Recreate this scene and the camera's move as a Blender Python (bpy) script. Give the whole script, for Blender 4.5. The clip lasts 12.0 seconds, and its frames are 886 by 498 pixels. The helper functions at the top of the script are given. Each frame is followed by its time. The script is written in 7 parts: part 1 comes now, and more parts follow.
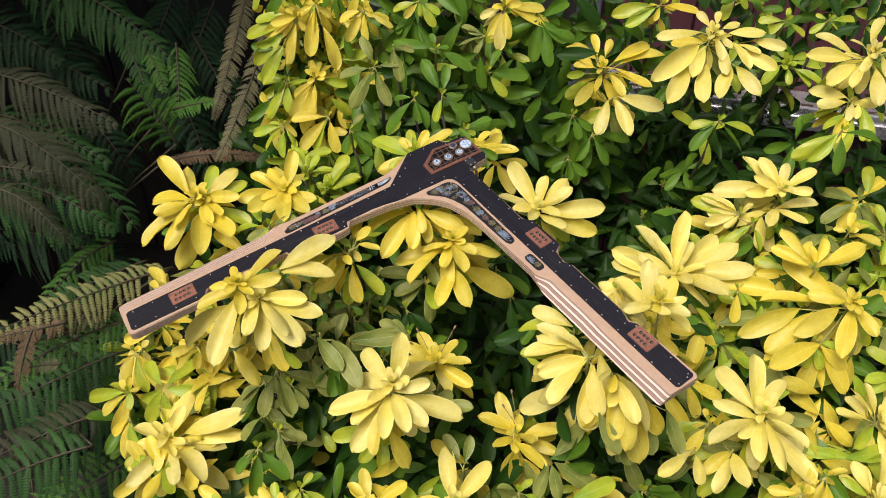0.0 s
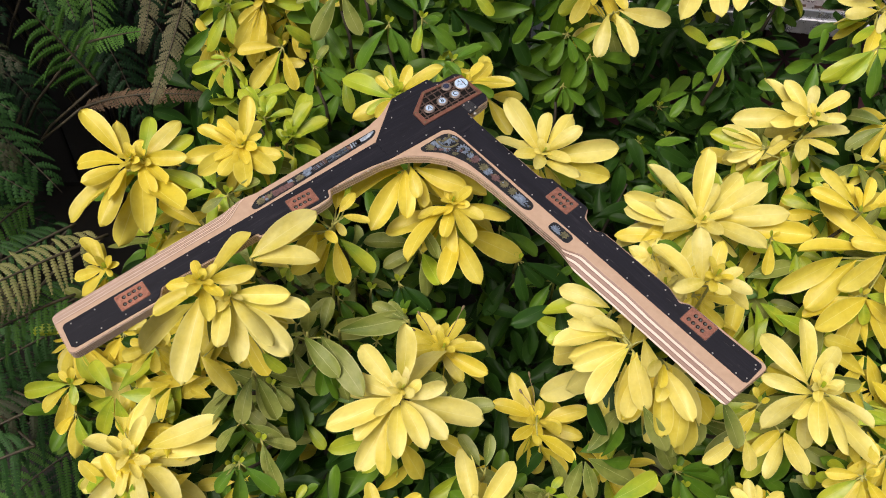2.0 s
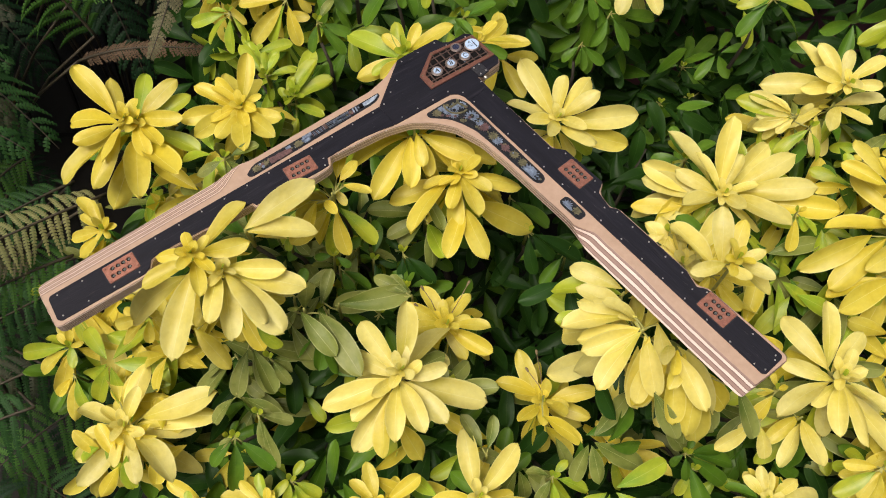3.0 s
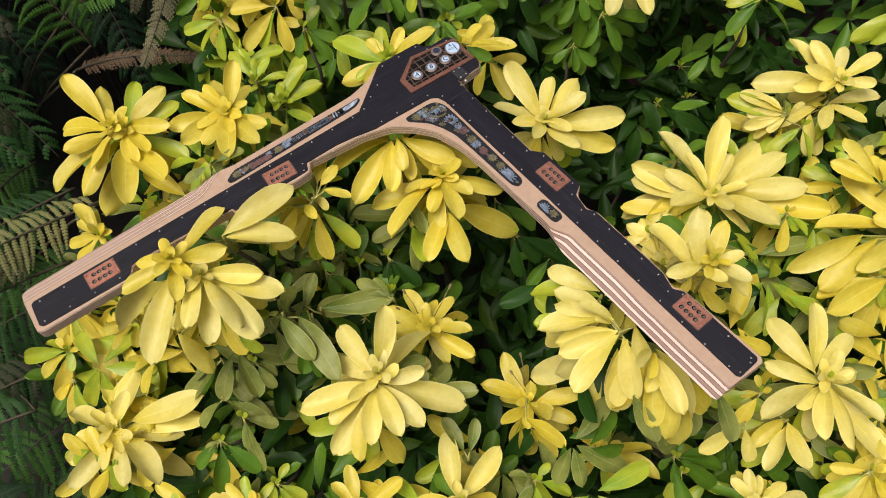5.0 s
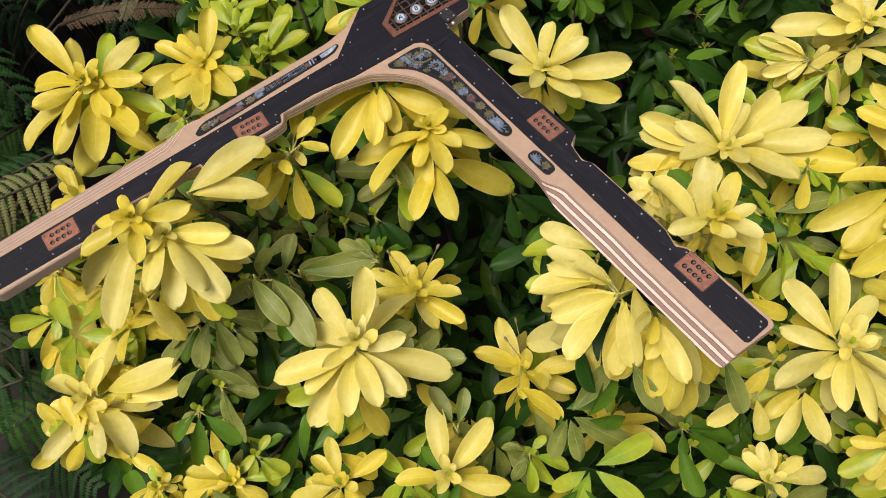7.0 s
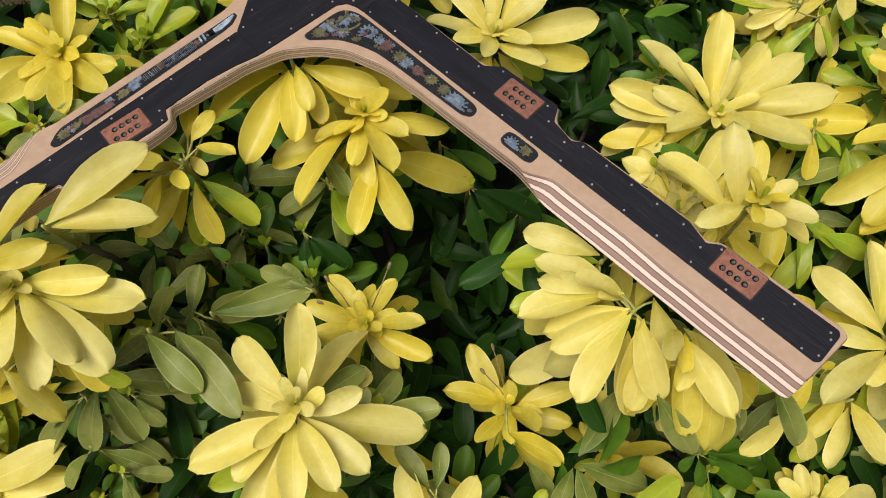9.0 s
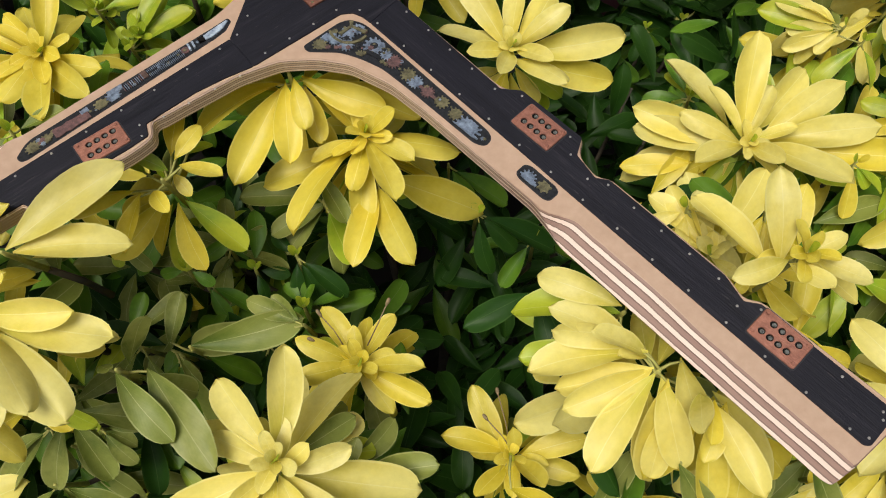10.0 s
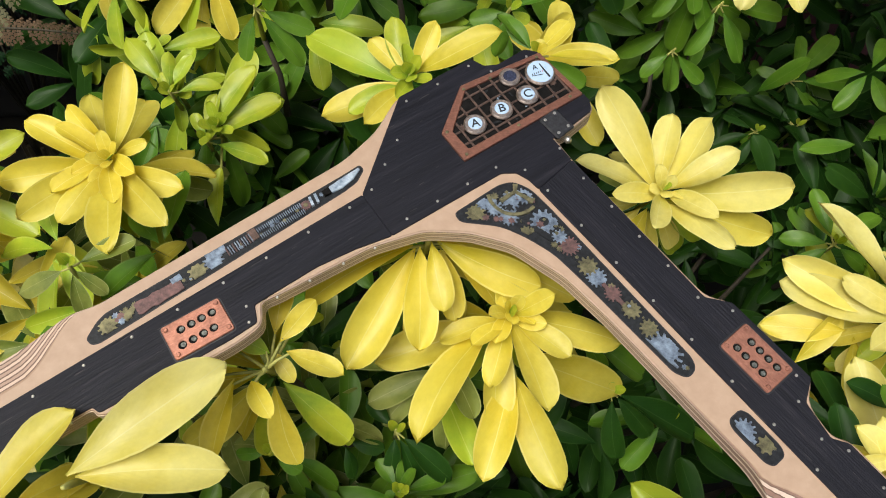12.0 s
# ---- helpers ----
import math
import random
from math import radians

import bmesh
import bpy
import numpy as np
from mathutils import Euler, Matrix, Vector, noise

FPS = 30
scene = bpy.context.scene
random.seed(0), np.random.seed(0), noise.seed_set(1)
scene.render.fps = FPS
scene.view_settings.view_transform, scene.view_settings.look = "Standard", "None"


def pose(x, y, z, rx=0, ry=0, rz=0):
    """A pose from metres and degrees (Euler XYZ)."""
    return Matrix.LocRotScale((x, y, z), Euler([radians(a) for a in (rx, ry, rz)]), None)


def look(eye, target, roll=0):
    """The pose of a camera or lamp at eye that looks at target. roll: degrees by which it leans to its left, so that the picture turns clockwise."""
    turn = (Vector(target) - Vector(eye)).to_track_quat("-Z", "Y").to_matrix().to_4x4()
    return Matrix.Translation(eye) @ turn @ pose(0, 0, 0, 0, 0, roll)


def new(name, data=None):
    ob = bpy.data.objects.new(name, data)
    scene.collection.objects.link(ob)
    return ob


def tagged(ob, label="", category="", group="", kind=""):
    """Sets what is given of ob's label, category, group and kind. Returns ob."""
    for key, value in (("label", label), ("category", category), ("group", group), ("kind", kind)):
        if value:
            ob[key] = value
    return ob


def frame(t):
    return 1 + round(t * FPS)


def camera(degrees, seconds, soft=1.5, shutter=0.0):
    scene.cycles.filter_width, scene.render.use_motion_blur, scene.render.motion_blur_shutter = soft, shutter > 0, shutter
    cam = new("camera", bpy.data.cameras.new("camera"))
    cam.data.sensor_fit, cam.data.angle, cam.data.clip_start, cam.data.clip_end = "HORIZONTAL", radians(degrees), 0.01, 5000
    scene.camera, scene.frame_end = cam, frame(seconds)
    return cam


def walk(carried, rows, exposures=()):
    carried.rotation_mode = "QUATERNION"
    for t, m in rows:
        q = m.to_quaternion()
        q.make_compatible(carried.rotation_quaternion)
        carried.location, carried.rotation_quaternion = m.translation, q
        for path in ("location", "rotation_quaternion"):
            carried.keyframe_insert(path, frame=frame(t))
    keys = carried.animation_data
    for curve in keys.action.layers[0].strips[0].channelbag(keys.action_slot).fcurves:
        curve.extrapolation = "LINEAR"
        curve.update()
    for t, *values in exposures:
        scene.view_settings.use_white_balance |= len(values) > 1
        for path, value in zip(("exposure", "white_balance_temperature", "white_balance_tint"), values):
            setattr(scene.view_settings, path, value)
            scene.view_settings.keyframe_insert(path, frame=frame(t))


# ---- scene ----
cam = camera(58.8, 12.0, soft=1.0)
PATH = [
    (0, (0.0114, -1.0226, 1.6079), (0.0114, -0.2239, 1.0061), 0.50),
    (0.5, (-0.0104, -0.9704, 1.5924), (-0.0239, -0.1920, 0.9647), -1.38),
    (1, (-0.0915, -0.8949, 1.5867), (-0.0308, -0.1394, 0.9343), -1.10),
    (1.5, (-0.0941, -0.8544, 1.5804), (0.0105, -0.1262, 0.9031), -0.02),
    (2, (-0.0691, -0.8156, 1.5616), (0.0118, -0.1071, 0.8606), 1.87),
    (2.5, (-0.0506, -0.7693, 1.5466), (0.0110, -0.0925, 0.8130), 1.75),
    (3, (-0.0521, -0.7651, 1.5475), (0.0060, -0.1012, 0.8019), 1.87),
    (5, (-0.0018, -0.7674, 1.5510), (0.0252, -0.1006, 0.8063), -0.59),
    (5.5, (-0.0103, -0.7624, 1.5431), (0.0281, -0.0880, 0.8057), 1.19),
    (6, (-0.0009, -0.7652, 1.5189), (0.0456, -0.0855, 0.7868), 1.62),
    (6.5, (0.0458, -0.7768, 1.4926), (0.0504, -0.1082, 0.7490), -0.70),
    (7, (0.0419, -0.7360, 1.4923), (0.0338, -0.0962, 0.7238), -3.23),
    (7.2, (0.0340, -0.7222, 1.4815), (0.0373, -0.0834, 0.7121), -2.60),
    (8.8, (0.0296, -0.6136, 1.3788), (0.0934, 0.0158, 0.6044), -3.44),
    (9, (0.0174, -0.6002, 1.3646), (0.1056, 0.0229, 0.5875), -1.49),
    (9.5, (0.0355, -0.5723, 1.3325), (0.1280, 0.0424, 0.5492), -0.54),
    (10, (0.0248, -0.5388, 1.3382), (0.1083, 0.0811, 0.5579), 0.45),
    (10.5, (-0.0026, -0.5043, 1.3375), (0.0864, 0.1376, 0.5758), 2.11),
    (11, (-0.0271, -0.4451, 1.3539), (0.0599, 0.1889, 0.5854), 2.91),
    (11.5, (-0.0480, -0.3995, 1.3343), (0.0396, 0.2332, 0.5649), 4.02),
    (12, (-0.0645, -0.3553, 1.3237), (0.0312, 0.2666, 0.5465), 6.45),
]
walk(cam, [(t, look(eye, target, roll)) for t, eye, target, roll in PATH],
     [(0.0, 0.50, 6500, 14), (1.5, 0.43, 6500, 14), (3.0, 0.36, 6500, 13), (7.0, 0.31, 6500, 13), (9.0, 0.21, 6450, 9), (10.0, 0.25, 6400, 8), (10.5, 0.31, 6350, 7), (11.5, 0.45, 6250, 5), (12.0, 0.45, 6250, 5)])

# ---- light ----
world = bpy.data.worlds.new("sky")
scene.world = world
world.use_nodes = True
wn = world.node_tree.nodes
sky = wn.new("ShaderNodeTexSky")
sky.sky_type = "NISHITA"
sky.sun_disc = False
SUN_ELEVATION, SUN_AZIMUTH = 60.0, 218.0   # degrees above the horizon; clockwise from +y
sky.sun_elevation, sky.sun_rotation = radians(SUN_ELEVATION), radians(SUN_AZIMUTH)
sky.air_density, sky.dust_density = 1.0, 8.0
wn["Background"].inputs["Strength"].default_value = 0.082
world.node_tree.links.new(sky.outputs[0], wn["Background"].inputs["Color"])
sun_data = bpy.data.lights.new("sun", "SUN")
sun_data.energy, sun_data.angle, sun_data.color = 2.60, radians(29), (1.0, 0.945, 0.85)
sun = new("sun", sun_data)
sun_dir = Vector((math.sin(radians(SUN_AZIMUTH)) * math.cos(radians(SUN_ELEVATION)),
                  math.cos(radians(SUN_AZIMUTH)) * math.cos(radians(SUN_ELEVATION)),
                  math.sin(radians(SUN_ELEVATION))))
sun.matrix_world = look(sun_dir * 20, (0, 0, 0))

# ---- materials ----
class Nodes:
    """A node material in the making."""
    def __init__(self, name):
        self.mat = bpy.data.materials.new(name)
        self.mat.use_nodes = True
        self.tree = self.mat.node_tree
        self.bsdf = self.tree.nodes["Principled BSDF"]
        self.out = self.tree.nodes["Material Output"]

    def add(self, kind, **settings):
        node = self.tree.nodes.new(kind)
        for key, value in settings.items():
            if key == "operation":
                node.operation = value
            elif key == "blend_type":
                node.blend_type = value
            elif key == "data_type":
                node.data_type = value
        return node

    def link(self, a, b):
        self.tree.links.new(a, b)

    def coords(self, which="Object", scale=(1, 1, 1)):
        tc, mp = self.add("ShaderNodeTexCoord"), self.add("ShaderNodeMapping")
        mp.inputs["Scale"].default_value = scale
        self.link(tc.outputs[which], mp.inputs["Vector"])
        return mp.outputs["Vector"]

    def noise(self, vector, scale, detail=4.0, rough=0.6):
        n = self.add("ShaderNodeTexNoise")
        n.inputs["Scale"].default_value, n.inputs["Detail"].default_value, n.inputs["Roughness"].default_value = scale, detail, rough
        self.link(vector, n.inputs["Vector"])
        return n.outputs["Fac"]

    def ramp(self, fac, stops):
        r = self.add("ShaderNodeValToRGB")
        els = r.color_ramp.elements
        els[0].position, els[1].position = stops[0][0], stops[-1][0]
        els[0].color, els[1].color = (*stops[0][1], 1), (*stops[-1][1], 1)
        for pos, col in stops[1:-1]:
            els.new(pos).color = (*col, 1)
        self.link(fac, r.inputs["Fac"])
        return r.outputs["Color"]

    def mix(self, fac, a, b, blend="MIX"):
        m = self.add("ShaderNodeMix", data_type="RGBA", blend_type=blend)
        for value, slot in ((fac, m.inputs[0]), (a, m.inputs[6]), (b, m.inputs[7])):
            if isinstance(value, (int, float)):
                slot.default_value = value
            elif isinstance(value, tuple):
                slot.default_value = (*value, 1)
            else:
                self.link(value, slot)
        return m.outputs[2]

    def math(self, op, a, b=0.0, c=0.0):
        m = self.add("ShaderNodeMath", operation=op)
        for value, slot in zip((a, b, c), m.inputs):
            if isinstance(value, (int, float)):
                slot.default_value = value
            else:
                self.link(value, slot)
        return m.outputs[0]

    def bump(self, height, strength, distance):
        b = self.add("ShaderNodeBump")
        b.inputs["Strength"].default_value, b.inputs["Distance"].default_value = strength, distance
        self.link(height, b.inputs["Height"])
        self.link(b.outputs["Normal"], self.bsdf.inputs["Normal"])

    def surface(self, color=None, rough=0.5, metal=0.0, coat=0.0, spec=0.5):
        if color is not None:
            if isinstance(color, tuple):
                self.bsdf.inputs["Base Color"].default_value = (*color, 1)
            else:
                self.link(color, self.bsdf.inputs["Base Color"])
        if isinstance(rough, (int, float)):
            self.bsdf.inputs["Roughness"].default_value = rough
        else:
            self.link(rough, self.bsdf.inputs["Roughness"])
        self.bsdf.inputs["Metallic"].default_value = metal
        self.bsdf.inputs["Coat Weight"].default_value = coat
        self.bsdf.inputs["Specular IOR Level"].default_value = spec
        return self.mat


def leaf_material(name, young, old, vein, glow, rough=0.42, shine=0.5):
    """Leaf: colour drifts from leaf to leaf and within each blade, pale midrib, light shines through."""
    n = Nodes(name)
    uv = n.coords("UV")
    sep = n.add("ShaderNodeSeparateXYZ")
    n.link(uv, sep.inputs[0])
    along, across = sep.outputs[0], sep.outputs[1]
    info, geo = n.add("ShaderNodeObjectInfo"), n.add("ShaderNodeNewGeometry")
    chance = n.math("FRACT", n.math("ADD", info.outputs["Random"], geo.outputs["Random Per Island"]))
    obj = n.coords("Object")
    shift = n.add("ShaderNodeVectorMath", operation="ADD")
    comb = n.add("ShaderNodeCombineXYZ")
    n.link(n.math("MULTIPLY", chance, 37.0), comb.inputs[0])
    n.link(obj, shift.inputs[0])
    n.link(comb.outputs[0], shift.inputs[1])
    patch = n.noise(shift.outputs[0], 2.6, 3.0, 0.6)
    uvshift = n.add("ShaderNodeVectorMath", operation="ADD")
    n.link(uv, uvshift.inputs[0])
    n.link(comb.outputs[0], uvshift.inputs[1])
    blade_xy = n.add("ShaderNodeVectorMath", operation="MULTIPLY")
    blade_xy.inputs[1].default_value = (1.0, 0.42, 1.0)
    n.link(uvshift.outputs[0], blade_xy.inputs[0])
    cloud = n.noise(blade_xy.outputs[0], 3.0, 4.0, 0.60)
    base = n.mix(n.math("MULTIPLY", chance, 0.55), young, old)
    # deeper towards the stalk and in clouds, paler towards the tip
    clamp = n.add("ShaderNodeClamp")
    n.link(n.math("ADD", n.math("MULTIPLY_ADD", along, -1.25, 0.95), n.math("MULTIPLY", n.math("SUBTRACT", cloud, 0.5), 2.6)), clamp.inputs[0])
    base = n.mix(n.math("MULTIPLY", clamp.outputs[0], 0.85), base, old)
    # some blades keep a green tinge towards the stalk
    tinge = n.add("ShaderNodeClamp")
    n.link(n.math("MULTIPLY", n.math("SUBTRACT", n.math("ADD", 0.50, n.math("MULTIPLY", n.math("SUBTRACT", cloud, 0.5), 0.9)), along), 1.6), tinge.inputs[0])
    green = n.add("ShaderNodeClamp")
    n.link(n.math("MULTIPLY", n.math("SUBTRACT", n.math("FRACT", n.math("MULTIPLY", chance, 7.3)), 0.45), 1.3), green.inputs[0])
    base = n.mix(n.math("MULTIPLY", tinge.outputs[0], green.outputs[0]), base, tuple(c * k for c, k in zip(old, (0.72, 0.92, 0.9))))
    mid = n.math("ABSOLUTE", n.math("SUBTRACT", across, 0.5))
    # paler margin
    base = n.mix(n.math("MULTIPLY", n.math("GREATER_THAN", mid, 0.455), 0.45), base, vein)
    rib = n.math("LESS_THAN", mid, 0.014)
    base = n.mix(n.math("MULTIPLY", rib, 0.55), base, vein)
    # side veins fan out from the midrib
    vv = n.math("SINE", n.math("MULTIPLY", n.math("SUBTRACT", along, n.math("MULTIPLY", mid, 0.9)), 75.0))
    base = n.mix(n.math("MULTIPLY", n.math("GREATER_THAN", vv, 0.92), 0.05), base, vein)
    speck = n.noise(uvshift.outputs[0], 38.0, 3.0, 0.7)
    base = n.mix(n.math("MULTIPLY", n.math("GREATER_THAN", speck, 0.735), 0.45), base, (0.22, 0.12, 0.04))
    hsv = n.add("ShaderNodeHueSaturation")
    fine = n.noise(blade_xy.outputs[0], 11.0, 4.0, 0.65)
    n.link(n.math("ADD", n.math("MULTIPLY_ADD", chance, 0.3, 0.72), n.math("MULTIPLY", fine, 0.27)), hsv.inputs["Value"])
    n.link(base, hsv.inputs["Color"])
    n.surface(hsv.outputs[0], n.math("MULTIPLY_ADD", cloud, 0.25, rough - 0.12), 0.0, 0.0, shine)
    n.bump(n.math("ADD", n.math("MULTIPLY", vv, 0.035), n.math("ADD", n.math("MULTIPLY", cloud, 1.3), n.math("MULTIPLY", rib, -0.5))), 0.22, 0.0012)
    trans, mixer = n.add("ShaderNodeBsdfTranslucent"), n.add("ShaderNodeMixShader")
    deep = n.add("ShaderNodeHueSaturation")
    deep.inputs["Saturation"].default_value = 1.04
    n.link(hsv.outputs[0], deep.inputs["Color"])
    n.link(deep.outputs[0], trans.inputs["Color"])
    mixer.inputs[0].default_value = glow
    n.link(n.bsdf.outputs[0], mixer.inputs[1])
    n.link(trans.outputs[0], mixer.inputs[2])
    n.link(mixer.outputs[0], n.out.inputs["Surface"])
    return n.mat


YELLOW = leaf_material("yellow leaf", (0.74, 0.645, 0.100), (0.61, 0.475, 0.020), (0.78, 0.71, 0.22), 0.38, 0.45, 0.50)
PALE = leaf_material("pale yellow leaf", (0.78, 0.715, 0.235), (0.66, 0.55, 0.070), (0.80, 0.75, 0.31), 0.38, 0.45, 0.50)
LIME = leaf_material("lime leaf", (0.45, 0.490, 0.030), (0.195, 0.320, 0.018), (0.46, 0.50, 0.12), 0.30)
OLIVE = leaf_material("pale green leaf", (0.255, 0.280, 0.070), (0.085, 0.125, 0.014), (0.37, 0.39, 0.16), 0.22, 0.45, 0.28)
GREEN = leaf_material("green leaf", (0.096, 0.19, 0.013), (0.046, 0.120, 0.008), (0.13, 0.19, 0.05), 0.18, 0.42, 0.25)
# dark green of old leaves, with the shade inside the crown put into it
DARK = leaf_material("dark green leaf with shade", (0.018, 0.054, 0.006), (0.009, 0.034, 0.004), (0.045, 0.09, 0.020), 0.12, 0.44, 0.14)


def ply_material():
    """Plywood: pale face, and layers by depth that show wherever the edge is cut."""
    n = Nodes("plywood")
    obj = n.coords("Object")
    sep = n.add("ShaderNodeSeparateXYZ")
    n.link(obj, sep.inputs[0])
    wob = n.noise(n.coords("Object", (9, 9, 9)), 3.0, 8.0, 0.68)
    depth = n.math("ADD", n.math("MULTIPLY", sep.outputs[2], -1000.0), n.math("MULTIPLY", n.math("SUBTRACT", wob, 0.5), 1.3))
    thick = n.math("MULTIPLY_ADD", n.math("LESS_THAN", sep.outputs[0], -0.17), -0.95, 2.25)
    ply = n.math("DIVIDE", n.math("ADD", depth, 0.9), thick)
    odd = n.math("GREATER_THAN", n.math("FRACT", n.math("MULTIPLY", ply, 0.5)), 0.5)
    fibre = n.noise(n.coords("Object", (60, 60, 900)), 1.0, 4.0)
    cream = n.mix(fibre, (0.58, 0.46, 0.39), (0.74, 0.63, 0.555))
    brown = n.mix(fibre, (0.15, 0.085, 0.072), (0.27, 0.165, 0.140))
    # the plies contrast most at the planed end of one arm, less elsewhere
    far = n.math("SUBTRACT", n.math("MULTIPLY", sep.outputs[0], 0.596), n.math("MULTIPLY", sep.outputs[1], 0.803))
    near_end = n.add("ShaderNodeClamp")
    n.link(n.math("MULTIPLY", n.math("SUBTRACT", far, 0.17), 14.0), near_end.inputs[0])
    cut = n.math("MULTIPLY_ADD", near_end.outputs[0], 0.50, 0.50)
    # lightened colour that makes up for the shade on the other edges
    soft = n.mix(fibre, (0.62, 0.45, 0.35), (0.76, 0.60, 0.49))
    stripes = n.mix(cut, soft, n.mix(odd, brown, cream))
    line = n.math("MULTIPLY_ADD", n.math("LESS_THAN", sep.outputs[0], -0.17), 0.10, 0.24)
    glue = n.math("LESS_THAN", n.math("FRACT", ply), line)
    stripes = n.mix(n.math("MULTIPLY", glue, 0.93), stripes, (0.085, 0.043, 0.036))
    grain = n.noise(n.coords("Object", (40, 40, 40)), 3.0, 6.0, 0.65)
    face = n.ramp(grain, [(0.25, (0.315, 0.213, 0.148)), (0.55, (0.375, 0.262, 0.187)), (0.8, (0.43, 0.31, 0.228))])
    col = n.mix(n.math("GREATER_THAN", depth, 0.45), face, stripes)
    blotch = n.noise(obj, 30.0, 5.0)
    col = n.mix(n.math("MULTIPLY", blotch, 0.35), col, (0.30, 0.195, 0.13))
    n.surface(col, n.math("MULTIPLY_ADD", grain, 0.2, 0.38))
    n.bump(grain, 0.15, 0.0006)
    return n.mat


def black_wood():
    n = Nodes("black stained wood")
    streak = n.noise(n.coords("UV", (14, 260, 1)), 1.0, 8.0, 0.7)
    broad = n.noise(n.coords("UV", (3, 16, 1)), 1.0, 4.0)
    pores = n.noise(n.coords("UV", (55, 900, 1)), 1.0, 2.0, 0.5)
    # black with a blue tint: the sky's sheen is put into the base colour
    col = n.ramp(streak, [(0.30, (0.0022, 0.0025, 0.0050)), (0.55, (0.0075, 0.0080, 0.0140)), (0.78, (0.036, 0.032, 0.040))])
    col = n.mix(n.math("MULTIPLY", broad, 0.5), col, (0.012, 0.0112, 0.0145))
    col = n.mix(n.math("MULTIPLY", n.math("GREATER_THAN", pores, 0.71), 0.35), col, (0.10, 0.09, 0.085))
    n.surface(col, n.math("MULTIPLY_ADD", streak, 0.30, 0.38), spec=0.18)
    n.bump(n.math("ADD", streak, n.math("MULTIPLY", pores, 0.5)), 0.55, 0.0008)
    return n.mat


def copper_material(name, tone):
    n = Nodes(name)
    obj = n.coords("Object")
    brush = n.noise(n.coords("Object", (300, 1500, 300)), 1.0, 5.0, 0.7)
    stain = n.noise(obj, 220.0, 6.0, 0.7)
    col = n.ramp(brush, [(0.3, tuple(tone * c for c in (0.30, 0.125, 0.085))), (0.7, tuple(tone * c for c in (0.50, 0.235, 0.165)))])
    dirt = n.math("MULTIPLY", n.math("SUBTRACT", stain, 0.42), 2.6)
    clamp = n.add("ShaderNodeClamp")
    n.link(dirt, clamp.inputs[0])
    col = n.mix(n.math("MULTIPLY", clamp.outputs[0], 0.75), col, (0.115, 0.05, 0.036))
    n.surface(col, n.math("MULTIPLY_ADD", stain, 0.35, 0.26), metal=0.75)
    n.bump(n.math("ADD", brush, n.math("MULTIPLY", stain, 2.0)), 0.3, 0.0004)
    return n.mat


def worn(name, light, dark, rough, metal=0.0, scale=200.0, coat=0.0, spec=0.5):
    n = Nodes(name)
    a = n.noise(n.coords("Object"), scale, 6.0, 0.65)
    col = n.ramp(a, [(0.3, dark), (0.7, light)])
    n.surface(col, n.math("MULTIPLY_ADD", a, 0.2, rough - 0.1), metal, coat, spec)
    n.bump(a, 0.2, 0.0005)
    return n.mat


PLY, BLACK, COPPER, FRAME_COPPER = ply_material(), black_wood(), copper_material("brushed copper", 1.0), copper_material("dull brown copper", 0.72)
BLOCK = worn("black painted metal", (0.045, 0.045, 0.05), (0.010, 0.010, 0.012), 0.4, 0.3, 500)
GRAPHITE = worn("dull grey contact", (0.20, 0.21, 0.19), (0.03, 0.032, 0.03), 0.4, 0.5, 700)
BRASS = worn("aged brass", (0.25, 0.225, 0.115), (0.06, 0.056, 0.035), 0.40, 0.6, 300)
STEEL = worn("blue steel", (0.34, 0.42, 0.53), (0.06, 0.075, 0.105), 0.33, 0.6, 260)
GEAR_BED = worn("dark resin bed", (0.020, 0.022, 0.026), (0.003, 0.003, 0.004), 0.42, 0.0, 400, 0.04, 0.25)
TUBE = worn("dull copper tube", (0.20, 0.105, 0.095), (0.05, 0.03, 0.032), 0.42, 0.3, 300)
# pale blue and partly diffuse: the bright sky reflection is in the colour
CHROME = worn("bright chrome", (0.66, 0.76, 0.86), (0.16, 0.21, 0.28), 0.22, 0.4, 190)
PIN = worn("nickel pin", (0.85, 0.81, 0.74), (0.50, 0.46, 0.40), 0.3, 0.9, 900)
GRILLE = worn("dark bronze mesh", (0.19, 0.12, 0.095), (0.06, 0.04, 0.033), 0.4, 0.6, 500)
# near-black for flat sheets; the darkness of a recess is in the colour
PIT = worn("black hollow", (0.012, 0.011, 0.011), (0.003, 0.003, 0.003), 0.7, 0.0, 400, 0.0, 0.05)
RIM = worn("key ring metal", (0.55, 0.46, 0.40), (0.24, 0.18, 0.15), 0.32, 0.8, 600)
IVORY = worn("pale blue key face", (0.40, 0.52, 0.68), (0.33, 0.45, 0.62), 0.3, 0.0, 300, 0.6)
INK = worn("black ink", (0.010, 0.010, 0.014), (0.006, 0.006, 0.008), 0.5, 0.0, 300)
LENS = worn("dark blue lens", (0.03, 0.035, 0.07), (0.015, 0.016, 0.03), 0.12, 0.0, 300, 1.0)
RED = worn("red ink", (0.45, 0.04, 0.05), (0.35, 0.03, 0.04), 0.5, 0.0, 300)
STEM = worn("green yellow stem", (0.40, 0.38, 0.10), (0.22, 0.23, 0.06), 0.6, 0.0, 90)
BARK = worn("brown woody stem", (0.045, 0.035, 0.02), (0.016, 0.013, 0.009), 0.8, 0.0, 60)

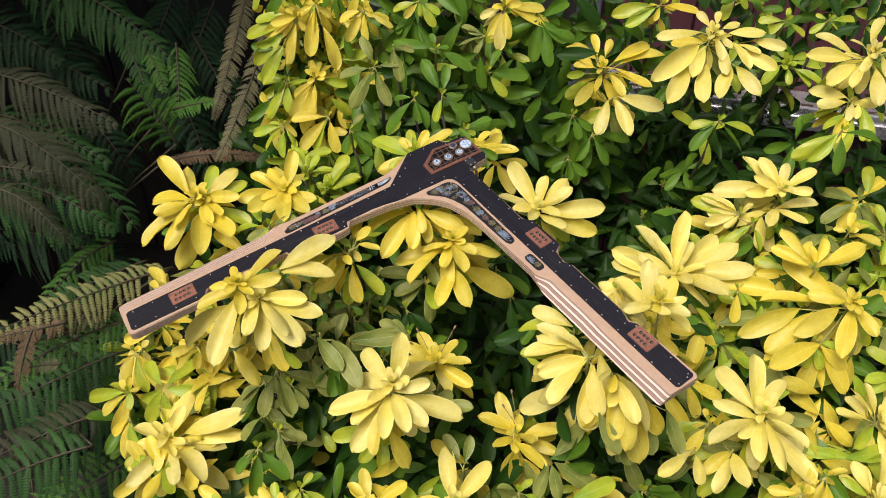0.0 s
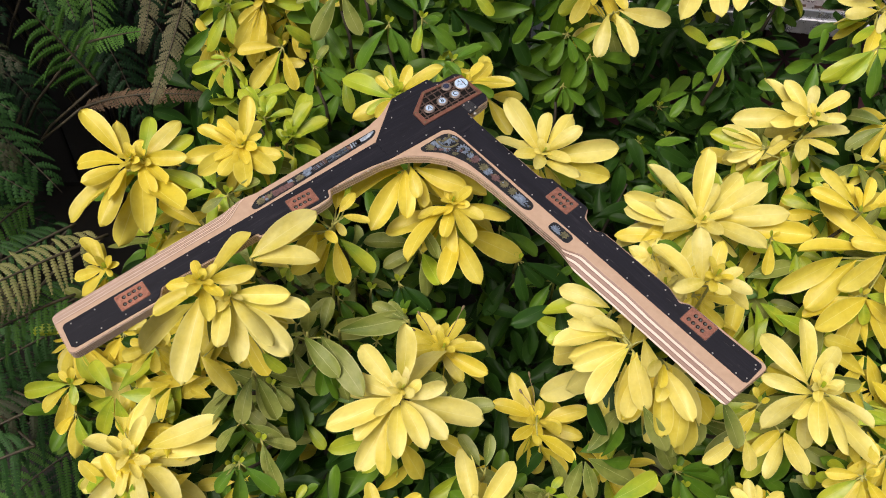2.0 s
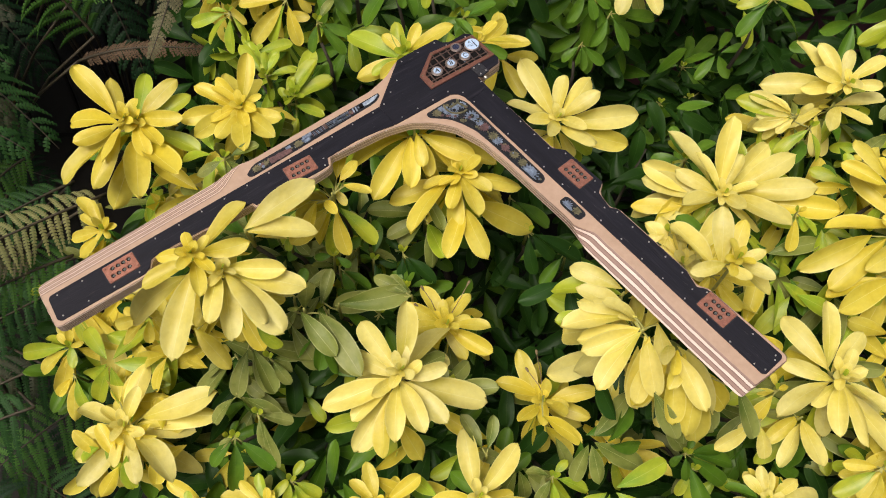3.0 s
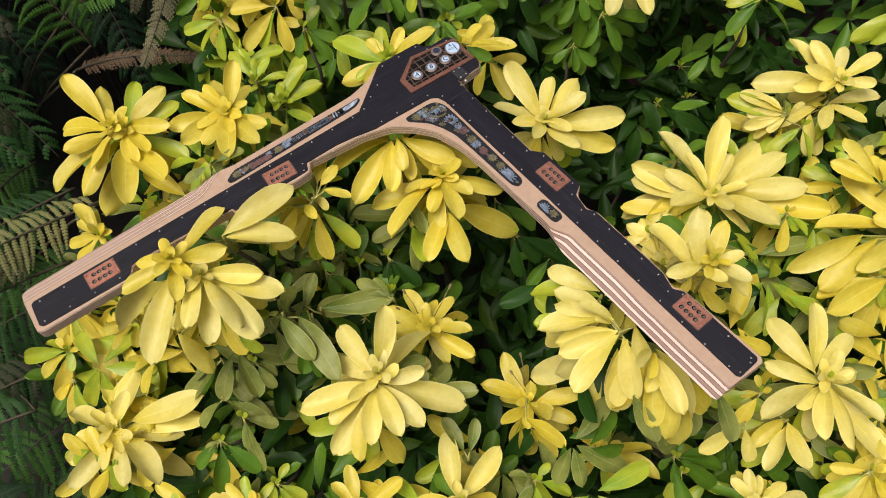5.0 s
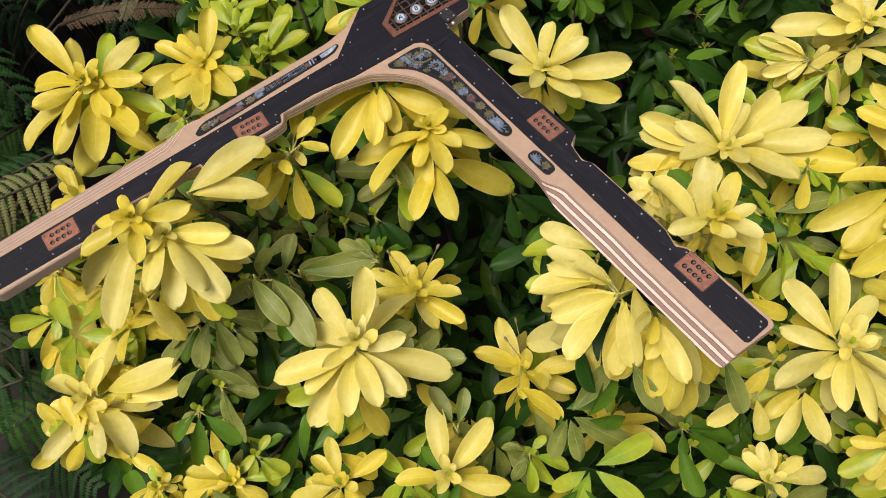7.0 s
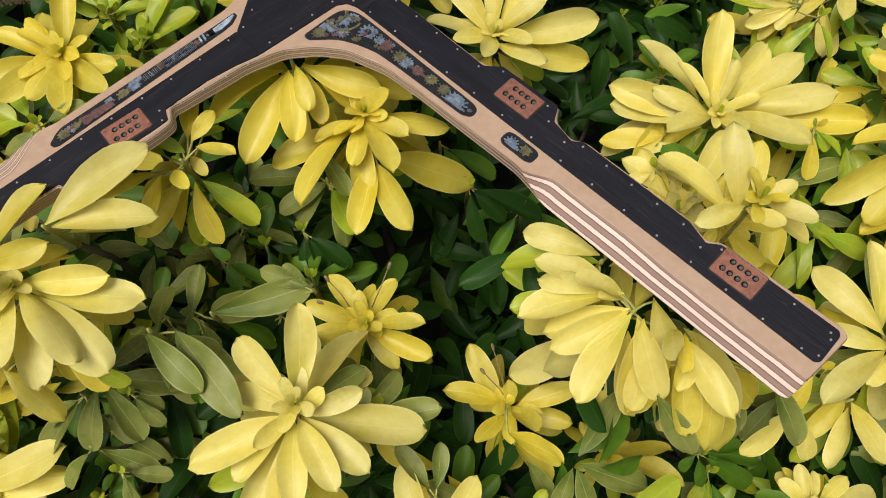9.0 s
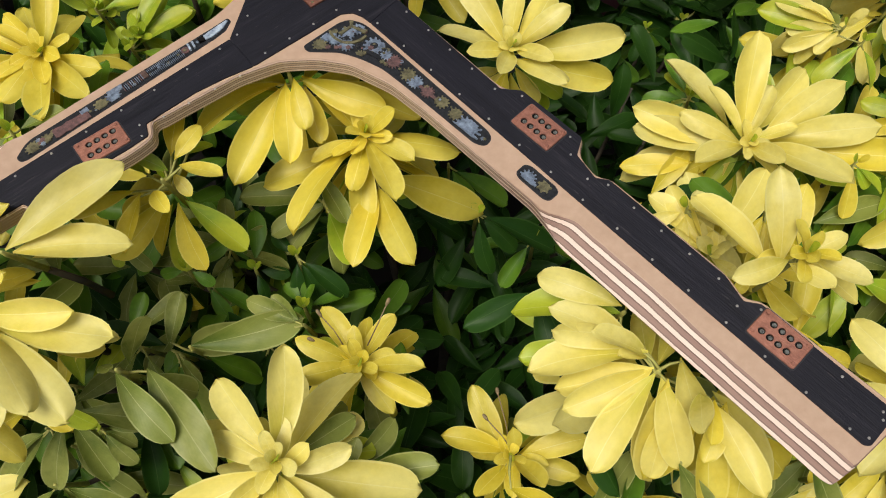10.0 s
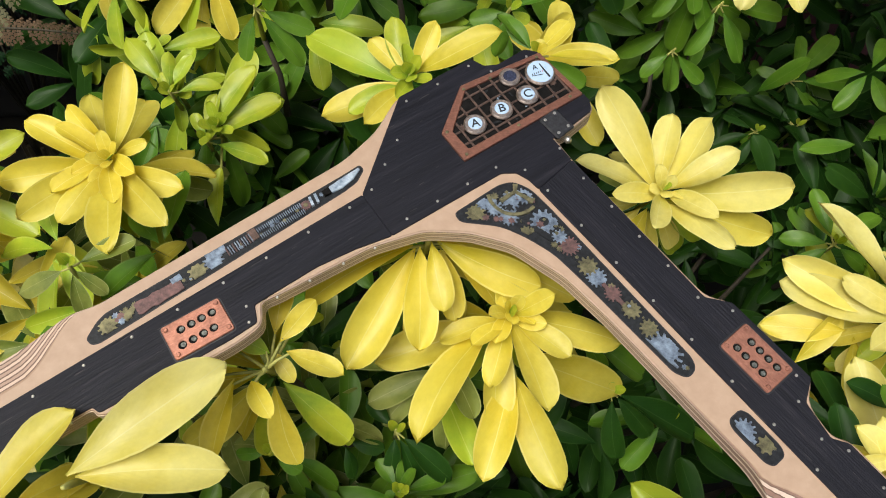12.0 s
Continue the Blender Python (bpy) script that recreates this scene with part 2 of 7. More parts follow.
# ---- building helpers ----
def part(name, bm, material, parent, label="", smooth=False, m=None):
    """One mesh object from a bmesh, under a thing or a part."""
    me = bpy.data.meshes.new(name)
    bm.to_mesh(me)
    bm.free()
    for mat in material if isinstance(material, (list, tuple)) else (material,):
        me.materials.append(mat)
    if smooth:
        for p in me.polygons:
            p.use_smooth = True
    ob = new(name, me)
    ob.parent = parent
    if m is not None:
        ob.matrix_local = m
    if label:
        tagged(ob, label)
    return ob


def box(bm, lo, hi, m=None):
    r = bmesh.ops.create_cube(bm, size=1.0)
    s = Matrix.LocRotScale([(a + b) / 2 for a, b in zip(lo, hi)], None, [b - a for a, b in zip(lo, hi)])
    bmesh.ops.transform(bm, matrix=(m @ s) if m is not None else s, verts=r["verts"])
    return r["verts"]


def bevelled(bm, width, segments=2):
    bmesh.ops.bevel(bm, geom=list(bm.edges), offset=width, segments=segments, affect="EDGES", profile=0.5)


def prism(bm, outline, z0, z1, chamfer=0.0):
    """A flat plate with that outline (anticlockwise), from z0 up to z1, its top edge chamfered."""
    n = len(outline)
    inner = inset(outline, chamfer) if chamfer else outline
    rings = [[bm.verts.new((x, y, z0)) for x, y in outline]]
    if chamfer:
        rings.append([bm.verts.new((x, y, z1 - chamfer)) for x, y in outline])
    rings.append([bm.verts.new((x, y, z1)) for x, y in inner])
    for a, b in zip(rings, rings[1:]):
        for i in range(n):
            bm.faces.new((a[i], a[(i + 1) % n], b[(i + 1) % n], b[i]))
    bm.faces.new(rings[-1])
    bm.faces.new(list(reversed(rings[0])))


def inset(outline, width):
    """Each corner moved inwards (anticlockwise outlines) by width, or by one width for each corner."""
    n, out = len(outline), []
    widths = width if isinstance(width, (list, tuple)) else [width] * n
    for i in range(n):
        a, b, c = Vector(outline[i - 1]), Vector(outline[i]), Vector(outline[(i + 1) % n])
        d1, d2 = (b - a).normalized(), (c - b).normalized()
        n1, n2 = Vector((-d1.y, d1.x)), Vector((-d2.y, d2.x))
        mid = n1 + n2
        mid = mid / max(mid.length_squared / 2, 0.6)
        out.append(tuple(b + mid * widths[i]))
    return out


def rounded(outline, radius, steps=4):
    """The outline with its corners rounded off."""
    n, out = len(outline), []
    for i in range(n):
        a, b, c = Vector(outline[i - 1]), Vector(outline[i]), Vector(outline[(i + 1) % n])
        r = min(radius, 0.45 * (a - b).length, 0.45 * (c - b).length)
        p, q = b + (a - b).normalized() * r, b + (c - b).normalized() * r
        for k in range(steps + 1):
            t = k / steps
            out.append(tuple(p * (1 - t) ** 2 + b * 2 * t * (1 - t) + q * t * t))
    return out


def tube(bm, points, radii, sides=6):
    """A tapered tube along points."""
    rings, up = [], Vector((0.3, 0.2, 1)).normalized()
    for i, p in enumerate(points):
        d = (points[min(i + 1, len(points) - 1)] - points[max(i - 1, 0)]).normalized()
        a = d.cross(up)
        a = a.normalized() if a.length > 1e-4 else d.orthogonal().normalized()
        b = d.cross(a)
        rings.append([bm.verts.new(p + (a * math.cos(2 * math.pi * k / sides) + b * math.sin(2 * math.pi * k / sides)) * radii[i]) for k in range(sides)])
    for r, s in zip(rings, rings[1:]):
        for k in range(sides):
            bm.faces.new((r[k], r[(k + 1) % sides], s[(k + 1) % sides], s[k]))
    bm.faces.new(list(reversed(rings[0])))
    bm.faces.new(rings[-1])


def disc(bm, x, y, r, z0, z1, n=20, chamfer=0.0):
    prism(bm, [(x + r * math.cos(2 * math.pi * k / n), y + r * math.sin(2 * math.pi * k / n)) for k in range(n)], z0, z1, chamfer)


# ---- setting ----
SOIL = worn("dark garden soil", (0.014, 0.012, 0.008), (0.005, 0.004, 0.003), 0.9, 0.0, 22)
MAROON = worn("maroon painted boards", (0.075, 0.024, 0.032), (0.050, 0.015, 0.021), 0.5, 0.0, 14)
FRAME_GREY = worn("grey painted post", (0.085, 0.10, 0.125), (0.05, 0.06, 0.08), 0.5, 0.0, 20)
ALUMINIUM = worn("weathered aluminium", (0.72, 0.73, 0.76), (0.36, 0.37, 0.40), 0.28, 0.8, 30)
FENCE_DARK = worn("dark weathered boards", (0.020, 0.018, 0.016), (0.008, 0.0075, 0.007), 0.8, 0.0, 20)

bm = bmesh.new()
bmesh.ops.create_grid(bm, x_segments=120, y_segments=120, size=0.5)
for v in bm.verts:
    far = max(abs(v.co.x), abs(v.co.y)) * 2
    s = 5.0 + 400.0 * max(0.0, far - 0.8) ** 2 * 25
    v.co.x, v.co.y = v.co.x * s, v.co.y * s
    v.co.z = 0.03 * noise.fractal(Vector((v.co.x, v.co.y, 0)) * 2.2, 1.0, 2.0, 4) if far < 0.85 else 0.0
ground = part("ground", bm, SOIL, None, smooth=True)
tagged(ground, "dark bare garden soil under the shrubs", "ground", kind="structure")

# boarded walls behind the shrubs: maroon beyond the grey trim, dark weathered boards before it
def boarded(name, x0, x1, material, label):
    bm = bmesh.new()
    box(bm, (x0, 1.12, -0.05), (x1, 1.22, 2.3))
    back = tagged(part(name, bm, material, None), label, "wall", kind="structure")
    board = bmesh.new()
    box(board, (-0.069, -0.012, 0.0), (0.069, 0.012, 2.25))
    bevelled(board, 0.004, 1)
    me = bpy.data.meshes.new("board")
    board.to_mesh(me)
    board.free()
    me.materials.append(material)
    for i in range(int((x1 - x0) / 0.143)):
        b = new("board", me)
        b.parent = back
        b.matrix_local = pose(x0 + 0.072 + i * 0.143, 1.108, 0.02 + 0.002 * (i % 3))
    return me


TURNED = Matrix.Translation((0.40, 1.1, 0)) @ pose(0, 0, 0, 0, 0, -15) @ Matrix.Translation((-0.40, -1.1, 0))
board_mesh = boarded("wall_north", 0.40, 3.3, MAROON, "dark maroon painted boarded wall behind the shrub")
bpy.data.objects["wall_north"].matrix_world = TURNED
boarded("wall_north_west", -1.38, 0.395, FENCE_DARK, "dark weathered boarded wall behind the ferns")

# tall dark wall added beyond the ferns, sized by the shade it casts on them
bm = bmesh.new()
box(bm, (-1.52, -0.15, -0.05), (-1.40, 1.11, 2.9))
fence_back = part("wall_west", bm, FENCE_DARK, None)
tagged(fence_back, "dark boarded wall added beyond the ferns to shade them", "wall", kind="structure")
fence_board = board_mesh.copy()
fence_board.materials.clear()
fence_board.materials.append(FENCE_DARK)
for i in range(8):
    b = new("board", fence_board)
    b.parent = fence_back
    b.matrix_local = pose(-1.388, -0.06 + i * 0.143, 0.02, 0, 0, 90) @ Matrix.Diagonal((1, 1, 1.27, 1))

# grey corner post and an aluminium sill on the wall
bm = bmesh.new()
box(bm, (-0.030, -0.05, 0.0), (0.030, 0.0, 2.2))
bevelled(bm, 0.006, 2)
post = part("trim", bm, FRAME_GREY, None, m=pose(0.40, 1.094, 0.0))
tagged(post, "grey painted upright trim on the maroon wall", "trim", kind="structure")
sill = new("window_sill")
sill.matrix_world = TURNED @ pose(0.98, 1.094, 0.665, 0, 0, 0)
tagged(sill, "weathered aluminium sill along the foot of the maroon wall", "sill")
bm = bmesh.new()
box(bm, (-0.50, -0.105, -0.012), (0.70, 0.0, 0.012))
bevelled(bm, 0.004, 2)
part("ledge", bm, ALUMINIUM, sill)
bm = bmesh.new()
box(bm, (-0.50, -0.112, -0.050), (0.70, -0.098, -0.010))
bevelled(bm, 0.003, 1)
part("lip", bm, ALUMINIUM, sill)
bm = bmesh.new()
for k in range(24):
    box(bm, (-0.49 + 0.05 * k, -0.096, 0.012), (-0.46 + 0.05 * k, -0.090, 0.016))
part("seal", bm, GRILLE, sill, "dark rubber seal strip")

# slab added out of view over the ferns, to keep sky and sun off them
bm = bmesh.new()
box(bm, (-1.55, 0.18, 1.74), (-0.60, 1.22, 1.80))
tagged(part("eaves", bm, FENCE_DARK, None), "dark slab added above the ferns to shade them", "roof", kind="structure")

# ---- the wooden instrument ----
MM = 0.001
FACE = Matrix(((0.99858, 0.0, -0.05325), (-0.01223, 0.97325, -0.22942), (0.05182, 0.22975, 0.97187))).to_4x4()
instrument = new("wooden_instrument")
instrument.matrix_world = Matrix.Translation((0.0001, 0.0006, 0.9972)) @ FACE
instrument.empty_display_size = 0.1
tagged(instrument, "L-shaped plywood and black wood instrument with copper plates on yellow leaves", "instrument")
RIGHT_ARM = Vector((0.596, -0.803))
LEFT_ARM = Vector((-0.836, -0.549))


def metres(points):
    return [(x * MM, y * MM) for x, y in points]


def resampled(outline, step):
    out = []
    for i, p in enumerate(outline):
        a, b = Vector(p), Vector(outline[(i + 1) % len(outline)])
        k = max(1, int((b - a).length / step))
        out += [tuple(a.lerp(b, j / k)) for j in range(k)]
    return out


def smoothstep(x):
    x = min(1.0, max(0.0, x))
    return x * x * (3 - 2 * x)


# body: plywood, its long edges planed off at a slope towards both ends
left_part = [(-47, 24), (-60, 0), (-79, -20), (-212, -108), (-228, -113), (-419, -243), (-422, -250), (-393, -296.5), (-386, -296.5), (-310, -247.5),
             (-304, -237), (-304, -227), (-298, -222), (-205, -167), (-203, -170), (-197, -170), (-134, -134), (-120, -123), (-122, -110), (-114, -107),
             (-90, -94), (-62, -79), (-32, -70), (-6, -72)]
right_part = [(18, -80), (45, -101), (67, -127), (129, -209), (137, -225), (142, -237), (263, -402), (268, -406), (316, -376), (316, -369), (257, -294), (247, -291), (241, -274),
              (184, -197), (175, -194), (167, -177), (173, -164), (138, -118), (124, -114), (60, -24), (50, -7), (56, -6), (64, 0), (77, 11),
              (76, 19), (46, 59), (37, 61), (19, 49), (10, 48), (2, 54)]
outline = inset(resampled(rounded(metres(left_part + right_part), 0.006, 3), 0.006), 0.0008)
THICK = 0.0140
RIGHT_SIDE, LEFT_SIDE = Vector((-0.803, -0.596)), Vector((-0.549, 0.836))


def planed(p):
    """How far an edge point lies in a planed slope: the point moved up the slope, and its drop below the face."""
    p = Vector(p)
    along, side = p.dot(RIGHT_ARM), p.dot(RIGHT_SIDE)
    if along > 0.246:
        edge = 0.0212 - 0.0110 * smoothstep((along - 0.248) / 0.028) + 0.0022 * smoothstep((along - 0.340) / 0.05)
        if side > edge:
            return p - RIGHT_SIDE * (side - edge), (side - edge) * 0.0122 / (0.0290 - edge)
    along = p.dot(LEFT_ARM)
    side = p.dot(LEFT_SIDE) - (0.0275 - 0.0200 * smoothstep((along - 0.242) / 0.045))
    if along > 0.240 and side > 0:
        return p - LEFT_SIDE * side, side * 0.37
    return p, 0.0


bm = bmesh.new()
n = len(outline)
low = [bm.verts.new((x, y, -THICK)) for x, y in inset(outline, 0.0008)]
low2 = [bm.verts.new((x, y, -THICK + 0.001)) for x, y in outline]
rim = [bm.verts.new((x, y, -0.0012 - planed((x, y))[1])) for x, y in outline]
top = []
for q in inset(outline, 0.0009):
    q, drop = planed(q)
    top.append(bm.verts.new((q.x, q.y, 0)))
for a, b in ((low, low2), (low2, rim), (rim, top)):
    for i in range(n):
        bm.faces.new((a[i], a[(i + 1) % n], b[(i + 1) % n], b[i]))
for ring in (top, list(reversed(low))):
    edges = [bm.edges.get((ring[i], ring[(i + 1) % n])) for i in range(n)]
    bmesh.ops.triangle_fill(bm, use_beauty=True, use_dissolve=False, edges=[e for e in edges if e])
bmesh.ops.recalc_face_normals(bm, faces=list(bm.faces))
body = part("body", bm, PLY, instrument, "pale layered plywood body with planed edges")


def grain_uv(ob, direction):
    """UV in metres times ten, with u along the grain."""
    me = ob.data
    uv = me.uv_layers.new(name="UVMap")
    d = direction.normalized()
    for loop in me.loops:
        co = me.vertices[loop.vertex_index].co
        uv.data[loop.index].uv = (co.x * d.x + co.y * d.y, -co.x * d.y + co.y * d.x)


# black stained panels laid on the face, butted end to end
panel_left = [(-67.5, -45.3), (-403, -262), (-404, -266), (-391, -289), (-386, -290), (-310, -243), (-306, -236), (-306, -227), (-300, -221), (-205, -165),
              (-201, -168), (-137, -131), (-124, -122), (-126, -112), (-117, -106), (-92, -90), (-71, -80), (-50.5, -72.3)]
panel_mid = [(-67.45, -45.27), (-50.45, -72.27), (15, -33), (24, -33), (31, -38), (36.3, -44.5), (58.2, -24.85), (48, -9), (53, -8.5), (62, 0.5), (74.5, 10.5), (74.5, 18.5), (45, 57), (37, 59), (19, 47.3), (10, 46.5), (2, 52.2), (-44.5, 23.5)]
panel_right = [(58.3, -24.95), (36.4, -44.6), (287, -387), (291, -388), (309.5, -374), (310.5, -370), (255, -297), (245, -293.8), (238.5, -275.5),
               (182, -199), (173, -196), (164.5, -177), (170.5, -164), (136.8, -119.8), (122, -116)]
PANEL_TOP = 0.0012
for name_, shape, way in (("left", panel_left, LEFT_ARM), ("mid", panel_mid, Vector((0.85, 0.52))), ("right", panel_right, RIGHT_ARM)):
    area = sum(a[0] * b[1] - b[0] * a[1] for a, b in zip(shape, shape[1:] + shape[:1]))
    shape = shape if area > 0 else shape[::-1]
    bm = bmesh.new()
    prism(bm, rounded(metres(shape), 0.0012, 2), -0.001, PANEL_TOP, 0.0002)
    grain_uv(part("panel", bm, BLACK, instrument, "black stained open-grained wood panel"), way)

# nickel pins along the panels' edges
pin_bm = bmesh.new()
disc(pin_bm, 0, 0, 0.0009, -0.0004, 0.0005, 8, 0.0003)
pin_mesh = bpy.data.meshes.new("pin")
pin_bm.to_mesh(pin_mesh)
pin_bm.free()
pin_mesh.materials.append(PIN)


def pins(a, b, count):
    for i in range(count):
        x, y = Vector(a).lerp(Vector(b), i / max(1, count - 1))
        p = new("pin", pin_mesh)
        p.parent = instrument
        p.matrix_local = pose(x * MM + random.uniform(-4e-4, 4e-4), y * MM + random.uniform(-4e-4, 4e-4), PANEL_TOP)


pins((-396, -262), (-75, -54), 15)
pins((-386, -285), (-316, -241), 4)
pins((-298, -224), (-214, -173), 4)
pins((-128, -122), (-130, -113), 2)
pins((-114, -108), (-60, -80), 4)
pins((-42, -62), (12, -29), 4)
pins((-62, -42), (-46, -8), 3)
pins((-40, 20), (0, 46), 3)
pins((41, -46), (282, -377), 15)
pins((29, -31), (52, -17), 2)
pins((64, -38), (118, -116), 5)
pins((136, -125), (163, -162), 2)
pins((160, -176), (168, -196), 2)
pins((180, -203), (234, -277), 5)
pins((240, -296), (254, -301), 2)
pins((272, -325), (304, -370), 3)
pins((291, -384), (303, -375), 2)
pins((14, 42), (38, 53), 2)

# copper plates with two rows of holes
HOLES = [(u, v) for v in (-4.2, 4.2) for u in (-9, -3, 3, 9)]


def ring_face(bm, outer, holes, z):
    """A flat face with round holes at height z."""
    edges = []
    for loop in [outer] + holes:
        vs = [bm.verts.new((x, y, z)) for x, y in loop]
        edges += [bm.edges.new((vs[i], vs[(i + 1) % len(vs)])) for i in range(len(vs))]
    bmesh.ops.triangle_fill(bm, use_beauty=True, use_dissolve=False, edges=edges)


def circle(x, y, r, n=12):
    return [(x + r * math.cos(2 * math.pi * k / n), y + r * math.sin(2 * math.pi * k / n)) for k in range(n)]


def copper_plate(x, y, degrees):
    z = PANEL_TOP
    at = pose(x * MM, y * MM, z, 0, 0, degrees)
    bm = bmesh.new()
    rim_ = rounded([(-0.017, -0.0105), (0.017, -0.0105), (0.017, 0.0105), (-0.017, 0.0105)], 0.0018, 3)
    holes = [circle((u + (1.4 if v > 0 else -1.4)) * MM, v * MM, 0.0024) for u, v in HOLES]
    ring_face(bm, inset(rim_, 0.0004), holes, 0.0014)
    for loop, inner in [(rim_, None)] + [(h, 1) for h in holes]:
        if inner is None:
            low_, mid_, hi_ = rim_, rim_, inset(rim_, 0.0004)
            levels = ((low_, 0.0), (mid_, 0.0010), (hi_, 0.0014))
        else:
            levels = ((loop, 0.0014), (loop, 0.0001))
        rings = [[bm.verts.new((px, py, pz)) for px, py in lp] for lp, pz in levels]
        for a, b in zip(rings, rings[1:]):
            for i in range(len(a)):
                bm.faces.new((a[i], a[(i + 1) % len(a)], b[(i + 1) % len(a)], b[i]))
    bmesh.ops.remove_doubles(bm, verts=list(bm.verts), dist=1e-5)
    bmesh.ops.recalc_face_normals(bm, faces=list(bm.faces))
    plate = part("copper_plate", bm, COPPER, instrument, "reddish brushed copper plate with eight holes", m=at)
    bm = bmesh.new()
    prism(bm, [(-0.015, -0.0085), (0.015, -0.0085), (0.015, 0.0085), (-0.015, 0.0085)], 0.0001, 0.0003)
    part("hollow", bm, PIT, plate, "flat black backing painting the dark in the holes")
    # ink-dark strip that paints the shadow gap round the plate
    bm = bmesh.new()
    prism(bm, inset(rim_, -0.0009), -0.0002, 0.00015)
    part("grime", bm, INK, plate, "dark strip painted as the shadow gap round the plate")
    for u, v in ((-14.6, 8), (14.6, 8), (-14.6, -8), (14.6, -8)):
        bm = bmesh.new()
        disc(bm, u * MM, v * MM, 0.0014, 0.0013, 0.0021, 10, 0.0004)
        part("rivet", bm, COPPER, plate)
    for u, v in HOLES:
        bm = bmesh.new()
        disc(bm, (u + (1.4 if v > 0 else -1.4)) * MM + 0.0004, v * MM + 0.0003, 0.0014, 0.0003, 0.0009, 8)
        part("contact", bm, GRAPHITE, plate)


LEFT_TURN, RIGHT_TURN = math.degrees(math.atan2(0.549, 0.836)), math.degrees(math.atan2(-0.803, 0.596))
copper_plate(-335, -235, LEFT_TURN)
copper_plate(-155, -125, LEFT_TURN - 3)
copper_plate(143, -152, RIGHT_TURN)
copper_plate(259, -320, RIGHT_TURN)


# inlaid windows with clockwork in resin
def gear(bm, x, y, r, teeth, z0, z1, within=None):
    """A flat toothed wheel, cut off where it meets the edge of its bed."""
    pts = []
    for k in range(teeth):
        for f_, rr in ((0.0, 0.72), (0.22, 0.75), (0.36, 1.0), (0.62, 1.0), (0.76, 0.75)):
            a = 2 * math.pi * (k + f_) / teeth
            p = Vector((x + r * rr * math.cos(a), y + r * rr * math.sin(a)))
            while within and (p - Vector((x, y))).length > 0.0005 and not inside(p.x, p.y, within):
                p = p.lerp(Vector((x, y)), 0.06)
            pts.append(tuple(p))
    prism(bm, pts, z0, z1, 0.0)


def inside(x, y, shape):
    odd = False
    for (x0, y0), (x1, y1) in zip(shape, shape[1:] + shape[:1]):
        if (y0 > y) != (y1 > y) and x < (x1 - x0) * (y - y0) / (y1 - y0) + x0:
            odd = not odd
    return odd


def window(shape, gears, rods, label, corner=0.006, scraps=30):
    """A dark resin bed let into the wood, crowded with gears, rods and scraps of metal."""
    area = sum(a[0] * b[1] - b[0] * a[1] for a, b in zip(shape, shape[1:] + shape[:1]))
    shape = rounded(metres(shape if area > 0 else shape[::-1]), corner, 4)
    bm = bmesh.new()
    prism(bm, shape, -0.002, 0.0004)
    bed = part("inlay", bm, GEAR_BED, instrument, label)
    bm = bmesh.new()
    prism(bm, inset(shape, -0.0006), -0.0015, 0.00018)
    part("scorched_edge", bm, INK, bed, "dark scorched line round the inlay")
    rng = random.Random(len(shape) + scraps)
    core = inset(shape, 0.0016)
    xs, ys = [q[0] for q in shape], [q[1] for q in shape]
    level = 0.0004
    for k in range(scraps * 30):
        if level > 0.0004 + scraps * 0.000012:
            break
        x, y, r = rng.uniform(min(xs), max(xs)), rng.uniform(min(ys), max(ys)), rng.uniform(0.0010, 0.0026)
        if not all(inside(x + r * math.cos(t), y + r * math.sin(t), core) for t in (0, 1.05, 2.1, 3.15, 4.2, 5.25)):
            continue
        level += 0.000012
        bm = bmesh.new()
        if rng.random() < 0.7:
            gear(bm, x, y, r, rng.randrange(6, 11), 0.0004, level + 0.0001)
        else:
            disc(bm, x, y, r * 0.5, 0.0004, level + 0.0001, 12)
        part("gear", bm, rng.choice((BRASS, BRASS, STEEL, STEEL, TUBE, GEAR_BED, GEAR_BED)), bed)
    for i, (x, y, r, teeth, mat) in enumerate(gears):
        z = 0.0009 + 0.00003 * i
        bm = bmesh.new()
        gear(bm, x * MM, y * MM, r * MM, teeth, 0.0004, z, core)
        g = part("gear", bm, mat, bed, "small " + mat.name + " gear wheel")
        if teeth % 2 == 0:
            bm = bmesh.new()
            disc(bm, x * MM, y * MM, r * MM * 0.36, z, z + 0.0002, 14)
            part("hub", bm, GEAR_BED if mat is STEEL else BRASS, g)
    for i, (x0, y0, x1, y1, r, mat) in enumerate(rods):
        a, b = Vector((x0, y0)) * MM, Vector((x1, y1)) * MM
        side = Vector((-(b - a).y, (b - a).x)).normalized() * r * MM
        edge = []
        for k in range(13):
            f_ = k / 12
            edge.append((f_, 1 - 0.25 * rng.random() * (r > 1)))
        ring = [tuple(a.lerp(b, f_) - side * w) for f_, w in edge] + [tuple(a.lerp(b, f_) + side * w) for f_, w in reversed(edge)]
        bm = bmesh.new()
        prism(bm, ring, 0.0004, 0.0012 + 0.00002 * i, 0.0)
        part("rod", bm, mat, bed)
    return bed


def arc(bm, x, y, r, width, first, last, z):
    """A flat bow of metal."""
    ring = [(x + q * math.cos(radians(t)), y + q * math.sin(radians(t))) for q, ts in
            ((r, range(first, last + 1, 6)), (r - width, range(last, first - 1, -6))) for t in ts]
    prism(bm, metres(ring), 0.0004, z)


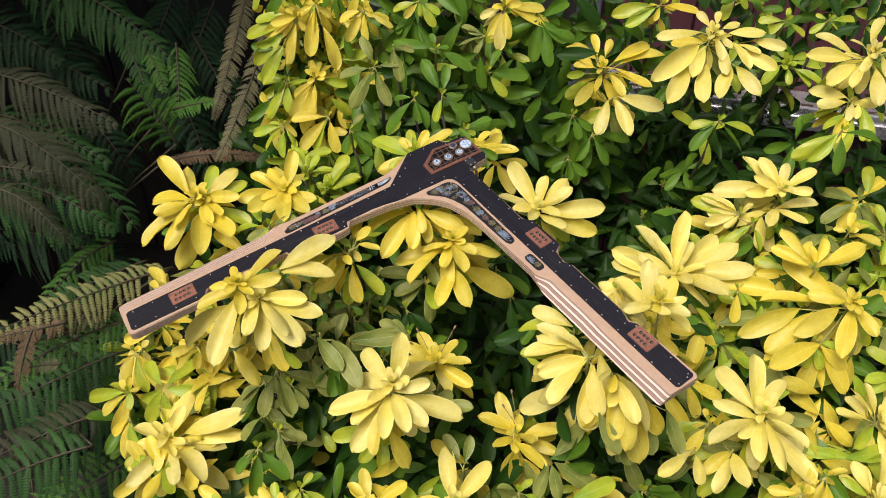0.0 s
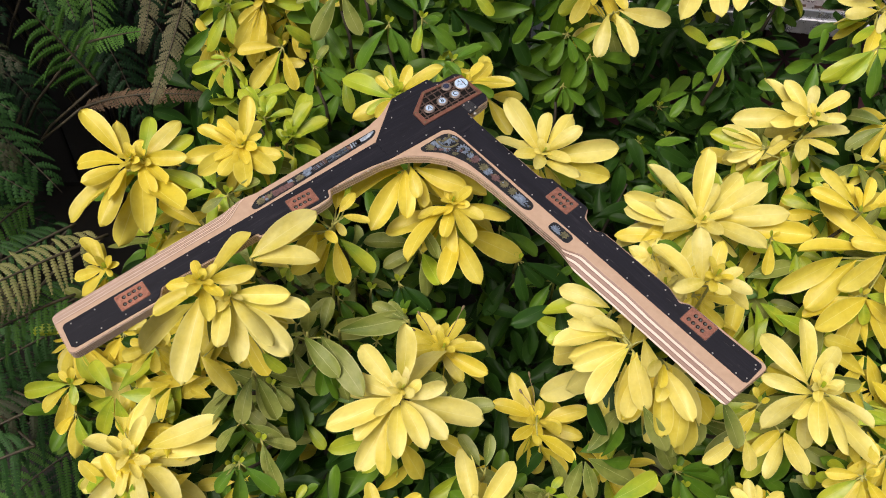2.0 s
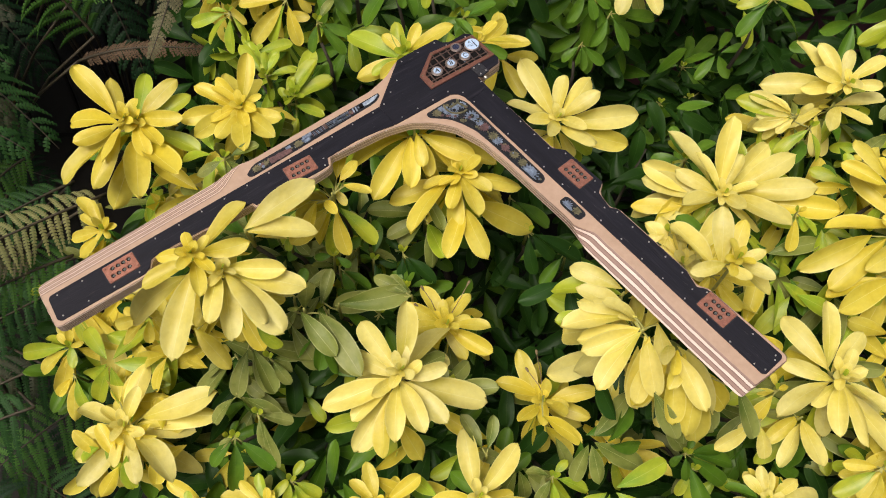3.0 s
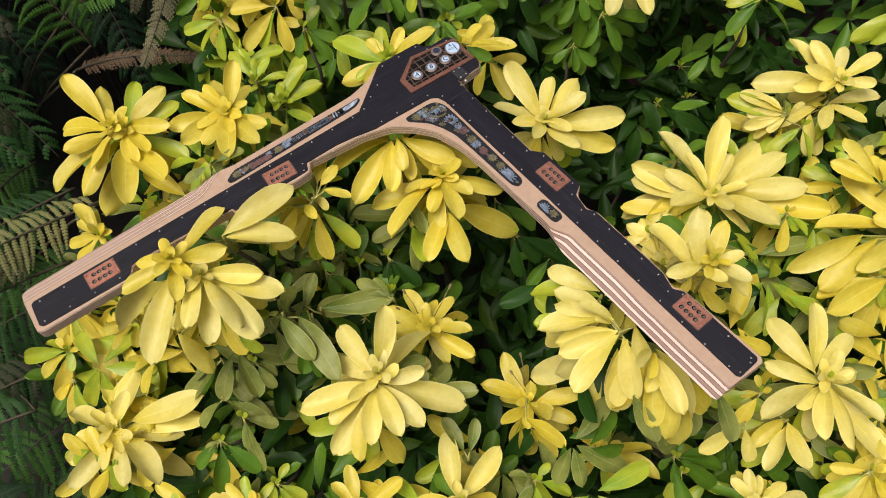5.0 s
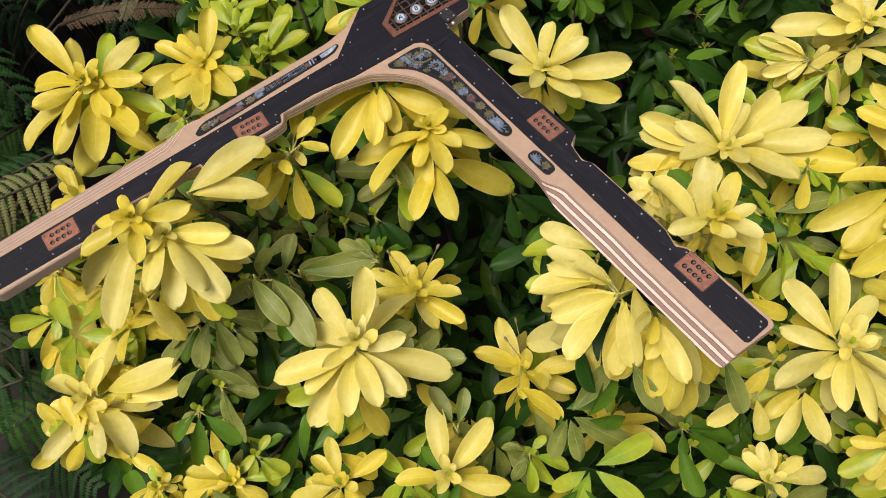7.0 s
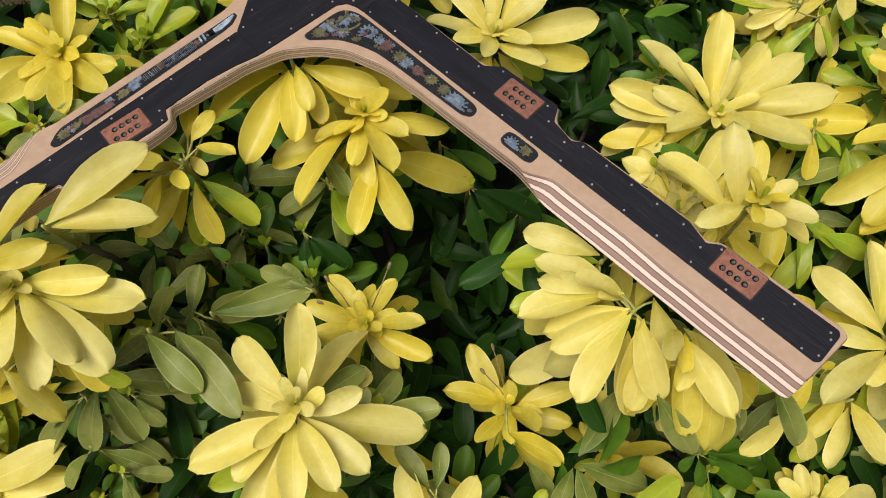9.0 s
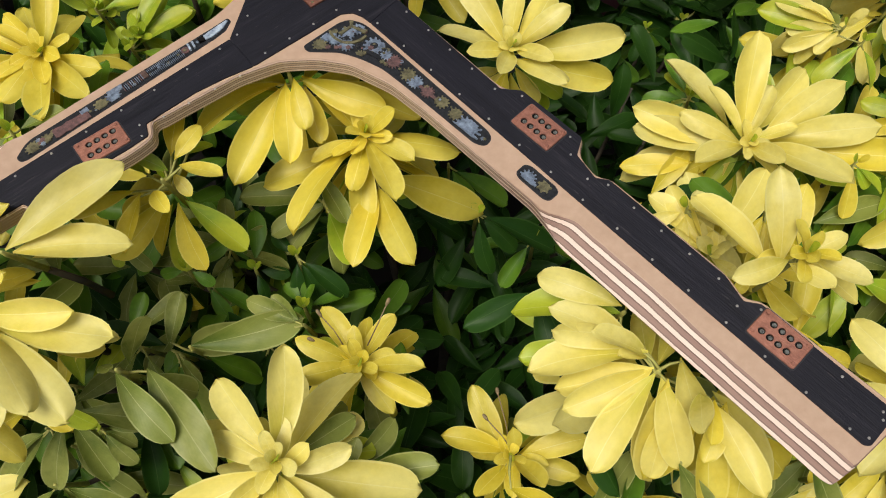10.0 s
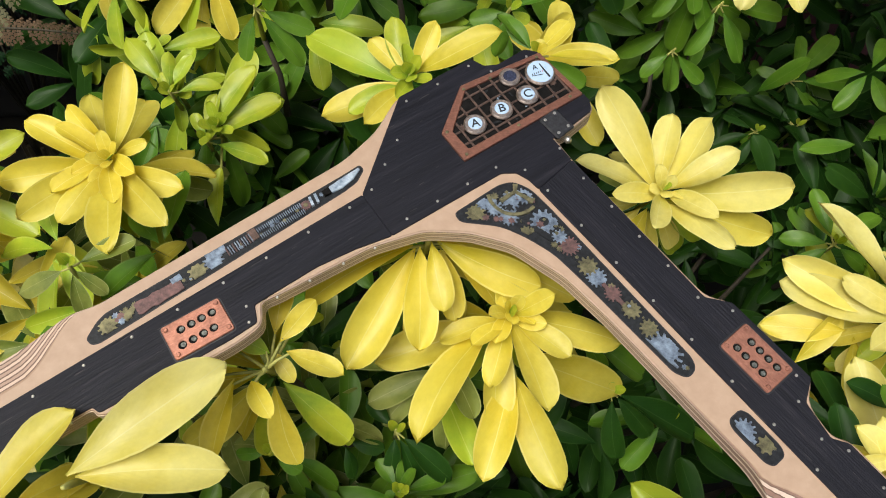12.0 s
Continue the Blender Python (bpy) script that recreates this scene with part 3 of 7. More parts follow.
left_slot = [(-213, -128), (-209, -119), (-205, -114), (-79, -32), (-69, -25), (-67, -28), (-71, -36), (-78, -42), (-206, -130), (-210, -131)]
coils = [(-143 + 1.25 * k + 1.9, -79 + 0.83 * k - 2.9, -143 + 1.25 * k - 1.2, -79 + 0.83 * k + 1.8, 0.28, STEEL if k % 3 else TUBE) for k in range(11)]
comb = [(-125.5 + 1.08 * k + d * 2.0, -68.5 + 0.68 * k - d * 3.1, -125.5 + 1.08 * k + d * 0.5, -68.5 + 0.68 * k - d * 0.8, 0.20, STEEL) for k in range(23) for d in (1, -1)]
slot = window(left_slot, [(-203, -121, 5.6, 11, BRASS), (-194.5, -115.5, 4.2, 9, BRASS), (-150, -85, 6.0, 13, STEEL), (-158, -91, 5.8, 9, BRASS), (-100, -51, 3.6, 14, TUBE)],
              [(-189, -112.5, -166, -98, 4.2, TUBE), (-172, -97, -167, -93.5, 2.0, STEEL), (-154, -83.5, -144, -77, 2.6, STEEL), (-131, -70.5, -127, -68, 4.0, GRILLE)] + coils + comb
              + [(-95.5, -52, -98, -46.5, 0.8, CHROME), (-92.5, -50, -95, -44.5, 0.8, CHROME), (-90, -44.5, -86, -42, 2.2, PIT)],
              "narrow dark resin inlay with brass and steel clockwork", 0.0015, 48)
bm = bmesh.new()
prism(bm, metres([(-88, -45), (-79, -40.5), (-72.5, -34.5), (-68.6, -28), (-70, -27), (-78.5, -33), (-87, -39.5)]), 0.0004, 0.0016, 0.0004)
part("mirror_tip", bm, CHROME, slot, "bright chromed tip of the inlay")
right_slot = [(-14, -59), (-11, -64), (12, -67.5), (26, -75), (41, -86), (56, -104), (98, -158), (105, -161), (109.5, -156), (108, -150), (42, -58), (31, -44), (21, -39), (13, -41)]
tri = window(right_slot, [(-2, -59, 6.0, 11, BRASS), (3, -53, 4.5, 11, STEEL), (17, -62, 6.2, 13, STEEL), (19, -52, 6.0, 13, STEEL), (37, -66, 8.2, 12, STEEL), (26, -72, 3.6, 9, BRASS), (50, -82, 6.2, 15, TUBE),
                          (63, -102, 6.0, 13, STEEL), (59, -95, 6.0, 11, BRASS), (71, -112, 5.0, 13, TUBE), (80, -122, 5.6, 11, BRASS), (93, -146.5, 11.5, 17, STEEL), (88, -133, 5.5, 11, BRASS), (45, -76, 4.6, 11, STEEL), (9, -57, 4.6, 13, STEEL), (27, -49, 5.4, 12, STEEL)],
             [(31, -70, 44, -80, 2.0, GEAR_BED), (66, -106, 77, -120, 1.2, TUBE)],
             "long dark resin inlay with brass and steel clockwork", 0.006, 75)
bm = bmesh.new()
arc(bm, 21, -46, 16, 2.0, 186, 318, 0.0016)
part("bow", bm, BRASS, tri, "broken brass wheel rim")
for x0, y0, x1, y1 in ((22, -46, 22.5, -41), (22, -46, 13, -52), (22, -46, 32, -53)):
    d = (Vector((x1, y1)) - Vector((x0, y0))).normalized()
    q = Vector((-d.y, d.x)) * 1.0
    bm = bmesh.new()
    prism(bm, metres([(x0 - q.x, y0 - q.y), (x1 - q.x * 1.5, y1 - q.y * 1.5), (x1 + q.x * 1.5, y1 + q.y * 1.5), (x0 + q.x, y0 + q.y)]), 0.0004, 0.0017 + 0.00002 * x1 / 10)
    part("spoke", bm, BRASS, tri)
oval_c, oval_d, oval_n = Vector((134.5, -194)), RIGHT_ARM, Vector((0.803, 0.596))
oval = [tuple(oval_c + oval_d * u + oval_n * v) for u, v in ((-15, -4), (-11, -6), (11, -6), (15, -4), (15, 4), (11, 6), (-11, 6), (-15, 4))]
window(oval, [(128.5, -190, 6.5, 13, STEEL), (138.5, -198, 5.2, 7, BRASS)], [(126, -187.5, 133, -197, 1.2, STEEL)], "small oval resin inlay with gears", 0.006, 6)

# grille with three lettered keys, a lens and a dial
grille_out = [(-19.5, -5), (-6.5, -25), (70.5, 22), (46, 55), (-6, 30)]
grille_in = [(-12.5, -4), (-3.5, -16.5), (64.5, 24.5), (45, 51), (-3.0, 26.5)]
bm = bmesh.new()
a_, b_ = rounded(metres(grille_out), 0.001, 2), rounded(metres(grille_in), 0.001, 2)
Z = PANEL_TOP
for lo_, hi_ in ((Z - 0.001, Z + 0.0018),):
    rings = [[bm.verts.new((x, y, z)) for x, y in lp] for lp, z in ((a_, lo_), (a_, hi_ - 0.0004), (inset(a_, 0.0004), hi_), (inset(b_, -0.0004), hi_), (b_, hi_ - 0.0004), (b_, lo_))]
    for r_, s_ in zip(rings, rings[1:]):
        for i in range(len(r_)):
            bm.faces.new((r_[i], r_[(i + 1) % len(r_)], s_[(i + 1) % len(r_)], s_[i]))
bmesh.ops.recalc_face_normals(bm, faces=list(bm.faces))
part("grille_frame", bm, FRAME_COPPER, instrument, "worn copper frame with rivets round a dark mesh")
# flat sheet on the panel, black in place of a shaded recess
bm = bmesh.new()
prism(bm, metres(grille_in), Z - 0.0005, Z + 0.0002)
part("grille_backing", bm, PIT, instrument, "flat black sheet painting the dark behind the mesh")
u_dir, v_dir = Vector((0.853, 0.522)), Vector((-0.522, 0.853))
origin = Vector((-3.5, -16.5))


def clip_line(p, d, shape):
    """Where a line runs inside a convex outline, as two distances along it."""
    lo_, hi_ = -1e3, 1e3
    for a, b in zip(shape, shape[1:] + shape[:1]):
        e = Vector(b) - Vector(a)
        nrm = Vector((-e.y, e.x))
        k, q = nrm.dot(d), nrm.dot(Vector(a) - p)
        if abs(k) < 1e-6:
            if q > 0:
                return None
        elif k > 0:
            lo_ = max(lo_, q / k)
        else:
            hi_ = min(hi_, q / k)
    return (lo_, hi_) if hi_ > lo_ + 1 else None


for d, step_dir, count, level in ((u_dir, v_dir, 5, 0.0009), (v_dir, u_dir, 9, 0.0013)):
    for k in range(-1, count):
        p = origin + step_dir * (4.0 + 9.2 * k)
        run = clip_line(p, d, grille_in)
        if run:
            a, b = (p + d * run[0]) * MM, (p + d * run[1]) * MM
            s = step_dir * 0.0007
            bm = bmesh.new()
            prism(bm, [tuple(a - s), tuple(b - s), tuple(b + s), tuple(a + s)] if (b - a).cross(s) > 0 else [tuple(a + s), tuple(b + s), tuple(b - s), tuple(a - s)], Z + level - 0.0007, Z + level, 0.0002)
            part("grille_bar", bm, GRILLE, instrument)
rng = random.Random(4)
for k in range(46):
    x, y = rng.uniform(-10, 58), rng.uniform(-14, 44)
    if all(inside(x + dx, y + dy, grille_in) for dx in (-3, 3) for dy in (-3, 3)):
        bm = bmesh.new()
        if k % 2:
            gear(bm, x * MM, y * MM, rng.uniform(0.0015, 0.0032), rng.randrange(7, 12), Z + 0.0001, Z + 0.0003 + 0.00001 * k)
        else:
            t = rng.uniform(0, 3.1)
            d, e = Vector((math.cos(t), math.sin(t))) * rng.uniform(1.5, 3.5), Vector((-math.sin(t), math.cos(t))) * 0.5
            prism(bm, metres([(x - d.x - e.x, y - d.y - e.y), (x + d.x - e.x, y + d.y - e.y), (x + d.x + e.x, y + d.y + e.y), (x - d.x + e.x, y - d.y + e.y)]), Z + 0.0001, Z + 0.0003 + 0.00001 * k)
        part("mechanism", bm, (GEAR_BED, PIT, GEAR_BED, GRILLE)[k % 4] if k % 5 else STEEL, instrument)
for x, y in ((-16, -4.5), (-5, -20.5), (-4, 27), (20, 38), (44, 51), (28, -0.5), (62, 20), (13, 35)):
    bm = bmesh.new()
    disc(bm, x * MM, y * MM, 0.0011, Z + 0.0016, Z + 0.0023, 10, 0.0003)
    part("rivet", bm, BRASS, instrument)


def lettering(text, size, material, parent, m, thick=0.0):
    curve = bpy.data.curves.new("letter", "FONT")
    curve.body, curve.size, curve.align_x, curve.align_y, curve.extrude, curve.offset = text, size, "CENTER", "CENTER", 0.0001, thick
    tmp = bpy.data.objects.new("letter", curve)
    me = bpy.data.meshes.new_from_object(tmp)
    bpy.data.objects.remove(tmp)
    me.materials.append(material)
    ob = new("letter", me)
    ob.parent = parent
    ob.matrix_local = m
    return ob


def key(x, y, r, letter, face, turn, core=0.68):
    at = pose(x * MM, y * MM, Z + 0.001, 0, 0, turn)
    bm = bmesh.new()
    disc(bm, 0, 0, r * 0.7 * MM, -0.001, 0.0008, 20)
    disc(bm, 0, 0, r * MM, 0.0008, 0.0026, 24, 0.0009)
    k = part("key", bm, RIM, instrument, "round typewriter key with a metal rim", m=at)
    bm = bmesh.new()
    disc(bm, 0, 0, r * core * MM, 0.0025, 0.0029, 24, 0.0002)
    part("key_face", bm, face, k)
    if letter:
        lettering(letter, r * 1.12 * MM, INK, k, pose(0, -0.0002, 0.0031), 0.00006)
    return k


key(1.3, 0.2, 7.2, "A", IVORY, 12, 0.62)
key(18.3, 10.8, 7.2, "B", IVORY, 12, 0.62)
key(35.3, 21.3, 7.2, "C", IVORY, 12, 0.62)
key(25.3, 35.2, 6.8, "", LENS, 0, 0.62)
dial = key(44.8, 38.2, 9.6, "", IVORY, 12, 0.88)
dial.name = "dial"
tagged(dial, "round pale blue dial with a black needle")
lettering("A", 0.0052, INK, dial, pose(-0.0026, 0.0034, 0.0031))
bm = bmesh.new()
prism(bm, [(0.0040, -0.0058), (0.0050, -0.0054), (0.0012, 0.0056), (0.0007, 0.0054)], 0.0030, 0.0035)
part("needle", bm, INK, dial, "thin black needle")
for i in range(7):
    bm = bmesh.new()
    x = -0.0058 + i * 0.0014
    box(bm, (x, -0.0022 + 0.0003 * i, 0.0029), (x + 0.0004, -0.0008 + 0.0003 * i, 0.0031))
    part("scale_mark", bm, INK if i < 5 else RED, dial)
bm = bmesh.new()
box(bm, (-0.0062, -0.0028, 0.0029), (0.0010, -0.0024, 0.0031))
part("scale_line", bm, INK, dial)

# small black hinge block at the crook
bm = bmesh.new()
box(bm, (-0.009, -0.007, 0), (0.009, 0.007, 0.0018))
bevelled(bm, 0.0008, 1)
hinge = part("hinge_block", bm, BLOCK, instrument, "small black riveted block", m=pose(0.0515, 0.0005, PANEL_TOP, 0, 0, -52))
for x, y in ((-6, 4), (6, 4), (-6, -4), (6, -4)):
    bm = bmesh.new()
    disc(bm, x * MM, y * MM, 0.0011, 0.0017, 0.0023, 8, 0.0003)
    part("pin", bm, PIN, hinge)
bm = bmesh.new()
bmesh.ops.create_uvsphere(bm, u_segments=12, v_segments=8, radius=0.0024)
part("ball_pin", bm, PIN, instrument, "small shiny steel ball", True, pose(0.0575, -0.0105, 0.0005))

# ---- the golden shrub ----
def blade(variant):
    """Corners, faces and UVs of one leaf blade, 1 long and 1 wide, from its stalk at the origin to its tip on the x axis: folded along the midrib and arched."""
    rng = random.Random(100 + variant)
    nu, nv = 14, 6
    belly, arch, fold = rng.uniform(0.53, 0.65), rng.uniform(0.01, 0.09), rng.uniform(-0.07, 0.09)
    blunt, slim = rng.uniform(2.3, 3.3), rng.uniform(0.82, 1.08)
    twist, wave, sway = rng.uniform(-0.35, 0.35), rng.uniform(0.006, 0.026), rng.uniform(-0.06, 0.06)
    ripple, pace = rng.uniform(0.0, 0.022), rng.uniform(8, 13)
    notch = 0.03 if variant % 3 == 0 else 0.0
    pts, uvs, faces = [], [], []
    for i in range(nu + 1):
        u = 0.5 - 0.5 * math.cos(math.pi * i / nu)
        w = math.sin(math.pi / 2 * u / belly) ** slim if u < belly else max(0.0, 1 - ((u - belly) / (1 - belly)) ** blunt) ** 0.52
        w = max(w, 0.055 if u < 0.5 else 0.035) * 0.5
        for j in range(nv + 1):
            v = 2 * j / nv - 1
            z = fold * v * v * (w * 2) + arch * 4 * u * (1 - u) + wave * math.sin(7 * u + 3 * v + variant) * u + ripple * math.sin(pace * u + 2.0 * v + variant) * v * v
            ang = twist * u
            y0 = v * w
            x = u - 0.02 * v * v * (u > 0.8) - (notch if i == nu and j == nv // 2 else 0.0)
            pts.append((x, y0 * math.cos(ang) + sway * math.sin(math.pi * u), z + y0 * 0.38 * math.sin(ang)))
            uvs.append((u, 0.5 + v * 0.5))
    for i in range(nu):
        for j in range(nv):
            a = i * (nv + 1) + j
            faces.append((a, a + nv + 1, a + nv + 2, a + 1))
    return np.array(pts), faces, np.array(uvs)


BLADES = [blade(k) for k in range(12)]
BLADE_MESHES = {}


def blade_mesh(variant, material):
    if (variant, material.name) not in BLADE_MESHES:
        pts, faces, uvs = BLADES[variant]
        me = bpy.data.meshes.new("leaf")
        me.from_pydata(pts.tolist(), [], faces)
        layer = me.uv_layers.new(name="UVMap")
        for loop in me.loops:
            layer.data[loop.index].uv = uvs[loop.vertex_index]
        for p in me.polygons:
            p.use_smooth = True
        me.materials.append(material)
        BLADE_MESHES[variant, material.name] = me
    return BLADE_MESHES[variant, material.name]


def leaf_pose(base, direction, up, length, roll, width=None):
    x = Vector(direction).normalized()
    z = Vector(up) - x * x.dot(Vector(up))
    z = z.normalized() if z.length > 0.05 else x.orthogonal().normalized()
    m = Matrix((x, z.cross(x), z)).transposed().to_4x4()
    w = width or 0.262 * length + 0.0050
    return Matrix.Translation(base) @ m @ pose(0, 0, 0, roll) @ Matrix.Diagonal((length, w, length, 1))


TO_FACE = instrument.matrix_world.inverted()


def clear_of_bar(base, direction, length):
    """Whether a leaf keeps under or beside the wooden instrument."""
    d = Vector(direction).normalized()
    for f_ in (0.0, 0.25, 0.5, 0.75, 1.0):
        q = TO_FACE @ (Vector(base) + d * length * f_)
        if q.z > -0.024 and any(inside(q.x + dx, q.y + dy, outline) for dx, dy in ((0, 0), (0.012, 0), (-0.012, 0), (0, 0.012), (0, -0.012))):
            return False
    return True


shrub = new("golden_shrub")
shrub.location = (0.1, 0.1, 0)
shrub.matrix_world = Matrix.Translation((0.1, 0.1, 0))
SHRUB_BASE = Vector((0.1, 0.1, 0))
tagged(shrub, "dense evergreen shrub with golden yellow rosettes over dark green leaves", "shrub")
Y, P, L, O, G, D = YELLOW, PALE, LIME, OLIVE, GREEN, DARK
CENTRES = []
leaf_rng = random.Random(5)


def shoot_tip(centre, axis, leaves):
    """A shoot tip: a stalk with a bud and leaves. Each leaf: degrees round the axis, degrees out of the plane across it, length and start in mm, material."""
    c, a = Vector(centre), Vector(axis).normalized()
    ex = (Vector((1, 0, 0)) - a * a.x).normalized()
    ey = a.cross(ex)
    CENTRES.append((c, a))
    bm = bmesh.new()
    back = c - a * 0.05 + Vector((0, 0.01, -0.02))
    deep = back + (SHRUB_BASE + Vector((0.6 * (c.x - 0.1), 0.3 * c.y, 0.35)) - back) * 0.14
    tube(bm, [c + a * 0.002 - SHRUB_BASE, c - a * 0.02 - SHRUB_BASE, back - SHRUB_BASE], [0.0012, 0.0018, 0.0024], 6)
    wood = bmesh.new()
    tube(wood, [back - SHRUB_BASE, back.lerp(deep, 0.5) - SHRUB_BASE + Vector((0.004, -0.003, 0.006)), deep - SHRUB_BASE], [0.0024, 0.0028, 0.0034], 6)
    part("twig", wood, BARK, shrub, "", True)
    for deg, tilt, length, start, material in leaves:
        if start > 6:
            d = (ex * math.cos(radians(deg)) + ey * math.sin(radians(deg))) * math.cos(radians(tilt)) + a * math.sin(radians(tilt))
            end = c + d * start * MM - a * 0.004 - SHRUB_BASE
            tube(bm, [c - a * 0.006 - SHRUB_BASE, (c - a * 0.008 - SHRUB_BASE).lerp(end, 0.5), end], [0.0012, 0.0010, 0.0008], 4)
    shoot = part("shoot", bm, STEM, shrub, "", True)
    for deg, tilt, length, start, material in leaves:
        d = (ex * math.cos(radians(deg)) + ey * math.sin(radians(deg))) * math.cos(radians(tilt)) + a * math.sin(radians(tilt))
        base = c + d * start * MM - a * (0.004 if start else 0.0)
        leaf = new("leaf", blade_mesh(leaf_rng.randrange(12), material))
        leaf.parent = shoot
        leaf.matrix_local = Matrix.Translation(-SHRUB_BASE) @ leaf_pose(base, d, a + Vector((0, 0, 0.25)), length * MM, leaf_rng.uniform(-33, 33))
    # a second whorl lower on the shoot
    outer = [l for l in leaves if l[3] and l[4] in (Y, P)]
    main = any(l[3] == 0 for l in leaves) or len(leaves) > 7
    if len(outer) >= 4:
        reach = sum(l[2] for l in outer) / len(outer)
        for k in range(0, len(outer), 2 if len(outer) > 7 else 1):
            deg = outer[k][0] + leaf_rng.uniform(12, 30) * leaf_rng.choice((-1, 1))
            tilt = outer[k][1] - leaf_rng.uniform(8, 22)
            d = (ex * math.cos(radians(deg)) + ey * math.sin(radians(deg))) * math.cos(radians(tilt)) + a * math.sin(radians(tilt))
            if not clear_of_bar(c, d, 0.06):
                continue
            leaf = new("leaf", blade_mesh(leaf_rng.randrange(12), leaf_rng.choice((outer[k][4], outer[k][4], Y))))
            leaf.parent = shoot
            leaf.matrix_local = Matrix.Translation(-SHRUB_BASE) @ leaf_pose(c + d * 0.012 - a * 0.014, d, a + Vector((0, 0, 0.25)), min(reach * 0.85, outer[k][2] * 0.9) * MM, leaf_rng.uniform(-33, 33))
        # young leaves that stand up round the bud
        for k in range(3 if main else 1):
            deg, tilt = 72 * k + leaf_rng.uniform(-25, 25), leaf_rng.uniform(22, 55)
            d = (ex * math.cos(radians(deg)) + ey * math.sin(radians(deg))) * math.cos(radians(tilt)) + a * math.sin(radians(tilt))
            if not clear_of_bar(c, d, 0.03):
                continue
            leaf = new("leaf", blade_mesh(leaf_rng.randrange(12), outer[k % len(outer)][4]))
            leaf.parent = shoot
            leaf.matrix_local = Matrix.Translation(-SHRUB_BASE) @ leaf_pose(c, d, a, reach * leaf_rng.uniform(0.40, 0.62) * MM, leaf_rng.uniform(-33, 33))
        # and hanging older leaves under them
        for k in range(len(outer) // 2 + 2):
            deg, tilt = leaf_rng.uniform(0, 360), leaf_rng.uniform(-50, -18)
            d = (ex * math.cos(radians(deg)) + ey * math.sin(radians(deg))) * math.cos(radians(tilt)) + a * math.sin(radians(tilt)) + Vector((0, 0, -0.15))
            if not clear_of_bar(c - a * 0.03, d, 0.06):
                continue
            leaf = new("leaf", blade_mesh(leaf_rng.randrange(12), leaf_rng.choice((Y, Y, L, O))))
            leaf.parent = shoot
            leaf.matrix_local = Matrix.Translation(-SHRUB_BASE) @ leaf_pose(c + d.normalized() * 0.012 - a * 0.030, d, a + Vector((0, 0, 0.25)), reach * leaf_rng.uniform(0.75, 1.0) * MM, leaf_rng.uniform(-33, 33))
    tip_mat = leaves[0][4] if leaves[0][4] in (Y, P) else L
    for k in range(4 if main else 2 if len(leaves) > 3 else 0):
        t = 2.4 * k
        d = (ex * math.cos(t) + ey * math.sin(t)) * 0.5 + a
        leaf = new("leaf", blade_mesh(leaf_rng.randrange(12), L if k == 1 else tip_mat))
        leaf.parent = shoot
        leaf.matrix_local = Matrix.Translation(-SHRUB_BASE) @ leaf_pose(c, d, a, 0.016 - 0.0015 * k, 0.0, 0.007)


def clear_of_slab(base, tip):
    """How far a leaf must be moved so that it lies over or under the wooden instrument and not in it."""
    zs = []
    for k in range(9):
        q = TO_FACE @ base.lerp(tip, k / 8)
        if any(inside(q.x + dx, q.y + dy, outline) for dx, dy in ((0, 0), (0.008, 0), (-0.008, 0), (0, 0.008), (0, -0.008))):
            zs.append(q.z)
    if not zs or min(zs) > 0.006 or max(zs) < -0.024:
        return Vector()
    mean = sum(zs) / len(zs)
    move = 0.006 - min(zs) if mean > -0.004 else -0.024 - max(zs)
    return FACE.to_3x3() @ Vector((0, 0, max(-0.03, min(0.03, move))))


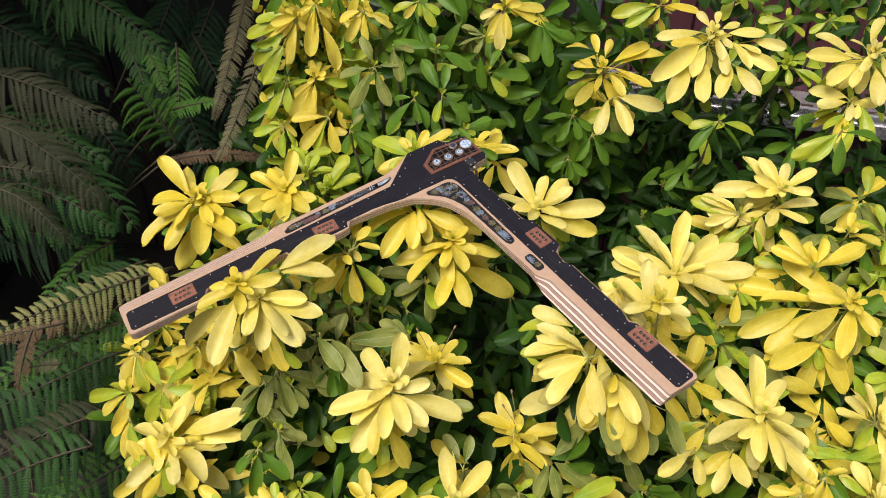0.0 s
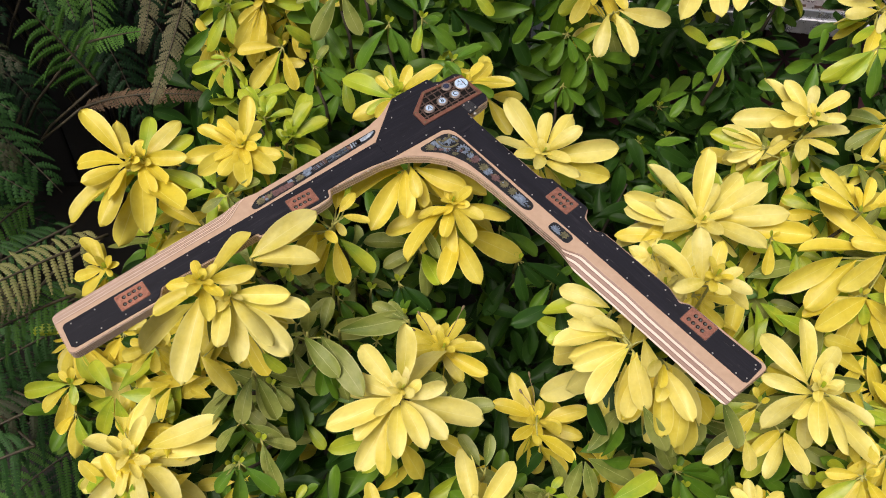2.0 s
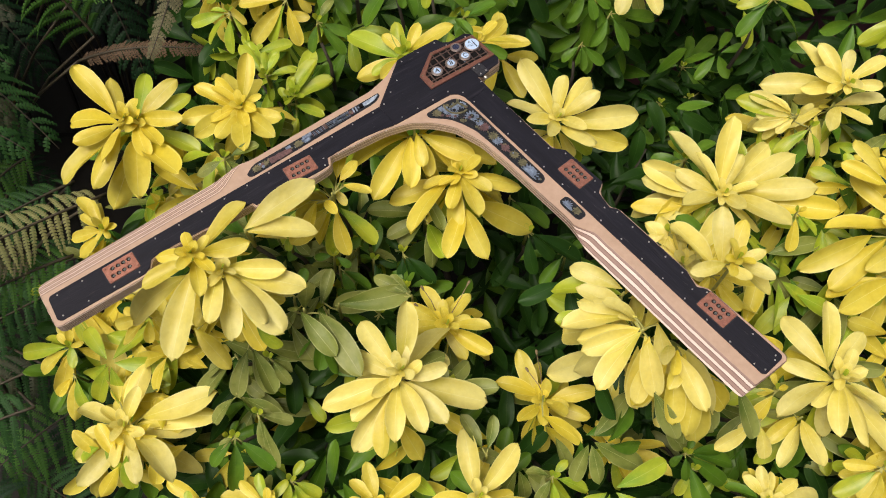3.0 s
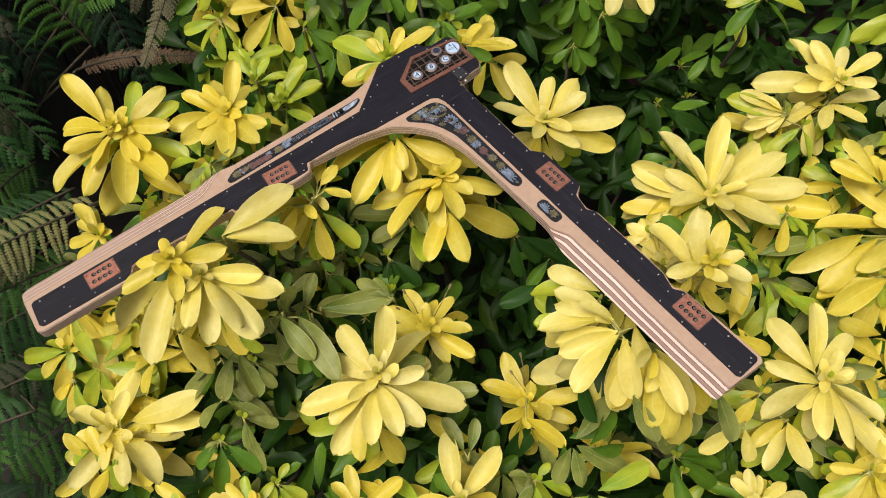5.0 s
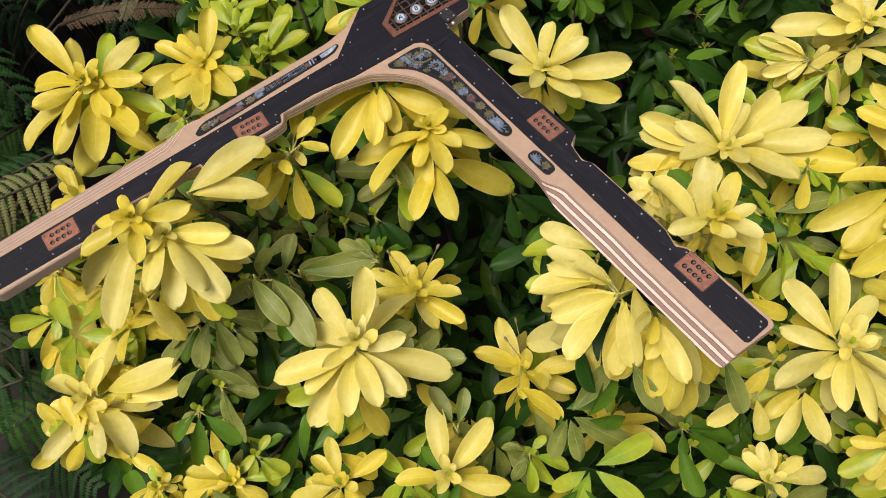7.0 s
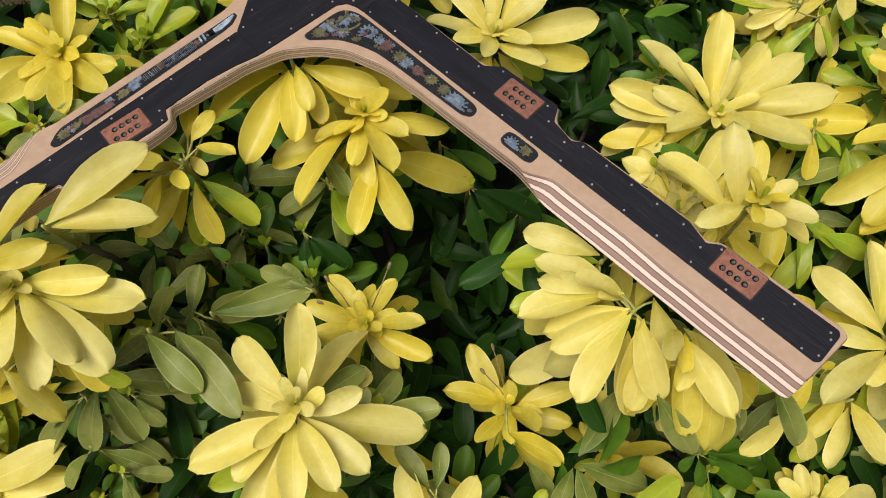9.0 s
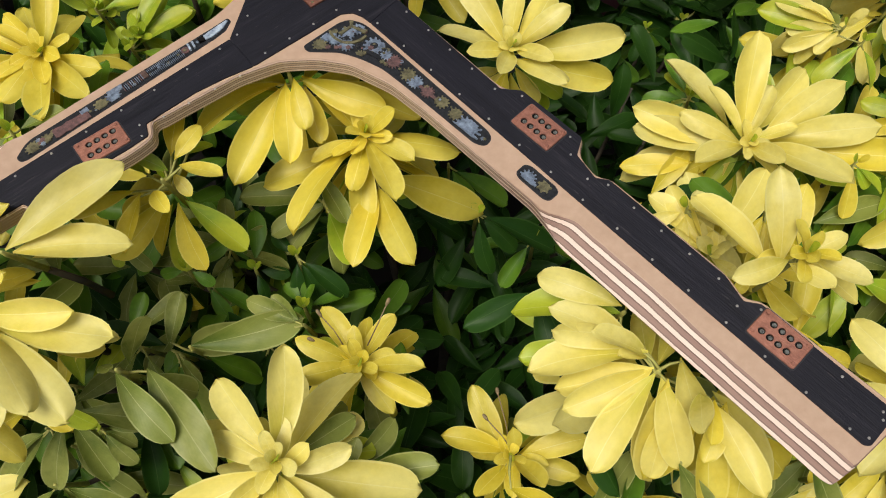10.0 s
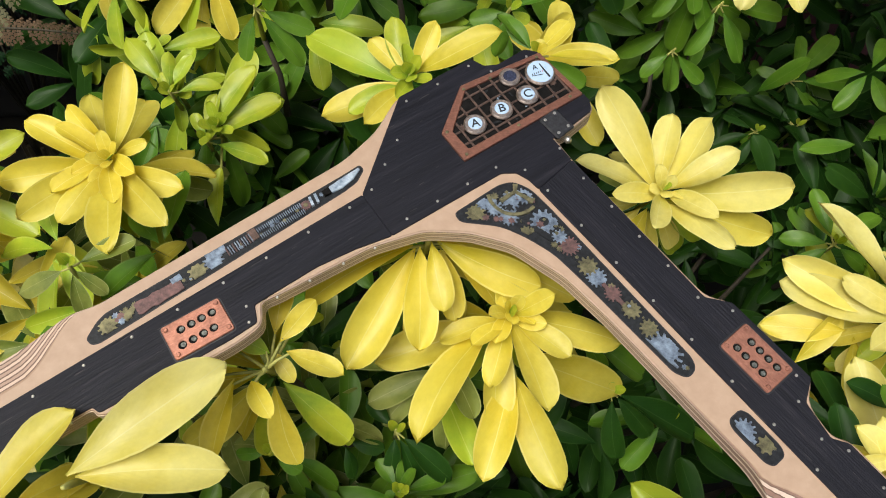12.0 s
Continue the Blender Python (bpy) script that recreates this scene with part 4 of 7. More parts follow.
def rosette(centre, axis, leaves, bud=True):
    """A shoot tip whose leaves sit one below another. Each leaf: degrees round the axis, degrees out of the plane across it, length,
    then how far its foot lies out from the centre, below it and aside, in mm, and its material."""
    c, a = Vector(centre), Vector(axis).normalized()
    ex = (Vector((1, 0, 0)) - a * a.x).normalized()
    ey = a.cross(ex)
    CENTRES.append((c, a))
    low = max([l[4] for l in leaves] + [20]) * MM
    foot = c - a * (low + 0.03) + Vector((0, 0.012, -0.02))
    deep = foot + (SHRUB_BASE + Vector((0.6 * (c.x - 0.1), 0.3 * c.y, 0.35)) - foot) * 0.14
    bm = bmesh.new()
    tube(bm, [c - SHRUB_BASE, c - a * low * 0.5 - SHRUB_BASE, foot - SHRUB_BASE], [0.0013, 0.0019, 0.0025], 6)
    wood = bmesh.new()
    tube(wood, [foot - SHRUB_BASE, foot.lerp(deep, 0.5) - SHRUB_BASE + Vector((0.004, -0.003, 0.006)), deep - SHRUB_BASE], [0.0025, 0.0029, 0.0034], 6)
    part("twig", wood, BARK, shrub, "", True)
    placed = []
    for deg, tilt, length, out_, below, aside, material in leaves:
        rad = ex * math.cos(radians(deg)) + ey * math.sin(radians(deg))
        d = rad * math.cos(radians(tilt)) + a * math.sin(radians(tilt))
        base = c + rad * out_ * MM - a * below * MM + a.cross(rad) * aside * MM
        base += clear_of_slab(base, base + d * length * MM)
        along = (below + 0.35 * math.hypot(out_, aside)) * MM
        half = c - a * low * 0.5
        joint = c - a * along if along < low * 0.5 else half.lerp(foot, min(0.95, (along - low * 0.5) / (foot - half).length))
        if (base - joint).length > 0.006:
            tube(bm, [joint - SHRUB_BASE, joint.lerp(base, 0.5) - a * 0.002 - SHRUB_BASE, base + d * 0.003 - SHRUB_BASE], [0.0013, 0.0011, 0.0008], 5)
        placed.append((base, d, length * MM, material))
    shoot = part("shoot", bm, STEM, shrub, "", True)
    # half-hidden older leaves hanging under the whorl
    tones = [l[6] for l in leaves]
    golden = tones[0] in (Y, P)
    for k in range(len(leaves) * 3 // 4 + 3 if golden else 2):
        deg, tilt = leaf_rng.uniform(0, 360), leaf_rng.uniform(-48, -16)
        d = (ex * math.cos(radians(deg)) + ey * math.sin(radians(deg))) * math.cos(radians(tilt)) + a * math.sin(radians(tilt)) + Vector((0, 0, -0.15))
        base = c - a * (low * 0.5 + 0.016 + 0.002 * k) + d.normalized() * 0.010
        if clear_of_bar(base, d, 0.062):
            tone = (tones[k % len(tones)], tones[0], Y, L, tones[0], O)[k % 6] if golden else leaf_rng.choice((tones[0], G, G))
            placed.append((base, d, leaf_rng.uniform(0.048, 0.066), tone))
    if bud:
        tip_mat = leaves[0][6]
        for k in range(8):
            t = 2.4 * k
            d = (ex * math.cos(t) + ey * math.sin(t)) * (0.35 + 0.18 * k) + a
            placed.append((c - a * 0.001 * k, d, 0.011 + 0.0022 * k, L if k == 0 else tip_mat))
    for base, d, length, material in placed:
        leaf = new("leaf", blade_mesh(leaf_rng.randrange(12), material))
        leaf.parent = shoot
        leaf.matrix_local = Matrix.Translation(-SHRUB_BASE) @ leaf_pose(base, d, a + Vector((0, 0, 0.25)), length, leaf_rng.uniform(-33, 33))


rosette((0.024, -0.082, 0.919), (-0.05, -0.5, 0.86), [(26, 40, 34, 1, 2, -3, Y), (-15, 3, 74, 3, 18, -1, Y), (-37, 14, 45, 3, 4, -1, Y), (-9, 29, 23, 3, 2, -5, Y), (-19, -32, 105, 18, 45, -22, Y), (-71, 20, 64, 4, 6, -1, Y), (-72, 22, 79, 39, 26, -7, Y), (-109, 17, 72, 36, 28, 16, Y), (-108, 12, 46, 4, 9, 1, Y), (-94, 2, 68, 4, 20, -5, Y), (-126, 19, 92, 11, 17, -3, Y), (-161, 3, 44, 4, 10, 3, Y), (-149, 28, 31, 5, 4, 5, Y), (-163, 0, 82, 9, 24, 4, Y), (108, 28, 19, -2, 6, 1, Y)])
rosette((-0.028, -0.060, 0.964), (-0.03, -0.5, 0.86), [(-120, -1, 86, 5, 25, -6, Y), (-91, -1, 64, 2, 17, -5, Y), (-81, 4, 44, 0, 12, 2, Y), (-79, -8, 47, 3, 29, 8, Y), (-151, 1, 76, 8, 21, -4, Y), (-24, -3, 71, 5, 20, 4, Y), (-23, -5, 87, 15, 29, 7, Y), (-48, -19, 59, 1, 24, 9, Y)], bud=False)
rosette((-0.016, -0.082, 0.845), (-0.03, -0.42, 0.9), [(-137, -17, 57, -2, 23, -2, O), (-157, -8, 56, -2, 18, -2, O), (-65, -17, 47, -6, -50, 5, O), (-87, -38, 61, 5, 22, 4, O), (-71, 28, 65, 9, 8, 0, L), (174, 0, 70, 6, 21, -9, O)], bud=False)
rosette((0.169, 0.057, 0.882), (-0.1, -0.5, 0.86), [(118, 12, 95, 4, 13, 1, P), (76, 1, 67, 2, 16, 1, P), (53, -7, 81, 5, 19, -2, P), (25, 22, 63, 3, 4, -1, P), (2, 1, 105, 6, 16, -1, P), (-19, -4, 96, 7, 27, 0, Y), (-44, 39, 51, 4, 5, 2, P), (-116, 42, 50, 3, 4, 1, P), (-177, 24, 45, 3, 5, 3, P), (141, 4, 40, 4, 20, 1, P), (157, 9, 71, 3, 16, 2, P), (-46, 34, 73, 6, 8, -7, P)])
rosette((-0.245, 0.054, 0.916), (0.03, -0.52, 0.85), [(82, 12, 68, 5, 12, 2, Y), (88, -46, 94, 6, 22, 1, Y), (17, 24, 28, 3, 6, 3, Y), (-41, 37, 34, -1, 2, 4, Y), (-21, 18, 55, 6, 4, -3, Y), (-45, 29, 74, 4, 12, -4, Y), (-71, 30, 40, 1, 4, -3, Y), (-80, 34, 82, 4, 13, -2, Y), (-120, 20, 55, 4, 4, 0, Y), (-144, 18, 43, 3, 4, 0, Y), (-142, 26, 25, 4, 6, -5, Y), (152, 6, 63, 5, 14, 3, Y), (148, 22, 42, 4, 11, 0, Y), (130, 4, 50, 6, 18, -1, Y), (113, -15, 65, 2, 19, 2, Y)])
rosette((-0.245, 0.054, 0.916), (0.03, -0.52, 0.85), [(-140, 18, 70, 5, 11, -2, Y), (-170, 5, 74, 8, 21, 0, Y)], bud=False)
rosette((-0.231, 0.201, 0.856), (0.03, -0.52, 0.85), [(22, -5, 45, 0, 16, 4, L), (67, 5, 42, 3, 12, 5, L), (117, 5, 62, 4, 15, 3, L), (-81, -8, 31, 1, 20, -4, L)])
rosette((-0.191, 0.153, 0.858), (0.03, -0.52, 0.85), [(22, 1, 62, 0, 14, 5, L), (-22, -13, 50, -5, 22, 4, L), (71, -2, 77, 5, 20, 2, L), (-91, -5, 36, 2, 34, -15, G), (89, 2, 50, -86, 2, -4, L)])
rosette((-0.034, 0.083, 0.972), (-0.05, -0.5, 0.86), [(149, -10, 85, 5, 22, 2, L), (102, 4, 47, 3, 16, 2, L), (134, 4, 40, 3, 16, -1, Y), (67, 13, 42, 2, 8, -2, Y), (17, 27, 68, 5, 5, 1, Y), (-161, -10, 66, 3, 20, -2, Y), (-132, 20, 46, 6, 12, 1, Y), (-152, 2, 44, 6, 16, 0, L)])
rosette((0.074, 0.171, 0.923), (-0.1, -0.5, 0.86), [(-10, 17, 67, 5, 6, 1, Y), (47, -5, 57, 2, 18, 3, Y)], bud=False)
rosette((-0.053, -0.318, 0.861), (-0.03, -0.4, 0.92), [(82, 3, 78, -1, 16, 2, P), (124, -7, 72, 2, 22, 2, P), (49, -31, 97, -3, 30, -2, P), (82, 7, 33, -4, 15, 0, P), (148, -18, 70, 5, 31, 6, P), (150, -12, 52, 2, 24, 5, P), (-162, -1, 84, 6, 21, 5, P), (-145, 28, 38, 6, 9, 4, P), (30, 32, 29, -1, 13, -5, P), (12, 9, 50, 0, 14, -7, P), (-14, -13, 95, 4, 30, -8, P), (-46, 7, 66, 7, 18, -5, P)])
rosette((-0.053, -0.318, 0.861), (-0.03, -0.4, 0.92), [(-94, 10, 63, 11, 19, -3, P), (-67, 10, 62, 8, 14, -4, P), (-125, -11, 82, 13, 37, 0, P), (-59, -47, 67, 37, 50, -29, Y), (-142, -1, 61, 10, 27, 4, P), (-96, -9, 61, 28, 24, -13, Y)], bud=False)
rosette((0.002, -0.221, 0.806), (-0.05, -0.42, 0.9), [(117, -2, 54, 5, 21, 1, Y), (152, 15, 49, 6, 8, 0, Y), (-171, 17, 48, 2, 4, -1, Y), (51, -4, 48, 3, 22, 1, Y), (78, -16, 41, 5, 38, 1, Y), (-8, 18, 50, 5, 5, -2, Y), (-32, 1, 61, 3, 14, -1, Y), (-61, -5, 52, -5, 16, 0, Y), (6, 21, 28, 4, 12, 2, Y), (95, 16, 31, 3, 22, 0, Y), (-50, 28, 19, 1, 16, 1, Y), (134, 25, 20, 3, 10, 0, Y)])
rosette((-0.121, -0.207, 0.833), (0.05, -0.4, 0.92), [(9, 0, 89, -2, 18, 4, O), (73, 17, 44, 1, 30, 22, O)], bud=False)
rosette((-0.152, -0.254, 0.887), (0.08, -0.4, 0.92), [(-53, 4, 63, -2, 14, -3, O), (-59, 9, 88, 6, 22, 14, O), (-22, 48, 19, -20, 27, -1, O)], bud=False)
rosette((-0.257, -0.204, 0.691), (0.1, -0.36, 0.93), [(-45, 7, 47, -5, 16, 2, O), (-38, -6, 68, 8, 28, -5, O), (-44, 0, 41, 9, 37, -14, G)], bud=False)
rosette((-0.013, -0.310, 0.807), (-0.05, -0.4, 0.92), [(43, -24, 51, 6, 26, 2, O), (59, 2, 28, -1, 12, 4, O), (-1, 12, 60, 9, 14, 0, O)], bud=False)
rosette((-0.258, -0.231, 0.955), (0.04, -0.45, 0.89), [(-150, -3, 57, 3, 18, 1, Y), (-154, -40, 105, 18, 56, 2, P), (-104, -10, 100, 7, 27, 1, P), (-75, 16, 44, 4, 15, -1, Y), (-45, 29, 37, 2, 6, 1, Y), (52, -5, 71, 8, 25, 0, Y), (7, 14, 56, 5, 15, 3, Y), (50, 21, 25, 2, 18, 1, Y), (-175, -10, 38, 2, 26, -3, Y)])
rosette((-0.231, -0.235, 0.933), (0.05, -0.43, 0.9), [(-95, 15, 62, -1, 8, -4, P), (-82, 4, 70, 4, 17, 0, P), (-53, 23, 85, 2, 6, 0, P), (-48, 17, 96, 4, 16, 1, P), (-15, 4, 83, 5, 16, 4, P), (-5, 9, 64, 2, 8, 4, P), (-62, -18, 61, 20, 73, -4, Y), (-49, -18, 61, 5, 88, -61, Y), (-37, -32, 37, 53, 60, -23, L)])
rosette((-0.208, -0.201, 0.953), (0.05, -0.48, 0.88), [(36, -2, 92, 0, 14, 5, P), (0, -5, 74, 0, 18, 3, P)], bud=False)
rosette((-0.389, 0.037, 0.914), (0.08, -0.5, 0.86), [(130, 9, 86, 15, 23, 5, Y), (105, 1, 61, 7, 25, 8, Y), (60, 4, 35, 0, 22, 7, Y), (-65, 41, 23, -4, 19, -6, Y), (-154, 6, 60, 11, 26, -5, Y), (166, -33, 93, 13, 27, 0, Y), (-114, 4, 54, 6, 24, -6, Y), (-138, -12, 100, 13, 35, -5, Y), (-113, -7, 84, 9, 30, -8, Y)])
rosette((-0.377, 0.043, 0.906), (0.08, -0.5, 0.86), [(47, 8, 70, 6, 17, 5, Y), (-7, 17, 63, 1, 6, 5, Y), (-69, 19, 61, 1, 8, -2, Y), (-52, 32, 62, 4, 11, 2, Y), (31, 3, 64, 12, 26, 4, L), (-25, 1, 70, 14, 27, 2, L), (-45, 35, 104, 19, 20, -16, Y), (-116, -26, 104, 13, 39, 1, Y), (-81, 24, 105, 15, 23, -6, Y), (83, -4, 66, 14, 35, 9, L)])
rosette((-0.388, -0.271, 0.693), (0.12, -0.36, 0.93), [(109, -34, 104, 35, 25, 1, P), (72, 7, 75, 7, 21, 6, P), (70, 23, 49, 3, 4, -1, P), (153, -24, 74, 10, 36, 1, P), (139, 20, 36, 4, 19, 2, P), (-173, 9, 45, 5, 30, -1, P), (-155, -24, 70, 8, 29, 2, P), (-129, -3, 75, 10, 28, 1, P), (-97, 16, 45, 6, 22, -2, P), (-73, 12, 64, 10, 15, 0, P), (-48, 22, 94, 10, 12, 1, P), (-30, -25, 98, 12, 38, -1, P), (-5, 5, 76, 9, 20, -1, P), (-17, 36, 32, 6, 2, -4, P), (-64, 23, 33, 4, 9, -1, P)])
rosette((-0.388, -0.271, 0.693), (0.12, -0.36, 0.93), [(3, 13, 103, 10, 23, 3, P), (13, 24, 105, 20, 13, 6, P)], bud=False)
rosette((0.390, -0.029, 0.817), (-0.14, -0.45, 0.88), [(115, -14, 105, 26, 28, -2, P), (75, 14, 105, 6, 13, 3, P), (118, 15, 63, 6, 10, 1, P), (56, 9, 60, 4, 13, 3, P), (146, 7, 67, 5, 20, -2, P), (150, -3, 105, 11, 30, -5, P), (156, -13, 105, 6, 22, 0, P), (-175, -18, 105, 13, 52, -10, P), (-160, 31, 73, 6, 6, 0, P), (4, 21, 44, 3, 8, 2, P), (-63, 47, 50, 3, 4, -1, P), (26, 6, 102, 17, 25, -1, P), (-4, 12, 105, 19, 19, 5, P), (-52, 37, 102, 9, 13, 10, P), (-15, 8, 105, 51, 26, 6, Y)])
rosette((0.390, -0.029, 0.817), (-0.14, -0.45, 0.88), [(41, -1, 92, 17, 29, 6, P), (-44, -13, 67, 4, 13, -4, P)], bud=False)
rosette((0.284, -0.273, 0.967), (-0.18, -0.4, 0.9), [(65, 9, 57, 10, 67, -3, Y), (85, 25, 62, -4, 15, 13, P), (121, -14, 69, 9, 32, 13, P), (-179, -1, 24, 0, 24, -3, Y), (17, 13, 34, 7, 39, 2, P), (-36, 9, 38, 4, 10, 1, P), (-45, -10, 43, 5, 32, 4, P), (-50, 31, 32, -3, 9, -10, P), (112, 9, 37, 4, 10, 0, Y), (100, 2, 105, 29, 235, -15, P), (-168, 11, 40, 10, 21, 1, P)])
rosette((0.588, 0.103, 0.894), (-0.18, -0.48, 0.87), [(116, 1, 84, 15, 29, 9, P), (113, 9, 64, 12, 20, -1, P), (25, 8, 63, 7, 18, 7, P), (173, -3, 105, 10, 25, -8, P), (-175, 9, 56, 8, 19, -7, P), (162, 27, 51, 8, 11, -6, P), (-150, 23, 38, 0, 14, -7, P), (-61, 46, 34, -7, 8, 1, P), (-15, 9, 44, 4, 17, 7, P), (71, 17, 50, 11, 28, 4, P)])
rosette((0.581, 0.105, 0.858), (-0.18, -0.48, 0.87), [(1, 4, 71, 3, 14, 1, P), (-36, 4, 59, 3, 14, 2, P), (-120, 28, 62, 1, 4, 6, P), (-170, 25, 22, -4, 25, -3, Y), (-160, 6, 83, 29, 49, -26, P), (-104, 4, 70, 9, 25, -16, P), (-161, -7, 72, 6, 22, -4, P)], bud=False)
rosette((0.623, -0.133, 0.849), (-0.2, -0.42, 0.88), [(163, 6, 62, 3, 15, -2, Y), (130, 4, 105, 17, 29, 4, Y), (176, 7, 105, 27, 27, -6, Y), (-160, -3, 105, 65, 25, -27, Y), (-143, -2, 101, 42, 30, -30, Y), (-149, 7, 90, 12, 26, -8, Y), (-154, 18, 102, 73, 24, 27, Y), (-65, -32, 84, 27, 45, -64, Y), (-119, -32, 88, 75, 45, -18, Y), (-112, 5, 87, 7, 16, 1, Y), (-72, 6, 55, 5, 16, 4, Y), (-99, 28, 27, 3, 4, 5, Y)])
rosette((0.440, -0.314, 0.810), (-0.19, -0.34, 0.92), [(78, 2, 84, 9, 28, 9, P), (118, -3, 80, 10, 24, 1, P), (44, -1, 64, 1, 23, 8, P), (58, 8, 38, -1, 14, -3, P), (147, -12, 28, -3, 40, 0, P), (153, 3, 63, 2, 16, 7, P), (-146, 12, 45, 4, 22, 5, P), (-152, 11, 78, 12, 20, 0, P), (-105, 8, 63, 8, 15, 2, P), (-81, 8, 48, 7, 29, 2, P), (-84, 6, 75, 7, 18, 3, P), (-60, -6, 91, 14, 33, 0, P), (-43, 15, 37, 7, 37, 1, P), (14, 26, 29, 3, 17, -4, P), (-51, 9, 60, 11, 9, 0, P)])
rosette((0.405, -0.336, 0.756), (-0.17, -0.34, 0.92), [(-124, -1, 58, 4, 16, 3, P), (-87, 28, 64, 2, 8, 1, P), (-148, -6, 53, -4, 19, -2, Y), (-164, 3, 52, 1, 29, -14, L), (163, -3, 61, 11, 12, -10, L), (-141, -23, 56, 26, 40, -41, O)], bud=False)
rosette((0.196, -0.306, 0.899), (-0.14, -0.42, 0.9), [(-163, -2, 66, 0, 14, -3, P), (-132, 2, 77, 1, 12, 0, P), (-83, -24, 71, 2, 22, 5, P), (167, -52, 105, 12, 58, -8, P), (140, -40, 82, 6, 36, 0, P), (-165, -16, 101, 1, 126, -4, P), (-160, -46, 89, 9, 38, 2, P), (147, 10, 67, 15, 25, -9, P), (144, -9, 95, 30, 217, -29, L), (169, 4, 70, 20, 45, -6, L), (153, 26, 47, 7, 9, -8, P), (171, 30, 24, 6, 9, -9, P)], bud=False)
rosette((0.225, -0.323, 0.889), (-0.15, -0.38, 0.91), [(-108, -18, 61, 12, 113, -42, P), (-113, -28, 57, 7, 34, -15, P), (-113, 51, 44, -2, 5, -4, P), (-110, 21, 32, 0, 5, 5, Y), (-73, 4, 64, 6, 17, 6, P), (-96, -22, 70, 7, 30, 6, Y), (-104, -32, 61, 27, 31, 32, Y), (-64, -32, 61, 27, 39, -34, O), (-121, -1, 43, -5, 18, 15, Y), (-134, -37, 67, 8, 31, 5, Y), (-142, -18, 61, -70, 195, 113, O), (-72, -32, 61, 59, 27, 48, O)], bud=False)
rosette((0.199, -0.302, 0.894), (-0.15, -0.4, 0.91), [(-72, -43, 68, -1, -1, 15, P), (-99, -47, 98, 5, 13, 7, P), (-92, -42, 79, 9, 30, 20, Y), (-176, -17, 68, 3, 5, -2, P), (-179, -9, 80, 6, -3, -12, P), (163, -3, 62, 11, 1, -14, P)], bud=False)
rosette((0.241, -0.319, 0.869), (-0.15, -0.4, 0.91), [(-64, -25, 85, -10, -5, -1, P), (-95, -43, 87, 7, 9, 3, P), (-80, -45, 106, 11, 16, 4, Y), (-101, -48, 58, -8, 0, -2, Y), (-47, -41, 79, 12, 15, 2, Y), (-84, -43, 89, 20, 38, -2, O), (-69, -38, 81, 19, 38, 11, O), (-67, -29, 43, -3, 1, 4, P)], bud=False)
rosette((0.184, -0.263, 0.906), (-0.14, -0.42, 0.9), [(152, -2, 60, 3, 1, -3, P), (170, -12, 77, 0, 12, 0, L), (-162, -19, 38, 4, 13, 2, P), (-117, -34, 28, 7, 14, 2, P)], bud=False)
rosette((0.505, 0.370, 1.063), (-0.09, -0.62, 0.78), [(-173, 7, 91, 16, 11, -7, P), (-141, 10, 128, 31, 14, -1, P), (-119, 17, 111, 67, 24, -12, P), (-115, 11, 74, 30, 14, -3, P), (-102, 15, 94, 55, 22, 0, P), (-91, 9, 63, 23, 17, 20, P), (-113, 18, 89, 38, 29, 52, P), (-80, 0, 50, 8, 9, 3, P), (-47, -4, 33, 10, 10, 5, P), (-67, 7, 68, 24, 20, 27, P), (-67, 16, 82, 67, 32, 18, P), (-36, 12, 48, 46, 25, 15, P)])
rosette((0.505, 0.370, 1.063), (-0.09, -0.62, 0.78), [(-41, 10, 76, 56, 29, 17, P), (-27, 15, 63, 70, 36, 35, P), (0, -2, 69, 30, 17, 5, P), (122, -2, 40, 15, 10, -4, P), (79, -6, 31, 21, 12, -5, P), (19, -6, 36, 22, 13, 6, P)], bud=False)
rosette((0.314, 0.387, 0.986), (-0.06, -0.62, 0.78), [(148, 3, 56, 20, 12, -13, Y), (98, 1, 49, 29, 13, 5, Y), (70, -2, 41, 28, 13, 3, Y), (27, -3, 81, 27, 14, 4, Y), (11, -1, 91, 36, 18, 7, Y), (-27, 1, 75, 26, 16, 8, Y), (-29, 0, 54, 17, 13, 13, Y), (-63, 2, 58, 14, 11, 6, Y), (-109, 3, 43, 10, 9, 2, Y), (174, 3, 43, 14, 9, -1, Y), (139, 2, 67, 15, 10, 9, Y), (-164, 15, 40, 33, 15, -3, L)])
rosette((0.330, 0.338, 0.946), (-0.06, -0.62, 0.78), [(-108, 3, 80, 2, 8, -7, P), (-71, -1, 80, 2, 8, 5, P), (-15, -4, 91, 8, 9, 8, P), (-123, 13, 73, -19, 21, -50, Y), (-136, 17, 69, -3, 24, -63, L)], bud=False)
rosette((0.701, 0.469, 0.962), (-0.1, -0.62, 0.78), [(166, 1, 37, 7, 8, -2, L), (108, -6, 34, 10, 8, -2, L), (22, -10, 37, 15, 10, 5, L), (-4, -7, 64, 17, 12, 6, L), (-55, -3, 56, 10, 10, 5, L), (-89, -1, 38, 8, 9, 1, L), (-37, -3, 69, 18, 13, 2, L), (-132, 5, 61, 9, 9, -8, L)])
